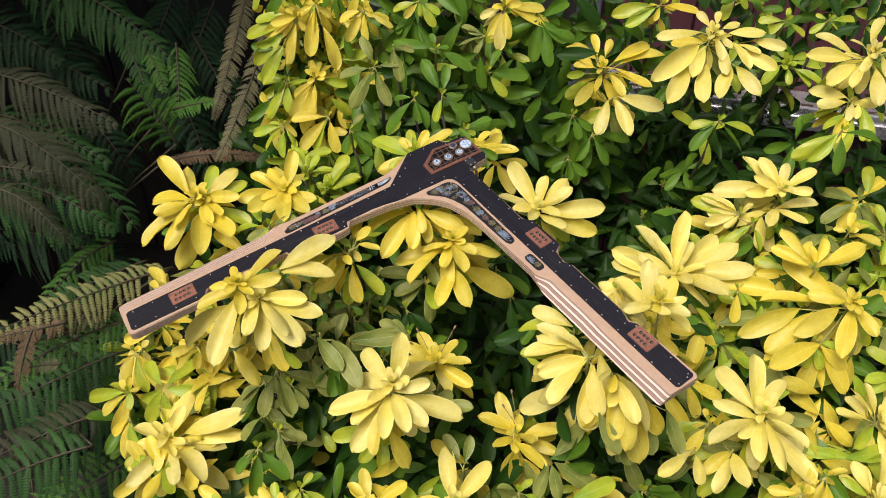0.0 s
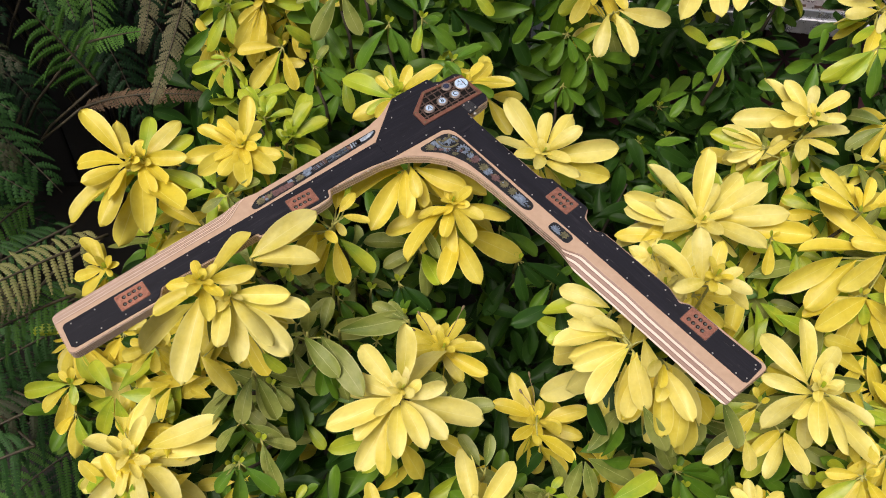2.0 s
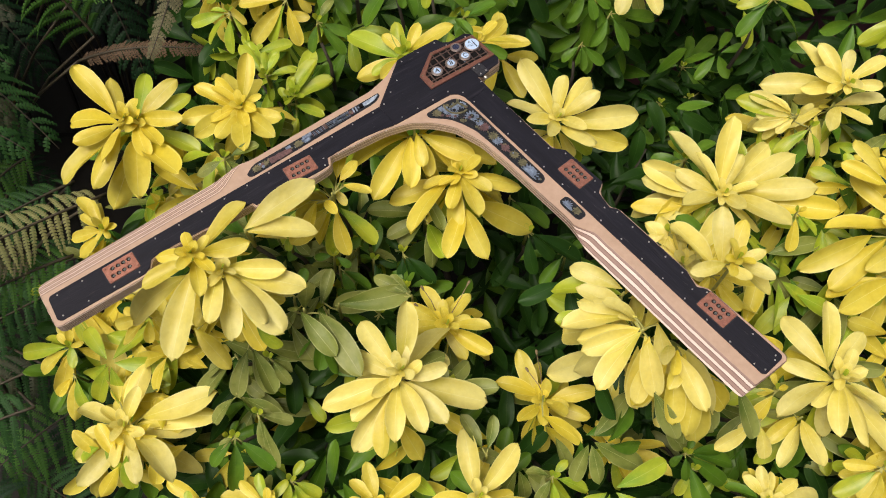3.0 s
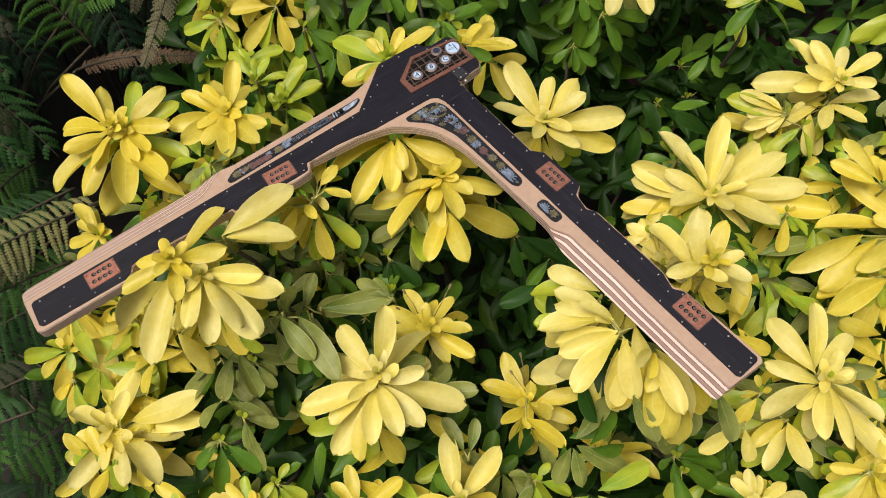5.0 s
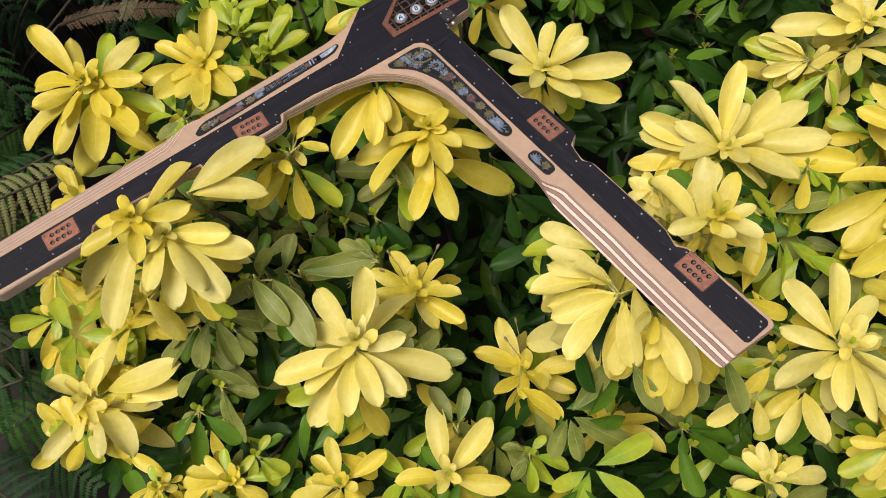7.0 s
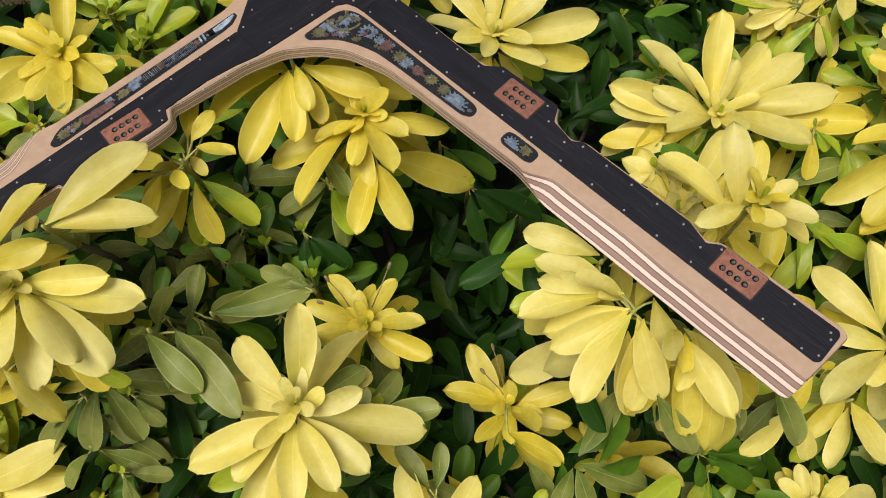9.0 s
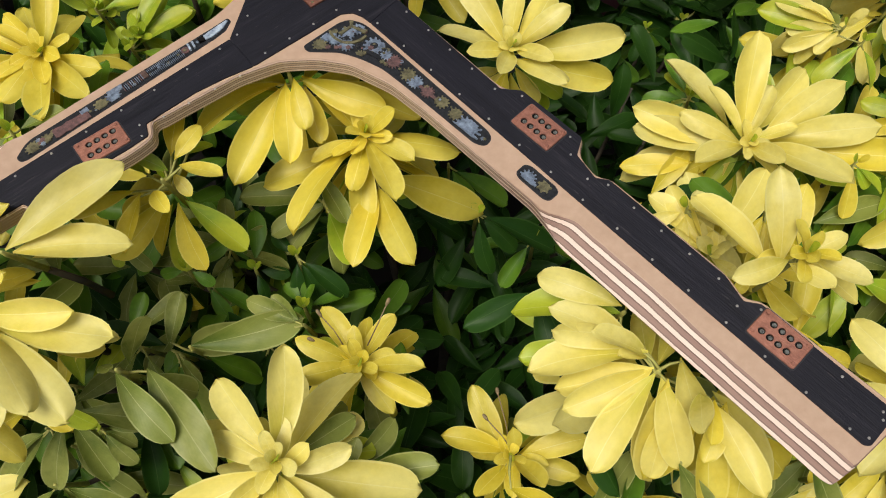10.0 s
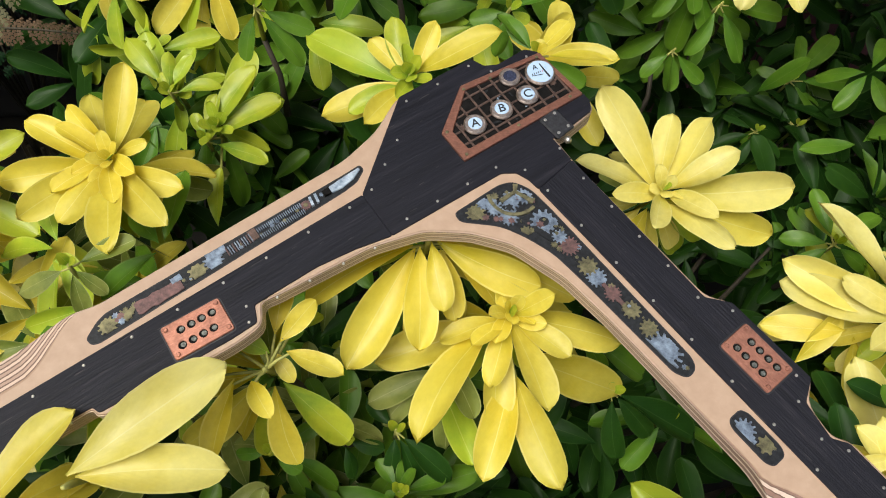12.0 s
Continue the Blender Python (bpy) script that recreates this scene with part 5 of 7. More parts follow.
rosette((0.780, 0.313, 1.054), (-0.14, -0.6, 0.79), [(152, 13, 79, 29, 15, 15, P), (-179, 16, 91, 36, 16, 6, P), (-144, 16, 83, 36, 16, -3, P), (-123, 16, 58, 33, 15, -2, P), (-97, 9, 81, 28, 16, 5, P), (63, -5, 60, 19, 12, 12, P), (156, 11, 30, 17, 11, -7, P), (-125, 3, 47, 2, 7, -1, P), (-90, 2, 44, 5, 12, 13, P), (30, -7, 49, 29, 15, 12, P), (-14, -5, 58, 24, 16, 8, P)])
rosette((0.739, 0.261, 0.985), (-0.14, -0.58, 0.8), [(168, 6, 69, 7, 9, -5, P), (-176, 7, 56, 7, 9, 2, P), (-113, 1, 39, 4, 9, 4, P), (-106, 3, 31, 3, 12, 14, P), (-15, -9, 25, 16, 13, 6, P), (-88, 3, 73, 9, 15, 18, L), (-142, 14, 58, 25, 14, 11, L), (-121, 12, 69, 29, 16, 7, Y), (-119, 11, 90, 29, 18, 17, L), (-106, 20, 47, 31, 25, 31, L)], bud=False)
rosette((-0.123, -0.126, 0.930), (-0.01, -0.45, 0.89), [(-24, 17, 38, 7, 2, 14, Y), (50, 2, 32, 17, 6, 4, Y), (81, -4, 40, 21, 11, -1, Y), (153, 27, 26, 4, 3, -11, L), (-58, 29, 29, 1, 7, -10, Y), (-103, 8, 48, 9, 13, -17, Y), (-161, 11, 50, 23, 18, -7, Y), (143, 3, 26, 18, 15, 1, L), (-56, -7, 22, -8, 23, 8, Y), (25, -21, 23, 21, 20, 17, L)], bud=False)
rosette((0.120, -0.267, 0.703), (-0.09, -0.36, 0.93), [(108, 12, 68, 3, 13, 3, Y), (161, 16, 61, 2, 8, -5, Y), (168, 15, 40, -4, 14, -1, Y), (83, 45, 32, 1, 4, -3, Y), (-143, 38, 48, 6, 2, 3, Y), (-96, 29, 37, 2, 6, 2, Y), (-55, 53, 54, 4, 5, 3, Y), (-20, 23, 32, 5, 11, 1, Y), (7, 7, 62, 9, 8, -1, Y), (-22, 4, 55, 10, 27, 2, Y), (-35, -18, 61, 9, -39, -24, Y), (-61, 35, 61, 27, 21, -12, Y)])
rosette((0.220, -0.296, 0.623), (-0.11, -0.32, 0.94), [(117, 5, 39, 3, 4, 0, Y), (70, 2, 30, 6, 2, 0, L), (18, 46, 25, 7, 2, -1, Y), (-10, 41, 71, 5, 17, 4, Y), (-34, 19, 73, 8, 12, 3, Y), (-65, 19, 26, 6, 14, 3, Y), (-175, 4, 29, 5, 10, 2, L), (-136, -4, 45, 4, 22, 0, Y)])
rosette((0.029, -0.396, 0.723), (0.0, -0.32, 0.94), [(97, 3, 76, 3, 14, 2, P), (49, 2, 73, 3, 16, 0, P), (-10, 4, 64, 3, 14, -2, Y), (-177, 5, 52, 4, 15, 2, Y)])
# smaller and half-hidden shoots between them
shoot_tip((-0.201, 0.146, 0.848), (0.01, -0.54, 0.84), [(30, 0, 64, 10, L), (79, 3, 35, 7, L), (-17, -11, 46, 9, L), (58, 4, 68, 10, L), (115, -1, 23, 4, L)])
shoot_tip((-0.230, 0.176, 0.875), (0.02, -0.55, 0.83), [(128, -5, 53, 10, L), (117, -3, 17, 3, L), (62, 3, 32, 6, L), (8, -4, 37, 7, L), (94, 1, 30, 6, L)])
shoot_tip((-0.486, 0.065, 0.684), (0.07, -0.46, 0.88), [(130, -4, 59, 10, Y), (116, 1, 44, 8, Y), (-173, -25, 52, 10, Y), (-144, -31, 55, 10, Y), (-119, -4, 20, 0, Y), (-62, 4, 17, 0, Y)])
shoot_tip((-0.391, 0.085, 0.720), (0.05, -0.48, 0.88), [(-171, -24, 26, 5, P), (58, 8, 35, 7, P), (31, 4, 58, 10, P), (178, -21, 82, 24, O), (37, 5, 82, 46, O), (21, 2, 42, 8, P)])
shoot_tip((-0.223, -0.202, 0.788), (0.03, -0.41, 0.91), [(-78, -33, 80, 10, O), (-78, -33, 33, 6, O)])
shoot_tip((-0.248, -0.223, 0.762), (0.03, -0.40, 0.92), [(-139, -34, 72, 10, O), (-151, -31, 40, 8, O), (-67, -32, 35, 7, O)])
shoot_tip((-0.166, -0.188, 0.812), (0.01, -0.43, 0.90), [(-64, -30, 63, 10, O), (-135, -32, 35, 7, O)])
shoot_tip((-0.140, -0.194, 0.810), (-0.00, -0.42, 0.91), [(-72, -32, 82, 10, O), (-61, -29, 30, 6, O)])
shoot_tip((-0.208, -0.228, 0.762), (0.02, -0.39, 0.92), [(0, -6, 33, 6, O), (-32, -21, 28, 5, O), (-97, -36, 29, 6, O), (-51, -28, 36, 7, O)])
shoot_tip((-0.249, -0.255, 0.727), (0.03, -0.37, 0.93), [(-30, -20, 56, 10, O), (-137, -35, 45, 8, O), (-43, -26, 29, 5, O)])
shoot_tip((-0.347, -0.187, 0.799), (0.07, -0.42, 0.91), [(-171, -26, 41, 8, Y), (-141, -34, 45, 9, Y), (133, -3, 28, 5, Y), (91, 10, 30, 6, Y), (-46, -23, 27, 5, Y), (-94, -35, 30, 6, Y), (-15, -11, 15, 3, Y), (24, 34, 13, 0, Y)])
shoot_tip((-0.544, -0.002, 0.603), (0.08, -0.42, 0.90), [(154, -12, 26, 5, Y), (-110, -36, 59, 10, Y), (-83, -34, 62, 10, Y), (-52, -25, 53, 10, Y), (-43, -22, 82, 15, Y), (-69, -31, 69, 10, L), (-44, -22, 59, 10, Y)])
shoot_tip((-0.557, -0.039, 0.538), (0.08, -0.39, 0.92), [(-179, -24, 81, 10, L), (159, -14, 39, 7, L), (-147, -34, 64, 10, Y), (-114, -38, 54, 10, Y), (-78, -4, 37, 0, L), (-22, -14, 46, 9, Y), (38, 9, 37, 7, L), (-111, -38, 82, 10, Y)])
shoot_tip((-0.555, -0.070, 0.505), (0.08, -0.37, 0.92), [(-96, -38, 71, 10, Y), (-138, -36, 42, 8, Y), (-70, -34, 53, 10, L)])
shoot_tip((-0.222, -0.282, 0.726), (0.12, -0.35, 0.93), [(-12, -12, 37, 7, O), (10, -3, 13, 2, O), (-67, -30, 65, 10, O), (-77, -32, 36, 7, O)])
shoot_tip((-0.249, -0.301, 0.709), (0.13, -0.33, 0.94), [(-91, -35, 61, 10, G), (-37, -22, 53, 10, G), (-149, -30, 21, 4, O), (-132, -33, 41, 8, G)])
shoot_tip((-0.229, -0.219, 0.782), (0.12, -0.39, 0.91), [(-11, -10, 77, 10, O), (-62, -26, 61, 10, O), (-104, -32, 62, 10, O), (33, 3, 50, 10, O)])
shoot_tip((-0.150, -0.214, 0.787), (0.09, -0.40, 0.91), [(-60, -26, 48, 9, G), (76, 6, 27, 5, G), (-136, -29, 37, 7, G)])
shoot_tip((-0.215, -0.363, 0.652), (0.11, -0.29, 0.95), [(165, -12, 50, 9, Y), (107, 10, 34, 6, L), (-164, -26, 59, 10, Y), (177, -18, 53, 10, Y), (51, 10, 32, 6, L), (12, -2, 55, 10, L), (-26, -20, 39, 7, Y), (-51, -29, 26, 5, Y), (138, 0, 38, 7, Y), (88, 41, 25, 0, Y), (-19, 15, 15, 0, Y), (-164, 7, 17, 0, Y), (50, 39, 18, 0, Y), (-146, -32, 32, 6, Y)])
shoot_tip((-0.299, -0.365, 0.650), (0.14, -0.28, 0.95), [(-141, -34, 24, 5, Y), (114, 7, 23, 4, L), (56, 12, 17, 3, Y), (1, -6, 18, 3, Y), (-75, -35, 16, 3, Y), (164, 20, 13, 0, Y), (-111, -38, 35, 7, Y), (-61, -32, 26, 5, L)])
shoot_tip((-0.133, -0.050, 0.791), (-0.01, -0.47, 0.88), [(134, -3, 25, 5, O), (85, 7, 15, 3, O), (17, -2, 20, 4, O), (-63, -27, 23, 4, G), (-147, -28, 23, 4, G)])
shoot_tip((-0.086, -0.044, 0.804), (-0.02, -0.47, 0.88), [(-113, -31, 33, 6, G), (-69, -29, 57, 10, G), (-159, -24, 29, 5, L)])
shoot_tip((0.117, -0.080, 0.810), (-0.09, -0.46, 0.88), [(-173, -17, 24, 5, D), (-47, -26, 45, 9, D), (-29, -21, 75, 10, D), (-82, -31, 52, 10, D)])
shoot_tip((0.096, -0.042, 0.834), (-0.08, -0.48, 0.87), [(-57, -27, 34, 6, G), (-36, -22, 58, 10, G), (-121, -29, 21, 4, D)])
shoot_tip((-0.037, -0.193, 0.826), (-0.04, -0.43, 0.90), [(-179, -17, 82, 19, O),])
shoot_tip((-0.037, -0.193, 0.826), (-0.04, -0.43, 0.90), [(133, 0, 30, 6, O), (150, -5, 44, 8, O)])
shoot_tip((0.041, -0.353, 0.734), (-0.07, -0.33, 0.94), [(76, 14, 39, 7, O), (120, 10, 45, 9, O)])
shoot_tip((-0.081, -0.398, 0.714), (0.07, -0.29, 0.96), [(138, 1, 37, 7, Y), (107, 10, 43, 8, Y), (-168, -22, 52, 10, Y), (-31, -24, 25, 5, Y), (34, 4, 48, 9, Y), (166, 22, 21, 0, Y), (-52, -31, 26, 5, Y), (-108, -37, 26, 5, Y), (43, 36, 13, 0, Y)])
shoot_tip((0.379, -0.392, 0.658), (-0.12, -0.27, 0.96), [(126, 11, 34, 6, P), (93, 13, 36, 7, P), (29, -5, 41, 8, P), (7, -16, 61, 10, P), (-36, -33, 26, 5, P), (-175, -11, 33, 6, P), (74, 11, 30, 6, P), (156, 3, 44, 8, G)])
shoot_tip((0.117, -0.370, 0.708), (-0.02, -0.30, 0.95), [(-126, -32, 32, 6, O), (-20, -23, 42, 8, L), (42, 3, 22, 4, L), (166, -7, 26, 5, O), (-86, -36, 40, 8, L)])
shoot_tip((0.321, -0.321, 0.606), (-0.09, -0.30, 0.95), [(-91, -36, 51, 10, L), (-24, -27, 56, 10, L), (-125, -31, 36, 7, L), (58, 6, 26, 5, L)])
shoot_tip((0.480, -0.397, 0.747), (-0.17, -0.28, 0.94), [(-134, -26, 39, 7, Y), (169, -1, 36, 7, Y), (-54, -37, 40, 8, Y), (-114, -33, 44, 8, Y), (55, 3, 34, 7, Y), (-158, -16, 53, 10, L)])
shoot_tip((-0.279, -0.253, 0.619), (0.12, -0.33, 0.94), [(-31, -20, 44, 8, G), (-98, -35, 61, 10, G), (59, 10, 21, 4, G), (-147, -30, 43, 8, G), (17, 0, 42, 8, G)])
shoot_tip((0.512, 0.071, 0.865), (-0.18, -0.50, 0.85), [(-147, -20, 30, 6, P), (170, -7, 46, 9, P), (-173, -12, 51, 10, P), (147, -1, 63, 10, P), (141, 0, 43, 8, P)])
shoot_tip((0.530, 0.058, 0.855), (-0.18, -0.49, 0.85), [(-78, -30, 43, 8, L), (-147, -20, 28, 5, L), (-148, -20, 50, 10, L), (151, -1, 82, 27, L)])
shoot_tip((0.475, -0.072, 0.820), (-0.18, -0.44, 0.88), [(-102, -32, 46, 9, Y), (-46, -29, 37, 7, L), (-61, -32, 25, 5, L), (-154, -19, 19, 4, L)])
shoot_tip((0.574, -0.089, 0.875), (-0.22, -0.44, 0.87), [(119, 7, 69, 10, Y), (63, 3, 45, 9, Y), (25, -9, 82, 12, Y), (145, 3, 61, 10, Y), (90, 8, 31, 6, Y)])
shoot_tip((0.571, -0.163, 0.795), (-0.21, -0.40, 0.89), [(-167, -15, 70, 10, Y), (-120, -31, 38, 7, L), (-85, -35, 38, 7, L), (-41, -31, 55, 10, Y), (-10, -22, 36, 7, L)])
shoot_tip((0.700, 0.064, 0.833), (-0.20, -0.47, 0.86), [(68, 3, 34, 6, Y), (155, -2, 15, 3, Y), (-17, -22, 52, 10, Y), (22, -10, 34, 7, Y)])
shoot_tip((0.369, -0.321, 0.794), (-0.18, -0.35, 0.92), [(-135, -30, 47, 9, Y), (-173, -14, 49, 9, L), (98, 13, 17, 3, Y), (-176, -13, 23, 4, Y)])
shoot_tip((0.350, -0.343, 0.767), (-0.18, -0.33, 0.93), [(-153, -24, 52, 10, P), (-83, -39, 43, 8, P), (-166, -19, 22, 4, P)])
shoot_tip((0.308, -0.311, 0.631), (-0.14, -0.32, 0.94), [(2, -13, 41, 8, G), (-14, -22, 60, 10, G), (-36, -31, 64, 10, G), (53, 9, 18, 3, G), (-145, -30, 23, 4, G), (-90, -40, 35, 7, G)])
shoot_tip((0.280, -0.261, 0.681), (-0.13, -0.35, 0.93), [(-68, -37, 71, 10, O), (-107, -37, 28, 5, O)])
shoot_tip((0.516, -0.377, 0.756), (-0.22, -0.30, 0.93), [(-159, -21, 46, 9, Y), (-141, -29, 82, 15, Y), (-93, -40, 51, 10, Y), (145, 7, 23, 4, Y), (-128, -34, 38, 7, Y)])
shoot_tip((-0.229, 0.338, 0.980), (0.05, -0.63, 0.78), [(107, 1, 33, 6, Y), (76, 2, 30, 6, Y), (18, 24, 24, 0, Y), (41, -1, 37, 7, Y), (-144, -23, 46, 9, Y), (-123, -26, 48, 9, Y), (-98, -27, 50, 10, Y), (-125, -26, 79, 10, Y), (-104, -27, 82, 15, Y), (-167, -18, 56, 10, L), (-3, -11, 53, 10, L), (-139, 6, 19, 0, Y), (103, 31, 12, 0, Y)])
shoot_tip((-0.204, 0.296, 0.924), (0.05, -0.61, 0.79), [(-134, -26, 76, 10, Y), (-74, -27, 61, 10, Y), (-114, -28, 60, 10, L), (-179, -15, 65, 10, Y)])
shoot_tip((-0.288, 0.286, 0.910), (0.06, -0.60, 0.80), [(-169, -19, 54, 10, L), (-129, -27, 50, 9, L), (-90, -29, 52, 10, L), (-55, -25, 43, 8, L), (170, -13, 25, 5, L)])
shoot_tip((-0.282, 0.335, 0.975), (0.06, -0.62, 0.78), [(-179, -16, 41, 8, L), (-133, -25, 24, 5, L), (-122, -26, 71, 10, L), (-88, -27, 50, 9, L)])
shoot_tip((-0.256, 0.361, 1.088), (0.06, -0.66, 0.75), [(-141, -23, 47, 9, Y), (-157, -20, 62, 10, Y), (-137, -23, 82, 37, L), (-120, -24, 82, 56, L), (-103, -25, 77, 10, Y), (-165, -19, 82, 22, L), (180, -15, 71, 10, L), (-55, -21, 23, 4, Y), (-154, 9, 51, 0, Y)])
shoot_tip((-0.223, 0.376, 1.108), (0.05, -0.67, 0.74), [(-96, -25, 45, 9, Y), (-34, -17, 30, 6, Y), (-97, -24, 82, 13, Y), (-70, -23, 82, 42, Y), (-141, -22, 73, 10, Y), (-151, -21, 36, 7, Y), (-40, -19, 16, 3, Y)])
shoot_tip((-0.130, 0.316, 1.121), (0.03, -0.67, 0.75), [(-121, -24, 54, 10, Y), (-82, -24, 46, 9, Y), (-26, -16, 50, 10, Y), (-157, -19, 41, 8, Y), (-120, -24, 26, 5, Y)])
shoot_tip((-0.106, 0.212, 1.061), (0.03, -0.64, 0.77), [(-167, -17, 56, 10, O), (-123, -25, 73, 10, O), (-65, -25, 61, 10, O), (113, 0, 51, 10, O), (-5, -12, 10, 2, O), (14, -8, 43, 8, O)])
shoot_tip((-0.075, 0.233, 1.088), (0.02, -0.65, 0.76), [(-75, -25, 51, 10, O), (-98, -26, 30, 6, O), (-7, -13, 31, 6, O)])
shoot_tip((0.008, 0.209, 1.012), (0.00, -0.62, 0.78), [(118, 1, 66, 10, G), (-38, -22, 57, 10, G), (-105, -27, 41, 8, L), (6, -11, 22, 4, G), (83, 3, 46, 9, G)])
shoot_tip((-0.040, 0.206, 1.008), (0.01, -0.62, 0.78), [(-129, -25, 71, 10, G), (-178, -14, 32, 6, G), (-64, -26, 50, 9, G), (-79, -27, 35, 7, G)])
shoot_tip((-0.004, 0.256, 1.074), (0.01, -0.65, 0.76), [(-23, -18, 64, 10, G), (17, -8, 20, 4, G), (165, -9, 68, 10, G), (108, 0, 26, 5, G)])
shoot_tip((0.089, 0.319, 1.005), (-0.01, -0.63, 0.77), [(-46, -23, 49, 9, L), (1, -13, 71, 10, G), (-110, -26, 28, 5, G), (62, 0, 43, 8, G)])
shoot_tip((0.121, 0.391, 1.101), (-0.02, -0.67, 0.74), [(-122, -22, 52, 10, Y), (-81, -24, 50, 10, Y), (-98, -24, 71, 10, P), (-17, -17, 81, 10, Y), (-160, -16, 43, 8, P), (3, -13, 67, 10, Y), (-161, 14, 27, 0, Y)])
shoot_tip((0.085, 0.358, 1.058), (-0.01, -0.65, 0.76), [(-165, -16, 46, 9, O), (-123, -23, 32, 6, O), (155, -7, 43, 8, O), (158, -7, 29, 6, O)])
shoot_tip((-0.033, 0.325, 1.133), (0.01, -0.67, 0.74), [(-137, -21, 34, 6, Y), (-27, -17, 35, 7, L), (-55, -22, 44, 8, L), (-84, -24, 23, 4, L), (-164, -16, 43, 8, L)])
shoot_tip((-0.149, 0.171, 0.964), (0.04, -0.60, 0.80), [(-104, -29, 36, 7, G), (54, 2, 31, 6, O), (-46, -23, 49, 9, G), (-16, -15, 41, 8, G)])
shoot_tip((0.048, 0.172, 0.966), (-0.01, -0.60, 0.80), [(-105, -28, 32, 6, G), (-20, -19, 17, 3, L), (26, -6, 43, 8, G), (-169, -16, 28, 5, G)])
shoot_tip((0.260, 0.342, 0.908), (-0.04, -0.61, 0.79), [(-179, -11, 50, 9, G), (-123, -25, 51, 10, G), (-72, -28, 43, 8, G), (-33, -23, 42, 8, G)])
shoot_tip((0.297, 0.320, 0.878), (-0.05, -0.60, 0.80), [(-123, -25, 51, 10, G), (-58, -28, 60, 10, G), (-4, -16, 68, 10, G)])
shoot_tip((0.251, 0.292, 0.841), (-0.04, -0.58, 0.81), [(-142, -22, 35, 7, G), (-84, -30, 37, 7, G), (-36, -25, 44, 8, G)])
shoot_tip((0.487, 0.199, 0.972), (-0.10, -0.59, 0.80), [(-173, -10, 44, 8, L), (-137, -21, 60, 10, G), (-164, -13, 31, 6, G), (-48, -28, 62, 10, G), (-15, -22, 63, 10, L), (45, -4, 15, 3, G)])
shoot_tip((0.685, 0.163, 0.974), (-0.14, -0.57, 0.81), [(-156, -15, 82, 10, L), (-142, -19, 64, 10, L), (-135, -22, 38, 7, L), (-94, -30, 67, 10, G), (-12, -23, 72, 10, G)])
shoot_tip((0.667, 0.448, 1.057), (-0.10, -0.64, 0.76), [(-34, -24, 41, 8, L), (-148, -16, 33, 6, L), (174, -7, 44, 8, L), (73, -1, 24, 5, L)])
shoot_tip((0.748, 0.449, 1.058), (-0.11, -0.64, 0.76), [(-150, -16, 34, 7, L), (6, -16, 48, 9, L), (-36, -25, 24, 4, L), (146, -1, 23, 4, L)])
shoot_tip((0.412, 0.418, 1.097), (-0.07, -0.66, 0.75), [(-173, -11, 82, 10, L), (-153, -15, 64, 10, L), (-112, -23, 26, 5, Y), (-17, -20, 19, 4, Y), (-5, -17, 70, 10, Y), (-175, -11, 25, 5, Y)])
shoot_tip((0.061, 0.115, 0.967), (-0.11, -0.52, 0.85), [(-1, -13, 53, 10, Y), (47, -7, 33, 6, Y), (-67, -20, 34, 6, G), (-60, -19, 38, 7, G), (123, -6, 31, 6, G), (128, -6, 38, 7, G), (-28, -16, 38, 7, G), (66, 24, 11, 0, Y)])
shoot_tip((-0.158, -0.018, 0.823), (0.06, -0.36, 0.93), [(18, 1, 48, 9, G), (-49, -21, 28, 5, G), (-109, -31, 40, 8, L), (-130, -31, 70, 10, L)])
shoot_tip((-0.260, 0.247, 0.862), (0.10, -0.52, 0.85), [(9, -1, 48, 9, L), (45, 0, 20, 4, L), (103, -7, 34, 7, L), (-47, -12, 27, 5, L), (18, 0, 55, 10, L)])
shoot_tip((-0.258, -0.030, 0.903), (0.15, -0.38, 0.91), [(25, 6, 38, 7, O), (-71, -24, 30, 6, O), (-157, -31, 36, 7, O), (-35, -12, 25, 5, O)])
shoot_tip((-0.102, -0.089, 0.805), (0.02, -0.30, 0.95), [(25, 2, 30, 6, O), (154, -9, 35, 7, O), (-110, -34, 51, 10, O), (-22, -15, 46, 9, O), (-173, -22, 53, 10, O)])
shoot_tip((-0.045, -0.103, 0.801), (-0.03, -0.29, 0.96), [(129, 2, 27, 5, D), (-67, -31, 40, 8, D), (-99, -34, 30, 6, D), (-40, -24, 49, 9, D)])
shoot_tip((0.170, -0.085, 0.771), (-0.17, -0.28, 0.94), [(179, -10, 52, 10, G), (-29, -26, 49, 9, G), (29, -5, 29, 5, G), (-137, -26, 47, 9, G)])
shoot_tip((0.486, 0.425, 0.698), (-0.20, -0.48, 0.85), [(43, -9, 82, 13, G), (-47, -23, 80, 10, G), (154, -4, 38, 7, G), (-1, -17, 82, 19, G), (71, -5, 57, 10, G)])
shoot_tip((0.382, 0.093, 0.769), (-0.24, -0.37, 0.89), [(168, -3, 43, 8, G), (-36, -28, 40, 8, G), (103, 5, 49, 9, G), (30, -11, 49, 9, G), (-152, -14, 41, 8, G)])
shoot_tip((-0.184, -0.198, 0.799), (0.12, -0.32, 0.94), [(-55, -25, 64, 10, O),])
shoot_tip((-0.135, -0.196, 0.807), (0.09, -0.32, 0.94), [(-79, -31, 56, 10, G), (-100, -34, 65, 10, G), (-120, -35, 34, 7, G)])
shoot_tip((-0.175, -0.180, 0.815), (0.12, -0.34, 0.93), [(33, 8, 47, 9, O), (70, 10, 32, 6, G)])
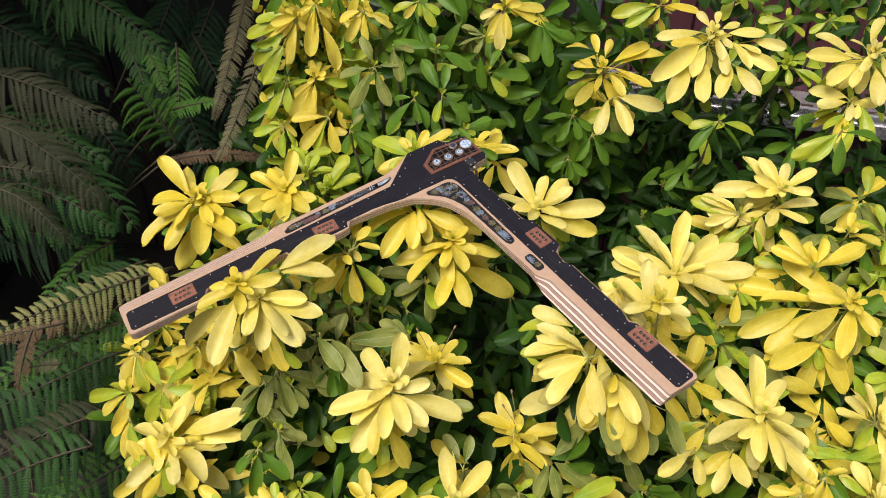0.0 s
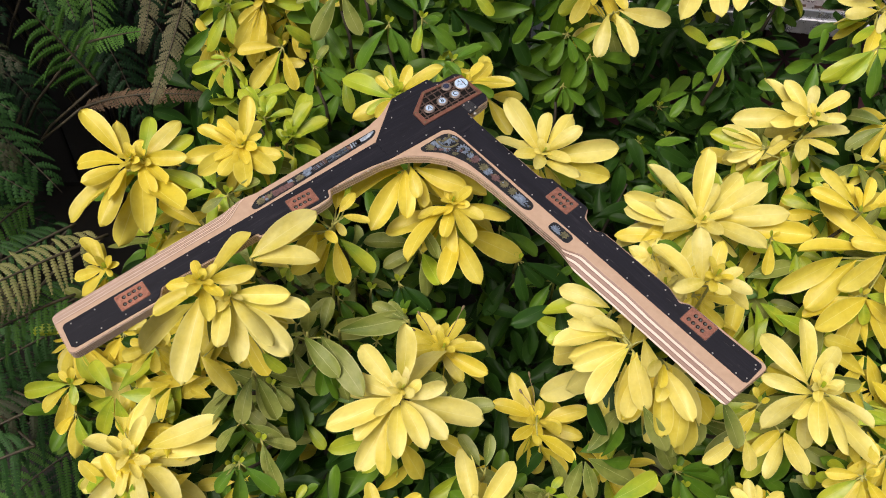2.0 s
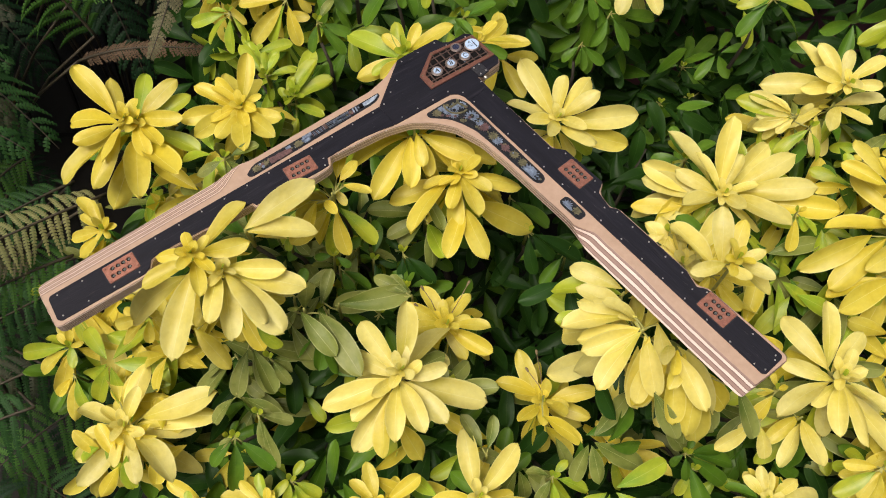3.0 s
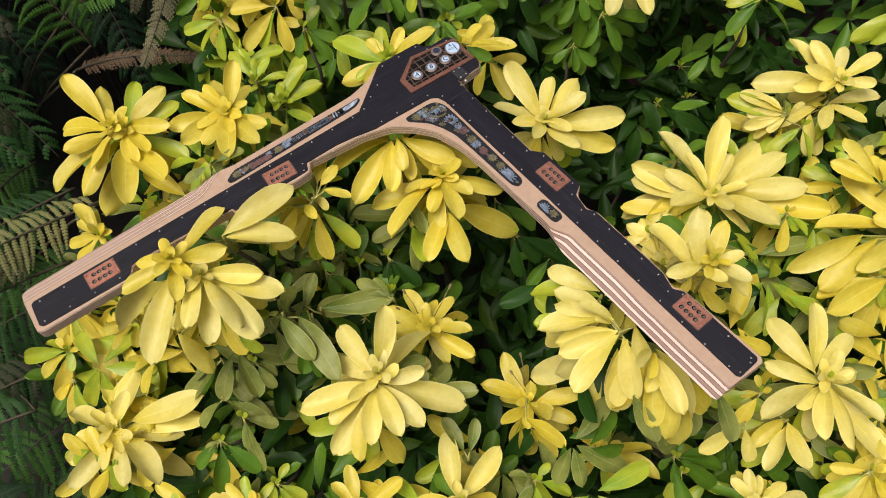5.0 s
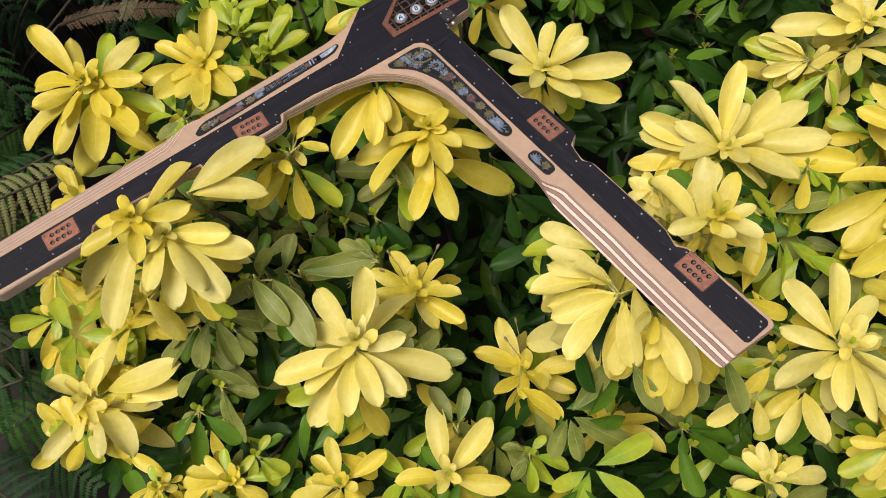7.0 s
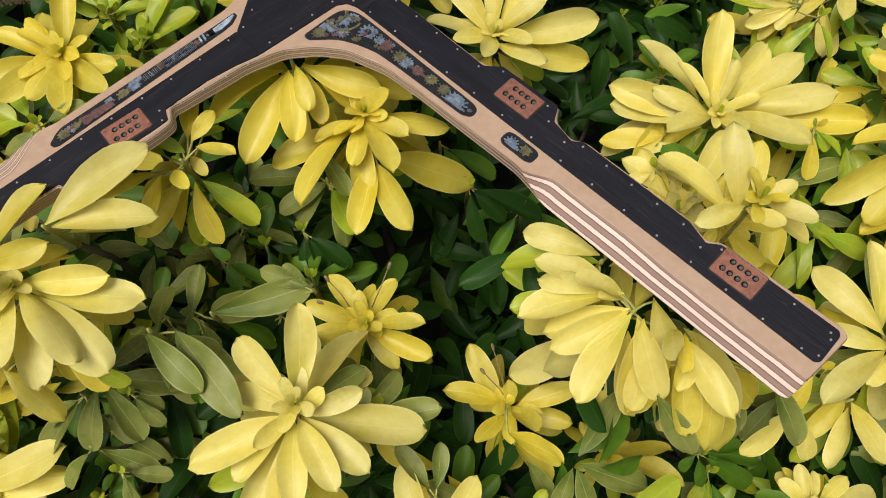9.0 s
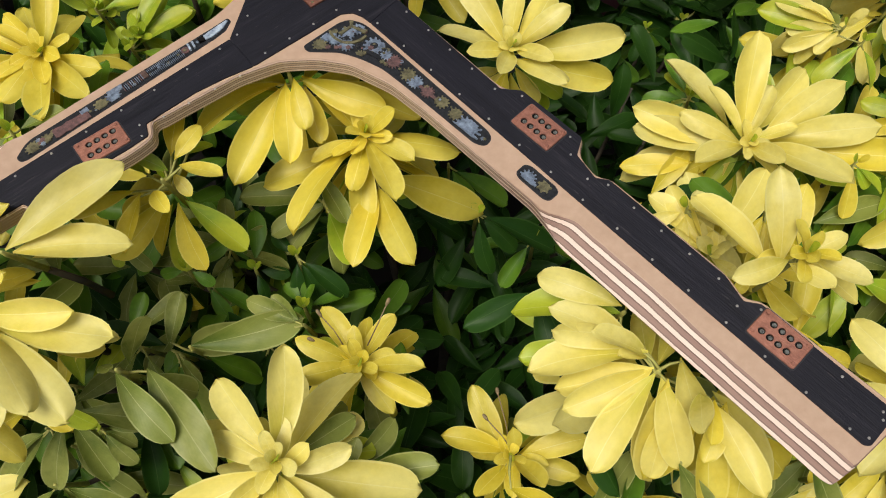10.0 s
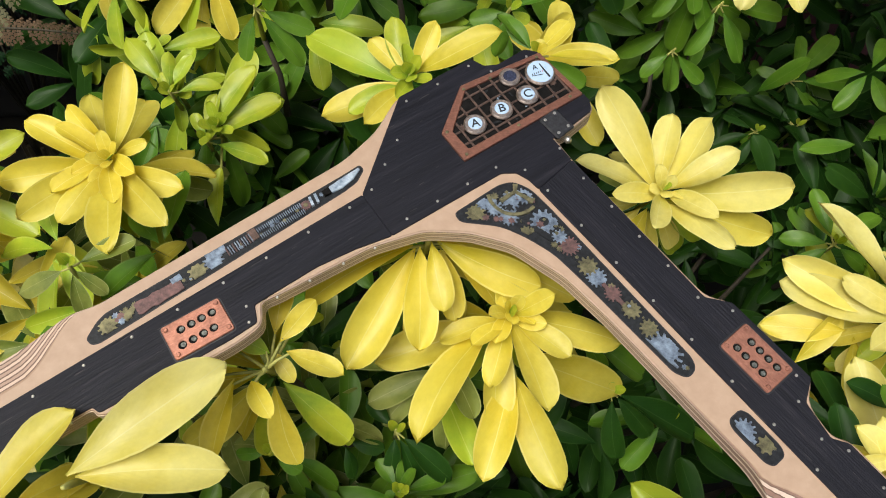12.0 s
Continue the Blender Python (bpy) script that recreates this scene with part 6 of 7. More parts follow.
shoot_tip((-0.128, -0.132, 0.834), (0.09, -0.38, 0.92), [(32, 5, 32, 6, G), (-178, -23, 21, 4, G), (-33, -15, 21, 4, G), (114, 0, 26, 5, O)])
shoot_tip((-0.082, -0.107, 0.793), (0.05, -0.38, 0.92), [(-11, -9, 26, 5, D), (153, -12, 18, 3, G), (-74, -28, 26, 5, D), (120, -1, 45, 9, G), (88, 6, 45, 9, G)])
shoot_tip((-0.077, -0.159, 0.750), (0.05, -0.33, 0.94), [(-152, -29, 44, 8, D), (-46, -23, 47, 9, D), (-107, -34, 44, 8, D), (144, -7, 49, 9, D), (-115, -34, 73, 10, D)])
shoot_tip((-0.500, 0.036, 0.636), (0.10, -0.47, 0.88), [(-160, -26, 75, 10, Y), (-132, -3, 19, 0, Y), (-66, -34, 38, 7, Y), (-6, -12, 34, 6, Y), (7, -6, 50, 9, Y), (-156, -28, 33, 6, Y), (61, 40, 15, 0, Y)])
shoot_tip((-0.535, 0.009, 0.601), (0.10, -0.46, 0.88), [(-124, -36, 73, 10, P), (-99, -38, 76, 10, P), (-55, -32, 25, 5, P), (-159, -27, 27, 5, P)])
shoot_tip((-0.472, 0.007, 0.599), (0.09, -0.46, 0.88), [(-131, -35, 62, 10, Y), (-73, -36, 76, 10, Y), (-107, -38, 48, 9, Y), (30, 4, 33, 6, Y)])
shoot_tip((-0.461, -0.046, 0.528), (0.09, -0.43, 0.90), [(124, 8, 62, 10, Y), (62, 13, 44, 8, Y), (34, 6, 54, 10, Y), (-63, -36, 29, 6, Y), (-133, -36, 42, 8, Y), (-14, -17, 38, 7, Y)])
shoot_tip((0.269, -0.208, 0.884), (-0.17, -0.39, 0.90), [(124, 2, 55, 10, P), (109, 3, 52, 10, P), (102, 3, 26, 5, P), (50, 27, 17, 0, P), (48, -4, 75, 10, P), (-38, -24, 21, 4, P), (129, 1, 20, 4, P), (36, -7, 36, 7, P), (90, 2, 44, 8, P)])
shoot_tip((0.300, -0.219, 0.878), (-0.19, -0.38, 0.91), [(-6, -19, 52, 10, Y), (-34, -25, 27, 5, Y), (-66, -28, 24, 5, Y), (-134, -21, 19, 4, Y), (-51, -27, 46, 9, Y)])
shoot_tip((-0.186, -0.341, 0.672), (0.10, -0.30, 0.95), [(-26, -19, 36, 7, L), (-106, -36, 26, 5, L), (56, 10, 22, 4, L), (-53, -29, 38, 7, L), (36, 5, 30, 6, G)])
shoot_tip((-0.126, -0.110, 0.785), (0.03, -0.27, 0.96), [(167, -15, 33, 6, O), (135, -2, 30, 6, O), (91, 10, 22, 4, O), (41, 7, 27, 5, O), (-59, -29, 33, 6, G), (-32, -19, 42, 8, G)])
shoot_tip((-0.182, -0.107, 0.851), (0.09, -0.30, 0.95), [(-159, -29, 15, 3, L), (159, -15, 11, 2, O), (71, 10, 16, 3, L), (34, 7, 32, 6, O), (-44, -21, 31, 6, O), (-90, -33, 20, 4, L)])
shoot_tip((-0.112, -0.074, 0.783), (0.02, -0.30, 0.95), [(108, 5, 44, 8, G), (88, 8, 43, 8, O), (36, 5, 39, 8, G), (126, 0, 37, 7, G)])
shoot_tip((-0.043, -0.138, 0.773), (-0.03, -0.25, 0.97), [(123, 5, 24, 5, G), (79, 11, 20, 4, G), (14, -3, 30, 6, G), (-164, -24, 10, 2, G), (47, 37, 23, 0, G)])
shoot_tip((0.495, 0.378, 0.661), (-0.20, -0.45, 0.87), [(85, -1, 80, 10, D), (28, -11, 82, 21, D), (32, -10, 82, 76, D), (140, -1, 60, 10, D), (152, -3, 82, 11, D), (-82, -24, 49, 9, D), (-41, -23, 67, 10, D)])
shoot_tip((0.442, 0.376, 0.653), (-0.19, -0.46, 0.87), [(-125, -20, 43, 8, D), (-47, -23, 42, 8, D), (146, -3, 40, 8, D), (-164, -12, 50, 10, D)])
shoot_tip((0.255, -0.179, 0.906), (-0.23, -0.31, 0.92), [(-20, -26, 38, 7, P), (-66, -34, 36, 7, P), (-56, -33, 59, 10, P), (-170, -10, 26, 5, P), (-115, -29, 27, 5, P)])
shoot_tip((0.314, -0.186, 0.906), (-0.27, -0.30, 0.92), [(-111, -30, 55, 10, Y), (-134, -23, 32, 6, Y), (-91, -33, 49, 9, Y)])
def crown(x, y):
    """Height of the leafy crown over the plan, from the shoot tips around."""
    num = den = 0.0
    for c, _ in CENTRES:
        w = 1.0 / (((c.x - x) ** 2 + (c.y - y) ** 2) ** 1.5 + 2e-4)
        num, den = num + w * c.z, den + w
    return num / den


# lesser golden shoots that fill the crown between the large rosettes
rng = random.Random(23)
made = 0
for k in range(900):
    x, y = rng.uniform(0.45, 0.92), rng.uniform(-0.46, 0.12)
    if made >= 14:
        break
    z = crown(x, y) - rng.uniform(0.03, 0.08)
    c = Vector((x, y, z))
    if min((c - q).length for q, _ in CENTRES) < 0.095:
        continue
    made += 1
    axis = Vector((0.25 * x + rng.uniform(-0.2, 0.2), -0.45 + rng.uniform(-0.15, 0.15), 0.8))
    tone = rng.choice((Y, Y, P, L))
    n = rng.randrange(7, 11)
    ring = [(round(360 * i / n + rng.uniform(-14, 14)), rng.randrange(-16, 14), rng.randrange(40, 58), 12, tone if rng.random() < 0.75 else L) for i in range(n)]
    heart = [(round(90 * i + rng.uniform(-20, 20)), rng.randrange(28, 55), rng.randrange(22, 32), 0, tone) for i in range(4)]
    shoot_tip(c, axis, ring + heart)


def foliage(name, leaves, material, label):
    """Many leaves in one mesh. Each: base, direction, upper side, length, roll."""
    pts, faces, uvs, off = [], [], [], 0
    rng = random.Random(len(leaves))
    for base, d, up, length, roll in leaves:
        p, f, uv = BLADES[rng.randrange(12)]
        m = np.array(leaf_pose(base - SHRUB_BASE, d, up, length, roll))
        pts.append(p @ m[:3, :3].T + m[:3, 3])
        faces += [tuple(i + off for i in q) for q in f]
        uvs.append(uv)
        off += len(p)
    me = bpy.data.meshes.new(name)
    me.from_pydata(np.concatenate(pts).tolist(), [], faces)
    uv_all = np.concatenate(uvs)
    layer = me.uv_layers.new(name="UVMap")
    idx = np.zeros(len(me.loops), dtype=np.int32)
    me.loops.foreach_get("vertex_index", idx)
    layer.data.foreach_set("uv", uv_all[idx].ravel())
    me.polygons.foreach_set("use_smooth", [True] * len(me.polygons))
    me.materials.append(material)
    ob = new(name, me)
    ob.parent = shrub
    tagged(ob, label, kind="stuff")
    return ob


# inner leaves: whorls of three to five on older wood, behind the shoot tips and down into the shade
rng = random.Random(11)
ROSETTE_AT, ROSETTE_AXIS = np.array([tuple(c) for c, _ in CENTRES]), np.array([tuple(a) for _, a in CENTRES])
inner = {G: [], D: [], O: [], L: [], Y: []}


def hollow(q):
    """Whether a place lies in the crown's dark gaps, whose shade is put into leaf colour."""
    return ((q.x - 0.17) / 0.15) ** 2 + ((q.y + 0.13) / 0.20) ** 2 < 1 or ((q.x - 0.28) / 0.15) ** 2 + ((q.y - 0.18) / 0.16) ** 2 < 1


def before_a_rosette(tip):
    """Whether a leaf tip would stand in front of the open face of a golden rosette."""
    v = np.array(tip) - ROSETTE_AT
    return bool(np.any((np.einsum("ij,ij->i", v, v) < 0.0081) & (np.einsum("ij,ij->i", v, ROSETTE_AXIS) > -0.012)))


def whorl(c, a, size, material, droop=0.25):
    # in the gaps leaves turn DARK: their shade is painted
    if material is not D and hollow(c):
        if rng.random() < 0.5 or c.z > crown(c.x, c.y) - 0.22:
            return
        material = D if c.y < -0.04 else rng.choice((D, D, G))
    ex = a.orthogonal().normalized()
    ey = a.cross(ex)
    n, t0 = rng.choice((3, 3, 5, 6)), rng.uniform(0, 6.3)
    for k in range(n):
        t = t0 + 2 * math.pi * k / n + rng.uniform(-0.3, 0.3)
        d = (ex * math.cos(t) + ey * math.sin(t)) + a * rng.uniform(-0.35, 0.35) + Vector((0, 0, -droop))
        if not clear_of_bar(c, d, size) or before_a_rosette(c + d.normalized() * size):
            continue
        inner[material].append((c + d.normalized() * 0.006, d, a, size * rng.uniform(0.75, 1.15), rng.uniform(-20, 20)))


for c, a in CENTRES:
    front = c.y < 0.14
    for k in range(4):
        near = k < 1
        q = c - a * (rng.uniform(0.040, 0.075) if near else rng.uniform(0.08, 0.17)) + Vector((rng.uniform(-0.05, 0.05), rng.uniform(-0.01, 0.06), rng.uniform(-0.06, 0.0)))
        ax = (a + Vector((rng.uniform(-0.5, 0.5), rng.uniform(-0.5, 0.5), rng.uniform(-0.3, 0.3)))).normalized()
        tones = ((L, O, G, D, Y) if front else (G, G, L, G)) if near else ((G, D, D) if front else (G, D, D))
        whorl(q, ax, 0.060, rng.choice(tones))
def sill_gap(q):
    """Whether a place lies in the gap of the shrub before the sill."""
    return abs(q.x - 0.475 * (q.y + 1.02)) < 0.085 and abs(q.z - 1.62 + 0.47 * (q.y + 1.02)) < 0.075


# the back of the shrub: a curtain of lime and green whorls before the walls
for k in range(170):
    x = rng.uniform(-0.33, 0.30) if k % 4 else rng.uniform(-0.34, -0.12)
    q = Vector((x, rng.uniform(0.28, 0.52), 0))
    q.z = 0.72 + 0.75 * (q.y - 0.22) + rng.uniform(0.0, 0.30)
    tone = rng.choice((L, L, Y, G, Y)) if x < -0.14 else rng.choice((G, O, G, G, D)) if x < 0.08 else rng.choice((G, G, D, D))
    whorl(q, Vector((rng.uniform(-0.5, 0.4), -0.8, rng.uniform(0.0, 0.5))).normalized(), 0.056 if x < -0.14 else 0.072, tone, 0.8)
for k in range(70):
    q = Vector((rng.uniform(0.30, 1.0), rng.uniform(0.42, 0.62), 0))
    q.z = 0.80 + 0.6 * (q.y - 0.4) + rng.uniform(0.0, 0.28)
    if sill_gap(q):
        continue
    whorl(q, Vector((rng.uniform(-0.4, 0.4), -0.8, rng.uniform(0.2, 0.8))).normalized(), 0.056, rng.choice((G, G, L, D, D)))
def beside_a_rosette(q):
    """Whether a place is close enough to a rosette to belong to its branch."""
    return min((c - q).length for c, _ in CENTRES) < 0.105


# golden and lime second growth between the rosettes of the sunny side
for k in range(150):
    q = Vector((rng.uniform(0.30, 0.95), rng.uniform(-0.45, 0.16), 0))
    q.z = crown(q.x, q.y) - rng.uniform(0.035, 0.095)
    whorl(q, Vector((rng.uniform(-0.5, 0.3), -0.6, rng.uniform(0.4, 0.9))).normalized(), rng.uniform(0.058, 0.072), rng.choice((Y, Y, L, O, L, G)), 0.5)
# the same at the ferns' side and along the front
for k in range(75):
    q = Vector((rng.uniform(-0.42, -0.24), rng.uniform(-0.32, 0.12), 0))
    q.z = crown(q.x, q.y) - rng.uniform(0.035, 0.090)
    if not beside_a_rosette(q):
        continue
    whorl(q, Vector((rng.uniform(-0.4, 0.4), -0.6, rng.uniform(0.4, 0.9))).normalized(), rng.uniform(0.054, 0.066), rng.choice((Y, Y, Y, L, O)), 0.5)
for k in range(70):
    q = Vector((rng.uniform(-0.35, 0.40), rng.uniform(-0.50, -0.30), 0))
    q.z = crown(q.x, q.y) - rng.uniform(0.05, 0.12)
    if not beside_a_rosette(q):
        continue
    whorl(q, Vector((rng.uniform(-0.4, 0.4), -0.6, rng.uniform(0.4, 0.9))).normalized(), rng.uniform(0.054, 0.068), rng.choice((Y, L, O, G, G)), 0.5)
# pale sheltered leaves under the left-hand arm
for k in range(16):
    q = Vector((rng.uniform(-0.30, -0.10), rng.uniform(-0.24, 0.02), 0))
    q.z = 0.78 + 0.25 * (q.y + 0.2) + rng.uniform(0, 0.06)
    whorl(q, Vector((rng.uniform(-0.5, 0.5), rng.uniform(-0.7, 0.1), 0.8)).normalized(), 0.056, rng.choice((O, G, L, G)))


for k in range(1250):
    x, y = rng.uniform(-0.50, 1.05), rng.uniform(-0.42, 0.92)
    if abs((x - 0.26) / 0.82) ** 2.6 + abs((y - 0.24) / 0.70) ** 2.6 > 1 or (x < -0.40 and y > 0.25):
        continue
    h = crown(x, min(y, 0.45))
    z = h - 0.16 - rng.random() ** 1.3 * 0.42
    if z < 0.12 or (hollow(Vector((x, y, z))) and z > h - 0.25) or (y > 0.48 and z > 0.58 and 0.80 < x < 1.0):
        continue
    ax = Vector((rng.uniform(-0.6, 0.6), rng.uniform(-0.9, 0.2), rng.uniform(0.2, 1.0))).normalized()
    # mostly DARK, so the depth of the crown is shaded by colour
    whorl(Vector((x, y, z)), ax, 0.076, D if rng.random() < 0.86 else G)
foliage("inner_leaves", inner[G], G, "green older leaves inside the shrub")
foliage("shade_leaves", inner[D], D, "dark green leaves deep inside the shrub, shade in their colour")
foliage("lime_leaves", inner[L], L, "lime green leaves below the shoot tips")
foliage("golden_leaves", inner[Y], Y, "shaded yellow leaves below the shoot tips")
foliage("pale_leaves", inner[O], O, "pale green leaves below the shoot tips")

# woody stems
for k in range(14):
    t = 2 * math.pi * k / 14 + rng.uniform(-0.1, 0.1)
    end = Vector((0.1 + 0.55 * math.cos(t) * rng.uniform(0.5, 1), 0.1 + 0.36 * math.sin(t) * rng.uniform(0.4, 1), 0))
    end.z = crown(end.x, min(end.y, 0.4)) - 0.24
    start = Vector((0.1 + 0.08 * math.cos(t), 0.1 + 0.08 * math.sin(t), -0.02))
    mid = start.lerp(end, 0.45) + Vector((rng.uniform(-0.04, 0.04), rng.uniform(-0.04, 0.04), 0.05))
    bm = bmesh.new()
    path_ = [start, start.lerp(mid, 0.5) + Vector((0, 0, 0.03)), mid, mid.lerp(end, 0.5) + Vector((0, 0, 0.02)), end]
    tube(bm, [p - SHRUB_BASE for p in path_], [0.011, 0.008, 0.006, 0.004, 0.002], 7)
    part("stem", bm, BARK, shrub, "", True)

# ---- ferns ----
def fern_material(name, light, dark):
    n = Nodes(name)
    a = n.noise(n.coords("Object"), 9.0, 4.0)
    b = n.noise(n.coords("Object"), 140.0, 3.0)
    geo = n.add("ShaderNodeNewGeometry")
    col = n.ramp(a, [(0.3, dark), (0.7, light)])
    col = n.mix(n.math("MULTIPLY", geo.outputs["Random Per Island"], 0.70), col, dark)
    col = n.mix(n.math("MULTIPLY", b, 0.3), col, light)
    n.surface(col, 0.6, spec=0.18)
    trans, mixer = n.add("ShaderNodeBsdfTranslucent"), n.add("ShaderNodeMixShader")
    n.link(col, trans.inputs["Color"])
    mixer.inputs[0].default_value = 0.2
    n.link(n.bsdf.outputs[0], mixer.inputs[1])
    n.link(trans.outputs[0], mixer.inputs[2])
    n.link(mixer.outputs[0], n.out.inputs["Surface"])
    return n.mat


FERN = fern_material("fern green", (0.070, 0.170, 0.022), (0.020, 0.066, 0.010))
# dark green for back and low fronds, deep shade included in the colour
FERN_SHADE = fern_material("fern dark green with shade", (0.016, 0.054, 0.017), (0.005, 0.020, 0.007))
FERN_MID = fern_material("fern deep green", (0.035, 0.102, 0.022), (0.010, 0.038, 0.008))
FERN_GREY = fern_material("fern weathered green", (0.050, 0.052, 0.026), (0.014, 0.021, 0.009))
FERN_PALE = fern_material("fern fading green", (0.290, 0.270, 0.115), (0.120, 0.140, 0.045))
FERN_TAN = fern_material("fern dull tan", (0.165, 0.150, 0.080), (0.060, 0.064, 0.030))
FERN_BROWN = fern_material("fern dry brown", (0.165, 0.100, 0.056), (0.065, 0.044, 0.025))
RACHIS = worn("fern stalk", (0.060, 0.046, 0.022), (0.022, 0.018, 0.010), 0.7, 0.0, 120)


def frond(crown_, points, width, material, hang=0.5, seed=0, lean=0.45, face=(0.2, -0.6, 0.7)):
    """A fern frond along three bend points: a stalk and paired toothed leaflets that lean to its tip and hang by some amount."""
    rr = random.Random(seed)
    p0, p1, p2 = [Vector(p) for p in points]
    base = crown_.matrix_world.translation
    curve = lambda t: p0 * (1 - t) ** 2 + p1 * 2 * t * (1 - t) + p2 * t * t
    bm = bmesh.new()
    line = [curve(k / 16) - base for k in range(17)]
    tube(bm, line, [0.0022 * (1 - k / 17) + 0.0005 for k in range(17)], 5)
    foot, top = Vector((0, 0, 0.08)), p0 - base
    tube(bm, [foot, foot.lerp(top, 0.35) + Vector((0, 0, 0.10)), foot.lerp(top, 0.75) + Vector((0, 0, 0.06)), top], [0.004, 0.0032, 0.0026, 0.0022], 5)
    stalk = part("frond", bm, RACHIS, crown_, "", True)
    pts, faces = [], []
    half = 0.0021 + 0.028 * min(width, 0.16)
    length = sum((a - b).length for a, b in zip(line, line[1:]))
    pairs = int(length / (half * (1.9 if width < 0.06 else 2.5)))
    for k in range(pairs):
        t = 0.04 + 0.96 * (k + 0.5) / pairs
        d = (curve(min(1, t + 0.01)) - curve(max(0, t - 0.01))).normalized()
        side = d.cross(Vector(face)).normalized()
        up = side.cross(d).normalized()
        reach = width * 0.5 * min(1.0, 0.62 + t) * (1 - t ** 2.6) ** 0.8 * rr.uniform(0.80, 1.08) + 0.005
        for s in (-1, 1):
            if rr.random() < 0.07:
                continue
            way = (side * s + d * (lean + rr.uniform(-0.12, 0.12)) + up * rr.uniform(-0.25, 0.12)).normalized()
            q = curve(t) - base
            m = max(4, int(reach / (0.0020 + half * 0.42)))
            droop = hang * rr.uniform(0.55, 1.35)
            curl = rr.uniform(0.0, 0.22)
            rib = [q + way * reach * f * (1 - 0.22 * droop * f) + Vector((0, 0, -0.62 * droop * reach * f * f)) + d * curl * reach * f * f for f in (i / m for i in range(m + 1))]
            first = len(pts)
            pts += rib
            across = way.cross(up).normalized()
            for i in range(m):
                f0 = i / m
                step = rib[i + 1] - rib[i]
                h = half * min(1.0, 0.75 + 1.2 * f0) * (1 - f0 ** 2.2) ** 0.75 * rr.uniform(0.85, 1.1)
                for e in (-1, 1):
                    o = len(pts)
                    pts += [rib[i] + step * 1.10 + across * e * h - up * h * 0.22, rib[i] + step * 0.52 + across * e * h * 0.96 - up * h * 0.20]
                    ring = (first + i, first + i + 1, o, o + 1)
                    faces.append(ring if e > 0 else ring[::-1])
    me = bpy.data.meshes.new("leaflets")
    me.from_pydata([tuple(v) for v in pts], [], faces)
    me.materials.append(material)
    ob = new("frond_blade", me)
    ob.parent = stalk
    tagged(ob, material.name + " finely cut leaflets", kind="stuff")
    return ob


def fern(x, y, label):
    f_ = new("fern")
    f_.matrix_world = Matrix.Translation((x, y, 0))
    bm = bmesh.new()
    for k in range(14):
        t = 2.4 * k
        d = Vector((math.cos(t), math.sin(t), 0))
        tube(bm, [d * 0.02, d * 0.05 + Vector((0, 0, 0.05)), d * 0.055 + Vector((0, 0, 0.11))], [0.012, 0.009, 0.004], 5)
    part("rootstock", bm, RACHIS, f_, "brown scaly rootstock")
    return tagged(f_, label, "fern", "ferns beside the shrub")


ferns = [fern(-0.75, 0.95, "large dark green fern with some dry brown fronds"), fern(-1.05, 0.62, "large green fern with fading arching fronds"), fern(-0.95, 0.22, "green fern with one pale frond and a dry tip")]
frond(ferns[0], ((-0.984, 0.901, 1.004), (-0.890, 0.715, 0.923), (-0.812, 0.637, 0.820)), 0.24, FERN_SHADE, 0.5, 0, 0.45)
frond(ferns[0], ((-0.814, 0.952, 0.989), (-0.859, 0.821, 0.897), (-0.982, 0.723, 0.850)), 0.22, FERN_SHADE, 0.7, 1, 0.45)
frond(ferns[0], ((-0.615, 0.902, 1.006), (-0.633, 0.732, 0.946), (-0.663, 0.600, 0.853)), 0.18, FERN_SHADE, 0.8, 2, 0.45)
frond(ferns[0], ((-0.317, 1.006, 0.976), (-0.381, 0.822, 0.899), (-0.410, 0.662, 0.769)), 0.2, FERN_SHADE, 0.8, 3, 0.45)
frond(ferns[0], ((-0.546, 0.854, 0.942), (-0.580, 0.662, 0.852), (-0.617, 0.553, 0.708)), 0.2, FERN_SHADE, 0.8, 4, 0.45)
frond(ferns[1], ((-0.665, 0.660, 0.933), (-0.546, 0.539, 0.855), (-0.499, 0.456, 0.663)), 0.18, FERN_SHADE, 0.7, 5, 0.45)
frond(ferns[1], ((-0.584, 0.757, 0.896), (-0.489, 0.631, 0.811), (-0.410, 0.546, 0.699)), 0.17, FERN_SHADE, 0.7, 6, 0.45)
frond(ferns[1], ((-1.020, 0.412, 0.687), (-0.801, 0.370, 0.714), (-0.679, 0.362, 0.621)), 0.2, FERN_SHADE, 0.9, 7, 0.45)
frond(ferns[1], ((-1.054, 0.445, 0.564), (-0.874, 0.396, 0.582), (-0.706, 0.389, 0.490)), 0.2, FERN_SHADE, 0.7, 8, 0.45)
frond(ferns[1], ((-1.072, 0.639, 0.988), (-0.921, 0.584, 0.998), (-0.790, 0.528, 0.924)), 0.17, FERN_SHADE, 0.8, 9, 0.45)
frond(ferns[1], ((-1.059, 0.639, 0.905), (-0.869, 0.598, 0.934), (-0.711, 0.538, 0.854)), 0.16, FERN_SHADE, 0.8, 10, 0.45)
frond(ferns[1], ((-0.846, 0.577, 0.823), (-0.736, 0.502, 0.806), (-0.672, 0.463, 0.671)), 0.17, FERN_SHADE, 0.8, 11, 0.45)
frond(ferns[0], ((-0.836, 0.642, 1.059), (-0.667, 0.557, 1.046), (-0.542, 0.484, 0.948)), 0.17, FERN_MID, 1.0, 12, 0.45)
frond(ferns[0], ((-0.905, 0.694, 1.061), (-0.807, 0.618, 1.043), (-0.736, 0.571, 0.981)), 0.17, FERN_MID, 0.9, 13, 0.45)
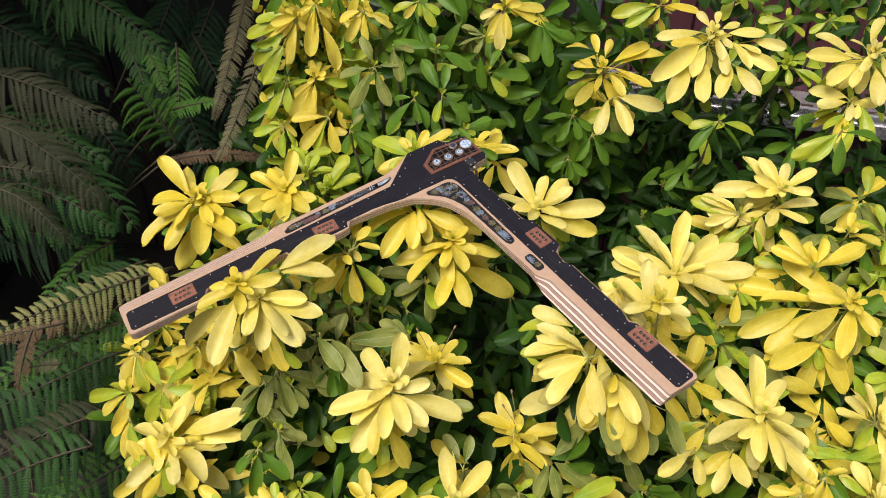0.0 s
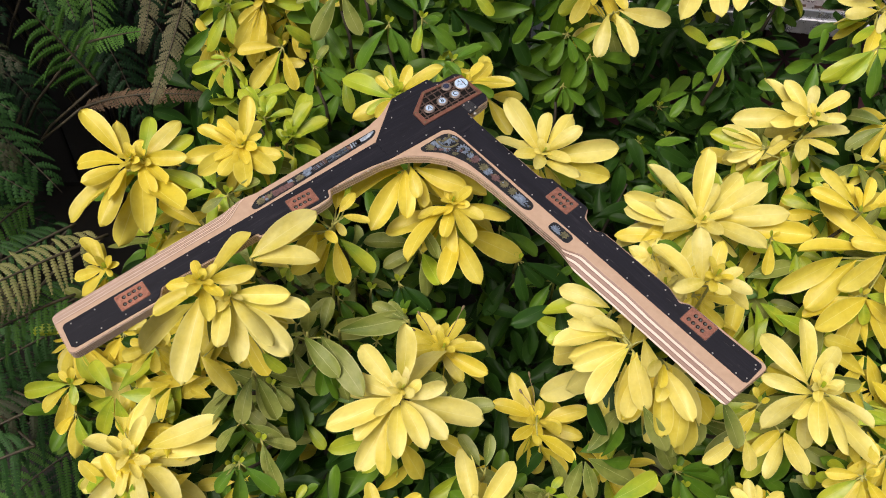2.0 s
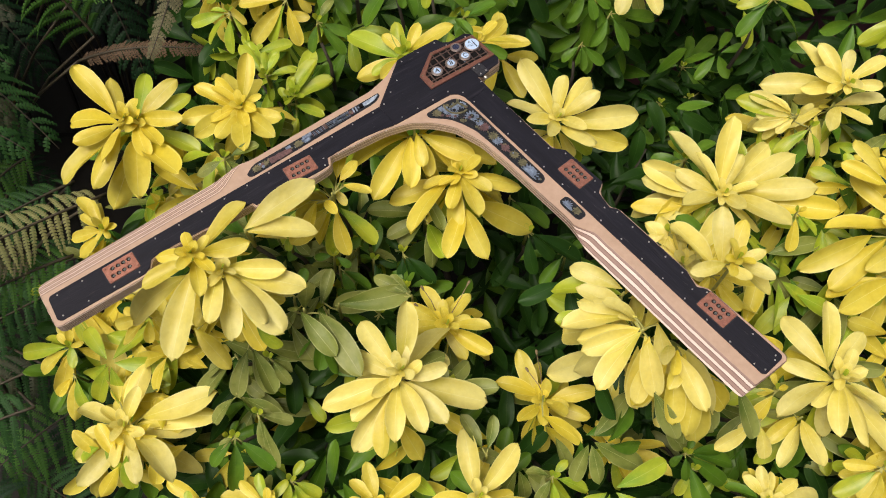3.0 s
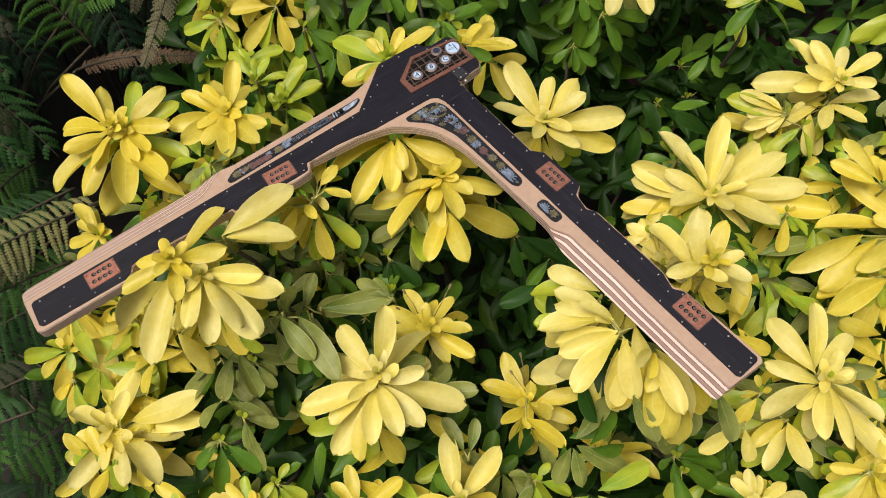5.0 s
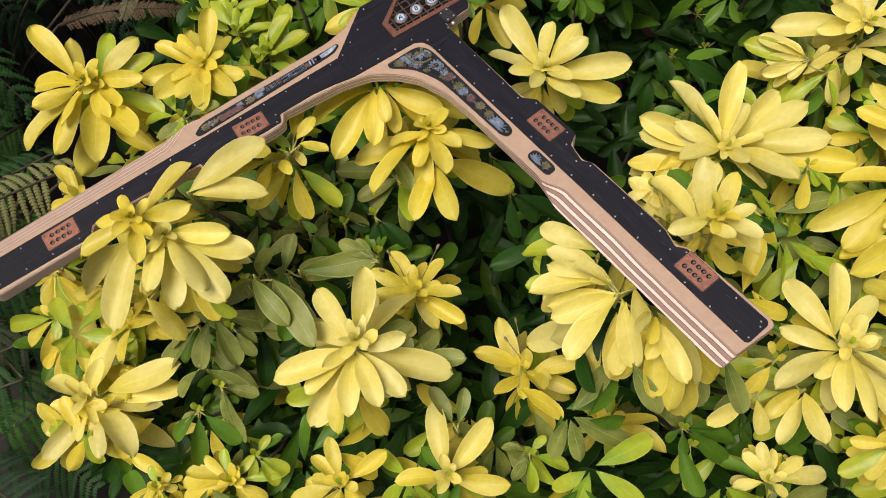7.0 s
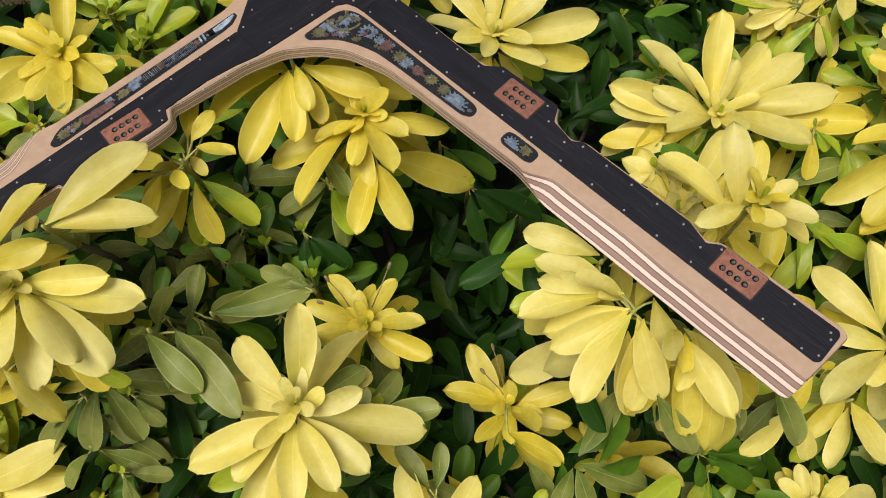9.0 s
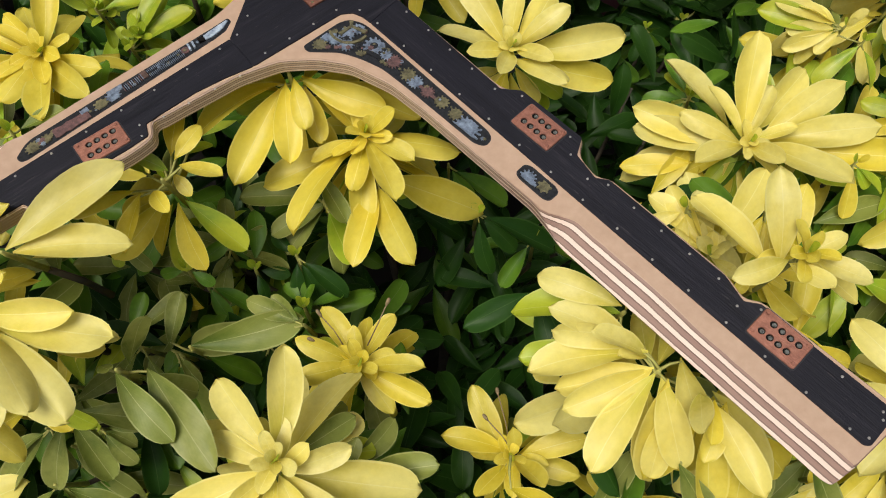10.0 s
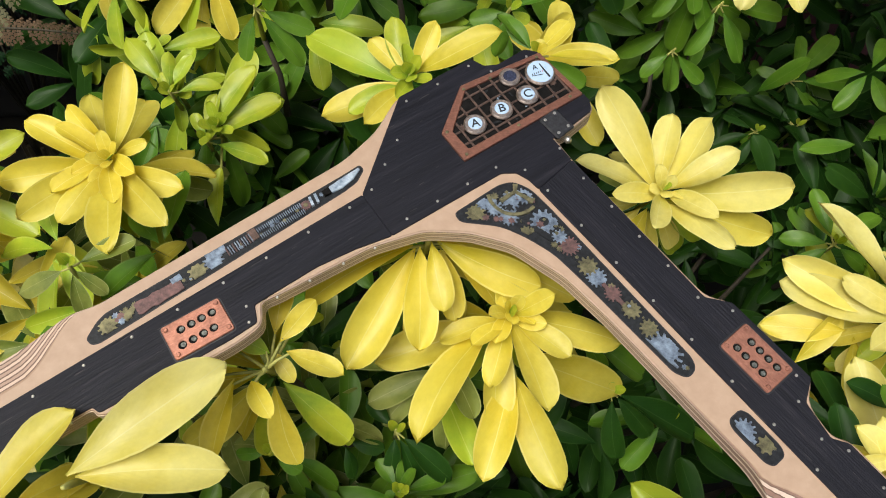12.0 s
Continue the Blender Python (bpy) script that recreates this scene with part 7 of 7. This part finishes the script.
frond(ferns[0], ((-0.691, 0.568, 0.994), (-0.624, 0.505, 0.976), (-0.577, 0.407, 0.880)), 0.05, FERN_MID, 0.4, 14, 0.45)
frond(ferns[0], ((-0.624, 0.535, 0.982), (-0.582, 0.491, 0.958), (-0.551, 0.426, 0.905)), 0.045, FERN, 0.4, 15, 0.45)
frond(ferns[0], ((-0.543, 0.524, 0.968), (-0.528, 0.466, 0.925), (-0.529, 0.421, 0.866)), 0.085, FERN, 0.8, 16, 0.45)
frond(ferns[1], ((-0.542, 0.385, 0.883), (-0.485, 0.367, 0.909), (-0.428, 0.343, 0.928)), 0.04, FERN, 0.3, 17, 0.45)
frond(ferns[1], ((-0.518, 0.347, 0.833), (-0.540, 0.331, 0.912), (-0.576, 0.321, 0.982)), 0.185, FERN, 0.9, 18, 0.6)
frond(ferns[0], ((-0.424, 0.741, 1.041), (-0.411, 0.536, 0.985), (-0.443, 0.367, 0.877)), 0.052, FERN_TAN, 0.35, 19, 0.45)
frond(ferns[0], ((-0.348, 0.528, 1.007), (-0.362, 0.374, 0.936), (-0.410, 0.251, 0.855)), 0.044, FERN_TAN, 0.35, 20, 0.45)
frond(ferns[1], ((-0.564, 0.356, 0.779), (-0.446, 0.338, 0.838), (-0.311, 0.360, 0.784)), 0.026, FERN_BROWN, 0.4, 21, 0.45)
frond(ferns[1], ((-0.954, 0.430, 0.960), (-0.777, 0.368, 0.961), (-0.611, 0.316, 0.891)), 0.15, FERN_GREY, 1.0, 22, 0.6)
frond(ferns[1], ((-0.907, 0.327, 0.906), (-0.741, 0.265, 0.908), (-0.634, 0.222, 0.767)), 0.17, FERN_GREY, 0.9, 23, 0.8)
frond(ferns[1], ((-0.911, 0.417, 0.859), (-0.782, 0.364, 0.873), (-0.649, 0.313, 0.805)), 0.16, FERN_MID, 0.9, 24, 0.6)
frond(ferns[1], ((-0.793, 0.341, 0.842), (-0.680, 0.288, 0.821), (-0.589, 0.233, 0.698)), 0.14, FERN_MID, 0.9, 25, 0.6)
frond(ferns[1], ((-0.924, 0.256, 0.812), (-0.731, 0.222, 0.834), (-0.613, 0.192, 0.728)), 0.125, FERN_MID, 1.0, 26, 0.5)
frond(ferns[1], ((-0.867, 0.203, 0.826), (-0.742, 0.177, 0.841), (-0.683, 0.140, 0.741)), 0.075, FERN_GREY, 0.9, 27, 0.5)
frond(ferns[1], ((-0.877, 0.227, 0.857), (-0.799, 0.215, 0.857), (-0.710, 0.191, 0.859)), 0.042, FERN_GREY, 0.4, 28, 0.45)
frond(ferns[1], ((-0.909, 0.230, 0.777), (-0.790, 0.212, 0.787), (-0.683, 0.180, 0.711)), 0.11, FERN_MID, 1.0, 29, 0.5)
frond(ferns[2], ((-0.505, 0.152, 0.674), (-0.627, 0.045, 0.698), (-0.766, -0.062, 0.689)), 0.105, FERN_PALE, 0.55, 30, 0.25)
frond(ferns[2], ((-0.696, 0.343, 0.595), (-0.757, 0.294, 0.596), (-0.819, 0.192, 0.528)), 0.12, FERN, 0.7, 31, 0.45)
frond(ferns[2], ((-0.591, 0.238, 0.623), (-0.662, 0.179, 0.627), (-0.770, 0.102, 0.608)), 0.1, FERN_MID, 0.5, 32, 0.45)
frond(ferns[2], ((-0.558, 0.080, 0.612), (-0.657, 0.017, 0.628), (-0.788, -0.071, 0.578)), 0.1, FERN, 0.5, 33, 0.45)
frond(ferns[2], ((-0.594, 0.057, 0.647), (-0.648, 0.027, 0.674), (-0.727, -0.026, 0.671)), 0.075, FERN_TAN, 0.6, 34, 0.45)
frond(ferns[2], ((-0.634, -0.023, 0.691), (-0.672, -0.046, 0.694), (-0.738, -0.069, 0.696)), 0.038, FERN_BROWN, 0.8, 35, 0.45)
frond(ferns[2], ((-0.682, -0.046, 0.694), (-0.696, -0.082, 0.663), (-0.704, -0.108, 0.612)), 0.026, FERN_BROWN, 0.2, 36, 0.45)
frond(ferns[2], ((-0.647, -0.059, 0.626), (-0.677, -0.066, 0.634), (-0.703, -0.080, 0.632)), 0.022, FERN_TAN, 0.3, 37, 0.45)
frond(ferns[2], ((-0.561, 0.260, 0.451), (-0.683, 0.193, 0.463), (-0.797, 0.103, 0.443)), 0.2, FERN_MID, 0.5, 38, 0.45)
frond(ferns[2], ((-0.581, 0.141, 0.494), (-0.726, 0.059, 0.484), (-0.880, -0.027, 0.437)), 0.24, FERN_MID, 0.75, 39, 0.3)
frond(ferns[2], ((-0.595, 0.155, 0.346), (-0.730, 0.066, 0.360), (-0.872, -0.036, 0.292)), 0.25, FERN_MID, 0.75, 40, 0.3)
frond(ferns[2], ((-0.632, -0.015, 0.452), (-0.741, -0.067, 0.450), (-0.843, -0.135, 0.426)), 0.16, FERN_GREY, 0.6, 41, 0.4)
frond(ferns[2], ((-0.632, -0.086, 0.441), (-0.741, -0.125, 0.440), (-0.842, -0.178, 0.402)), 0.19, FERN_MID, 0.7, 42, 0.3)
frond(ferns[2], ((-0.596, 0.074, 0.239), (-0.716, 0.001, 0.241), (-0.838, -0.099, 0.174)), 0.25, FERN, 0.7, 43, 0.3)
frond(ferns[2], ((-0.670, 0.191, 0.310), (-0.686, 0.082, 0.249), (-0.701, -0.018, 0.150)), 0.2, FERN_SHADE, 0.3, 44, 0.45)
frond(ferns[2], ((-0.868, 0.008, 0.151), (-0.736, -0.058, 0.147), (-0.621, -0.134, 0.128)), 0.26, FERN_MID, 0.4, 45, 0.45)
frond(ferns[2], ((-0.931, -0.080, 0.200), (-0.790, -0.136, 0.208), (-0.666, -0.223, 0.177)), 0.24, FERN_SHADE, 0.4, 46, 0.45)
frond(ferns[2], ((-0.662, 0.085, 0.087), (-0.667, -0.021, 0.029), (-0.695, -0.124, -0.024)), 0.26, FERN_SHADE, 0.4, 47, 0.45)
frond(ferns[2], ((-1.058, 0.192, 0.312), (-0.876, 0.149, 0.338), (-0.742, 0.105, 0.279)), 0.2, FERN_SHADE, 0.6, 48, 0.45)
frond(ferns[2], ((-1.087, 0.297, 0.368), (-0.901, 0.244, 0.381), (-0.738, 0.198, 0.320)), 0.2, FERN_SHADE, 0.6, 49, 0.45)


# dried flower stalks among the shoot tips
DRY = worn("dry brown bud", (0.26, 0.20, 0.10), (0.12, 0.08, 0.05), 0.8, 0.0, 300)
for foot, head in (((-0.008, -0.203, 0.803), (-0.023, -0.190, 0.831)), ((-0.008, -0.205, 0.800), (-0.030, -0.204, 0.819)), ((0.010, -0.205, 0.805), (0.028, -0.190, 0.837)),
                   ((0.122, -0.262, 0.702), (0.114, -0.230, 0.747)),
                   ((0.125, -0.266, 0.703), (0.103, -0.245, 0.733))):
    a, b = Vector(foot) - SHRUB_BASE, Vector(head) - SHRUB_BASE
    d = (b - a).normalized()
    bm = bmesh.new()
    tube(bm, [a, a.lerp(b, 0.5) + Vector((0.001, 0, 0.002)), b], [0.0006, 0.0005, 0.0005], 5)
    stalk = part("flower_stalk", bm, DRY, shrub, "thin dry flower stalk", True)
    bm = bmesh.new()
    tube(bm, [b - d * 0.001, b + d * 0.0015, b + d * 0.004, b + d * 0.006, b + d * 0.0065], [0.0006, 0.0014, 0.0017, 0.0012, 0.0005], 7)
    part("seed_head", bm, DRY, stalk, "small brown seed head", True)
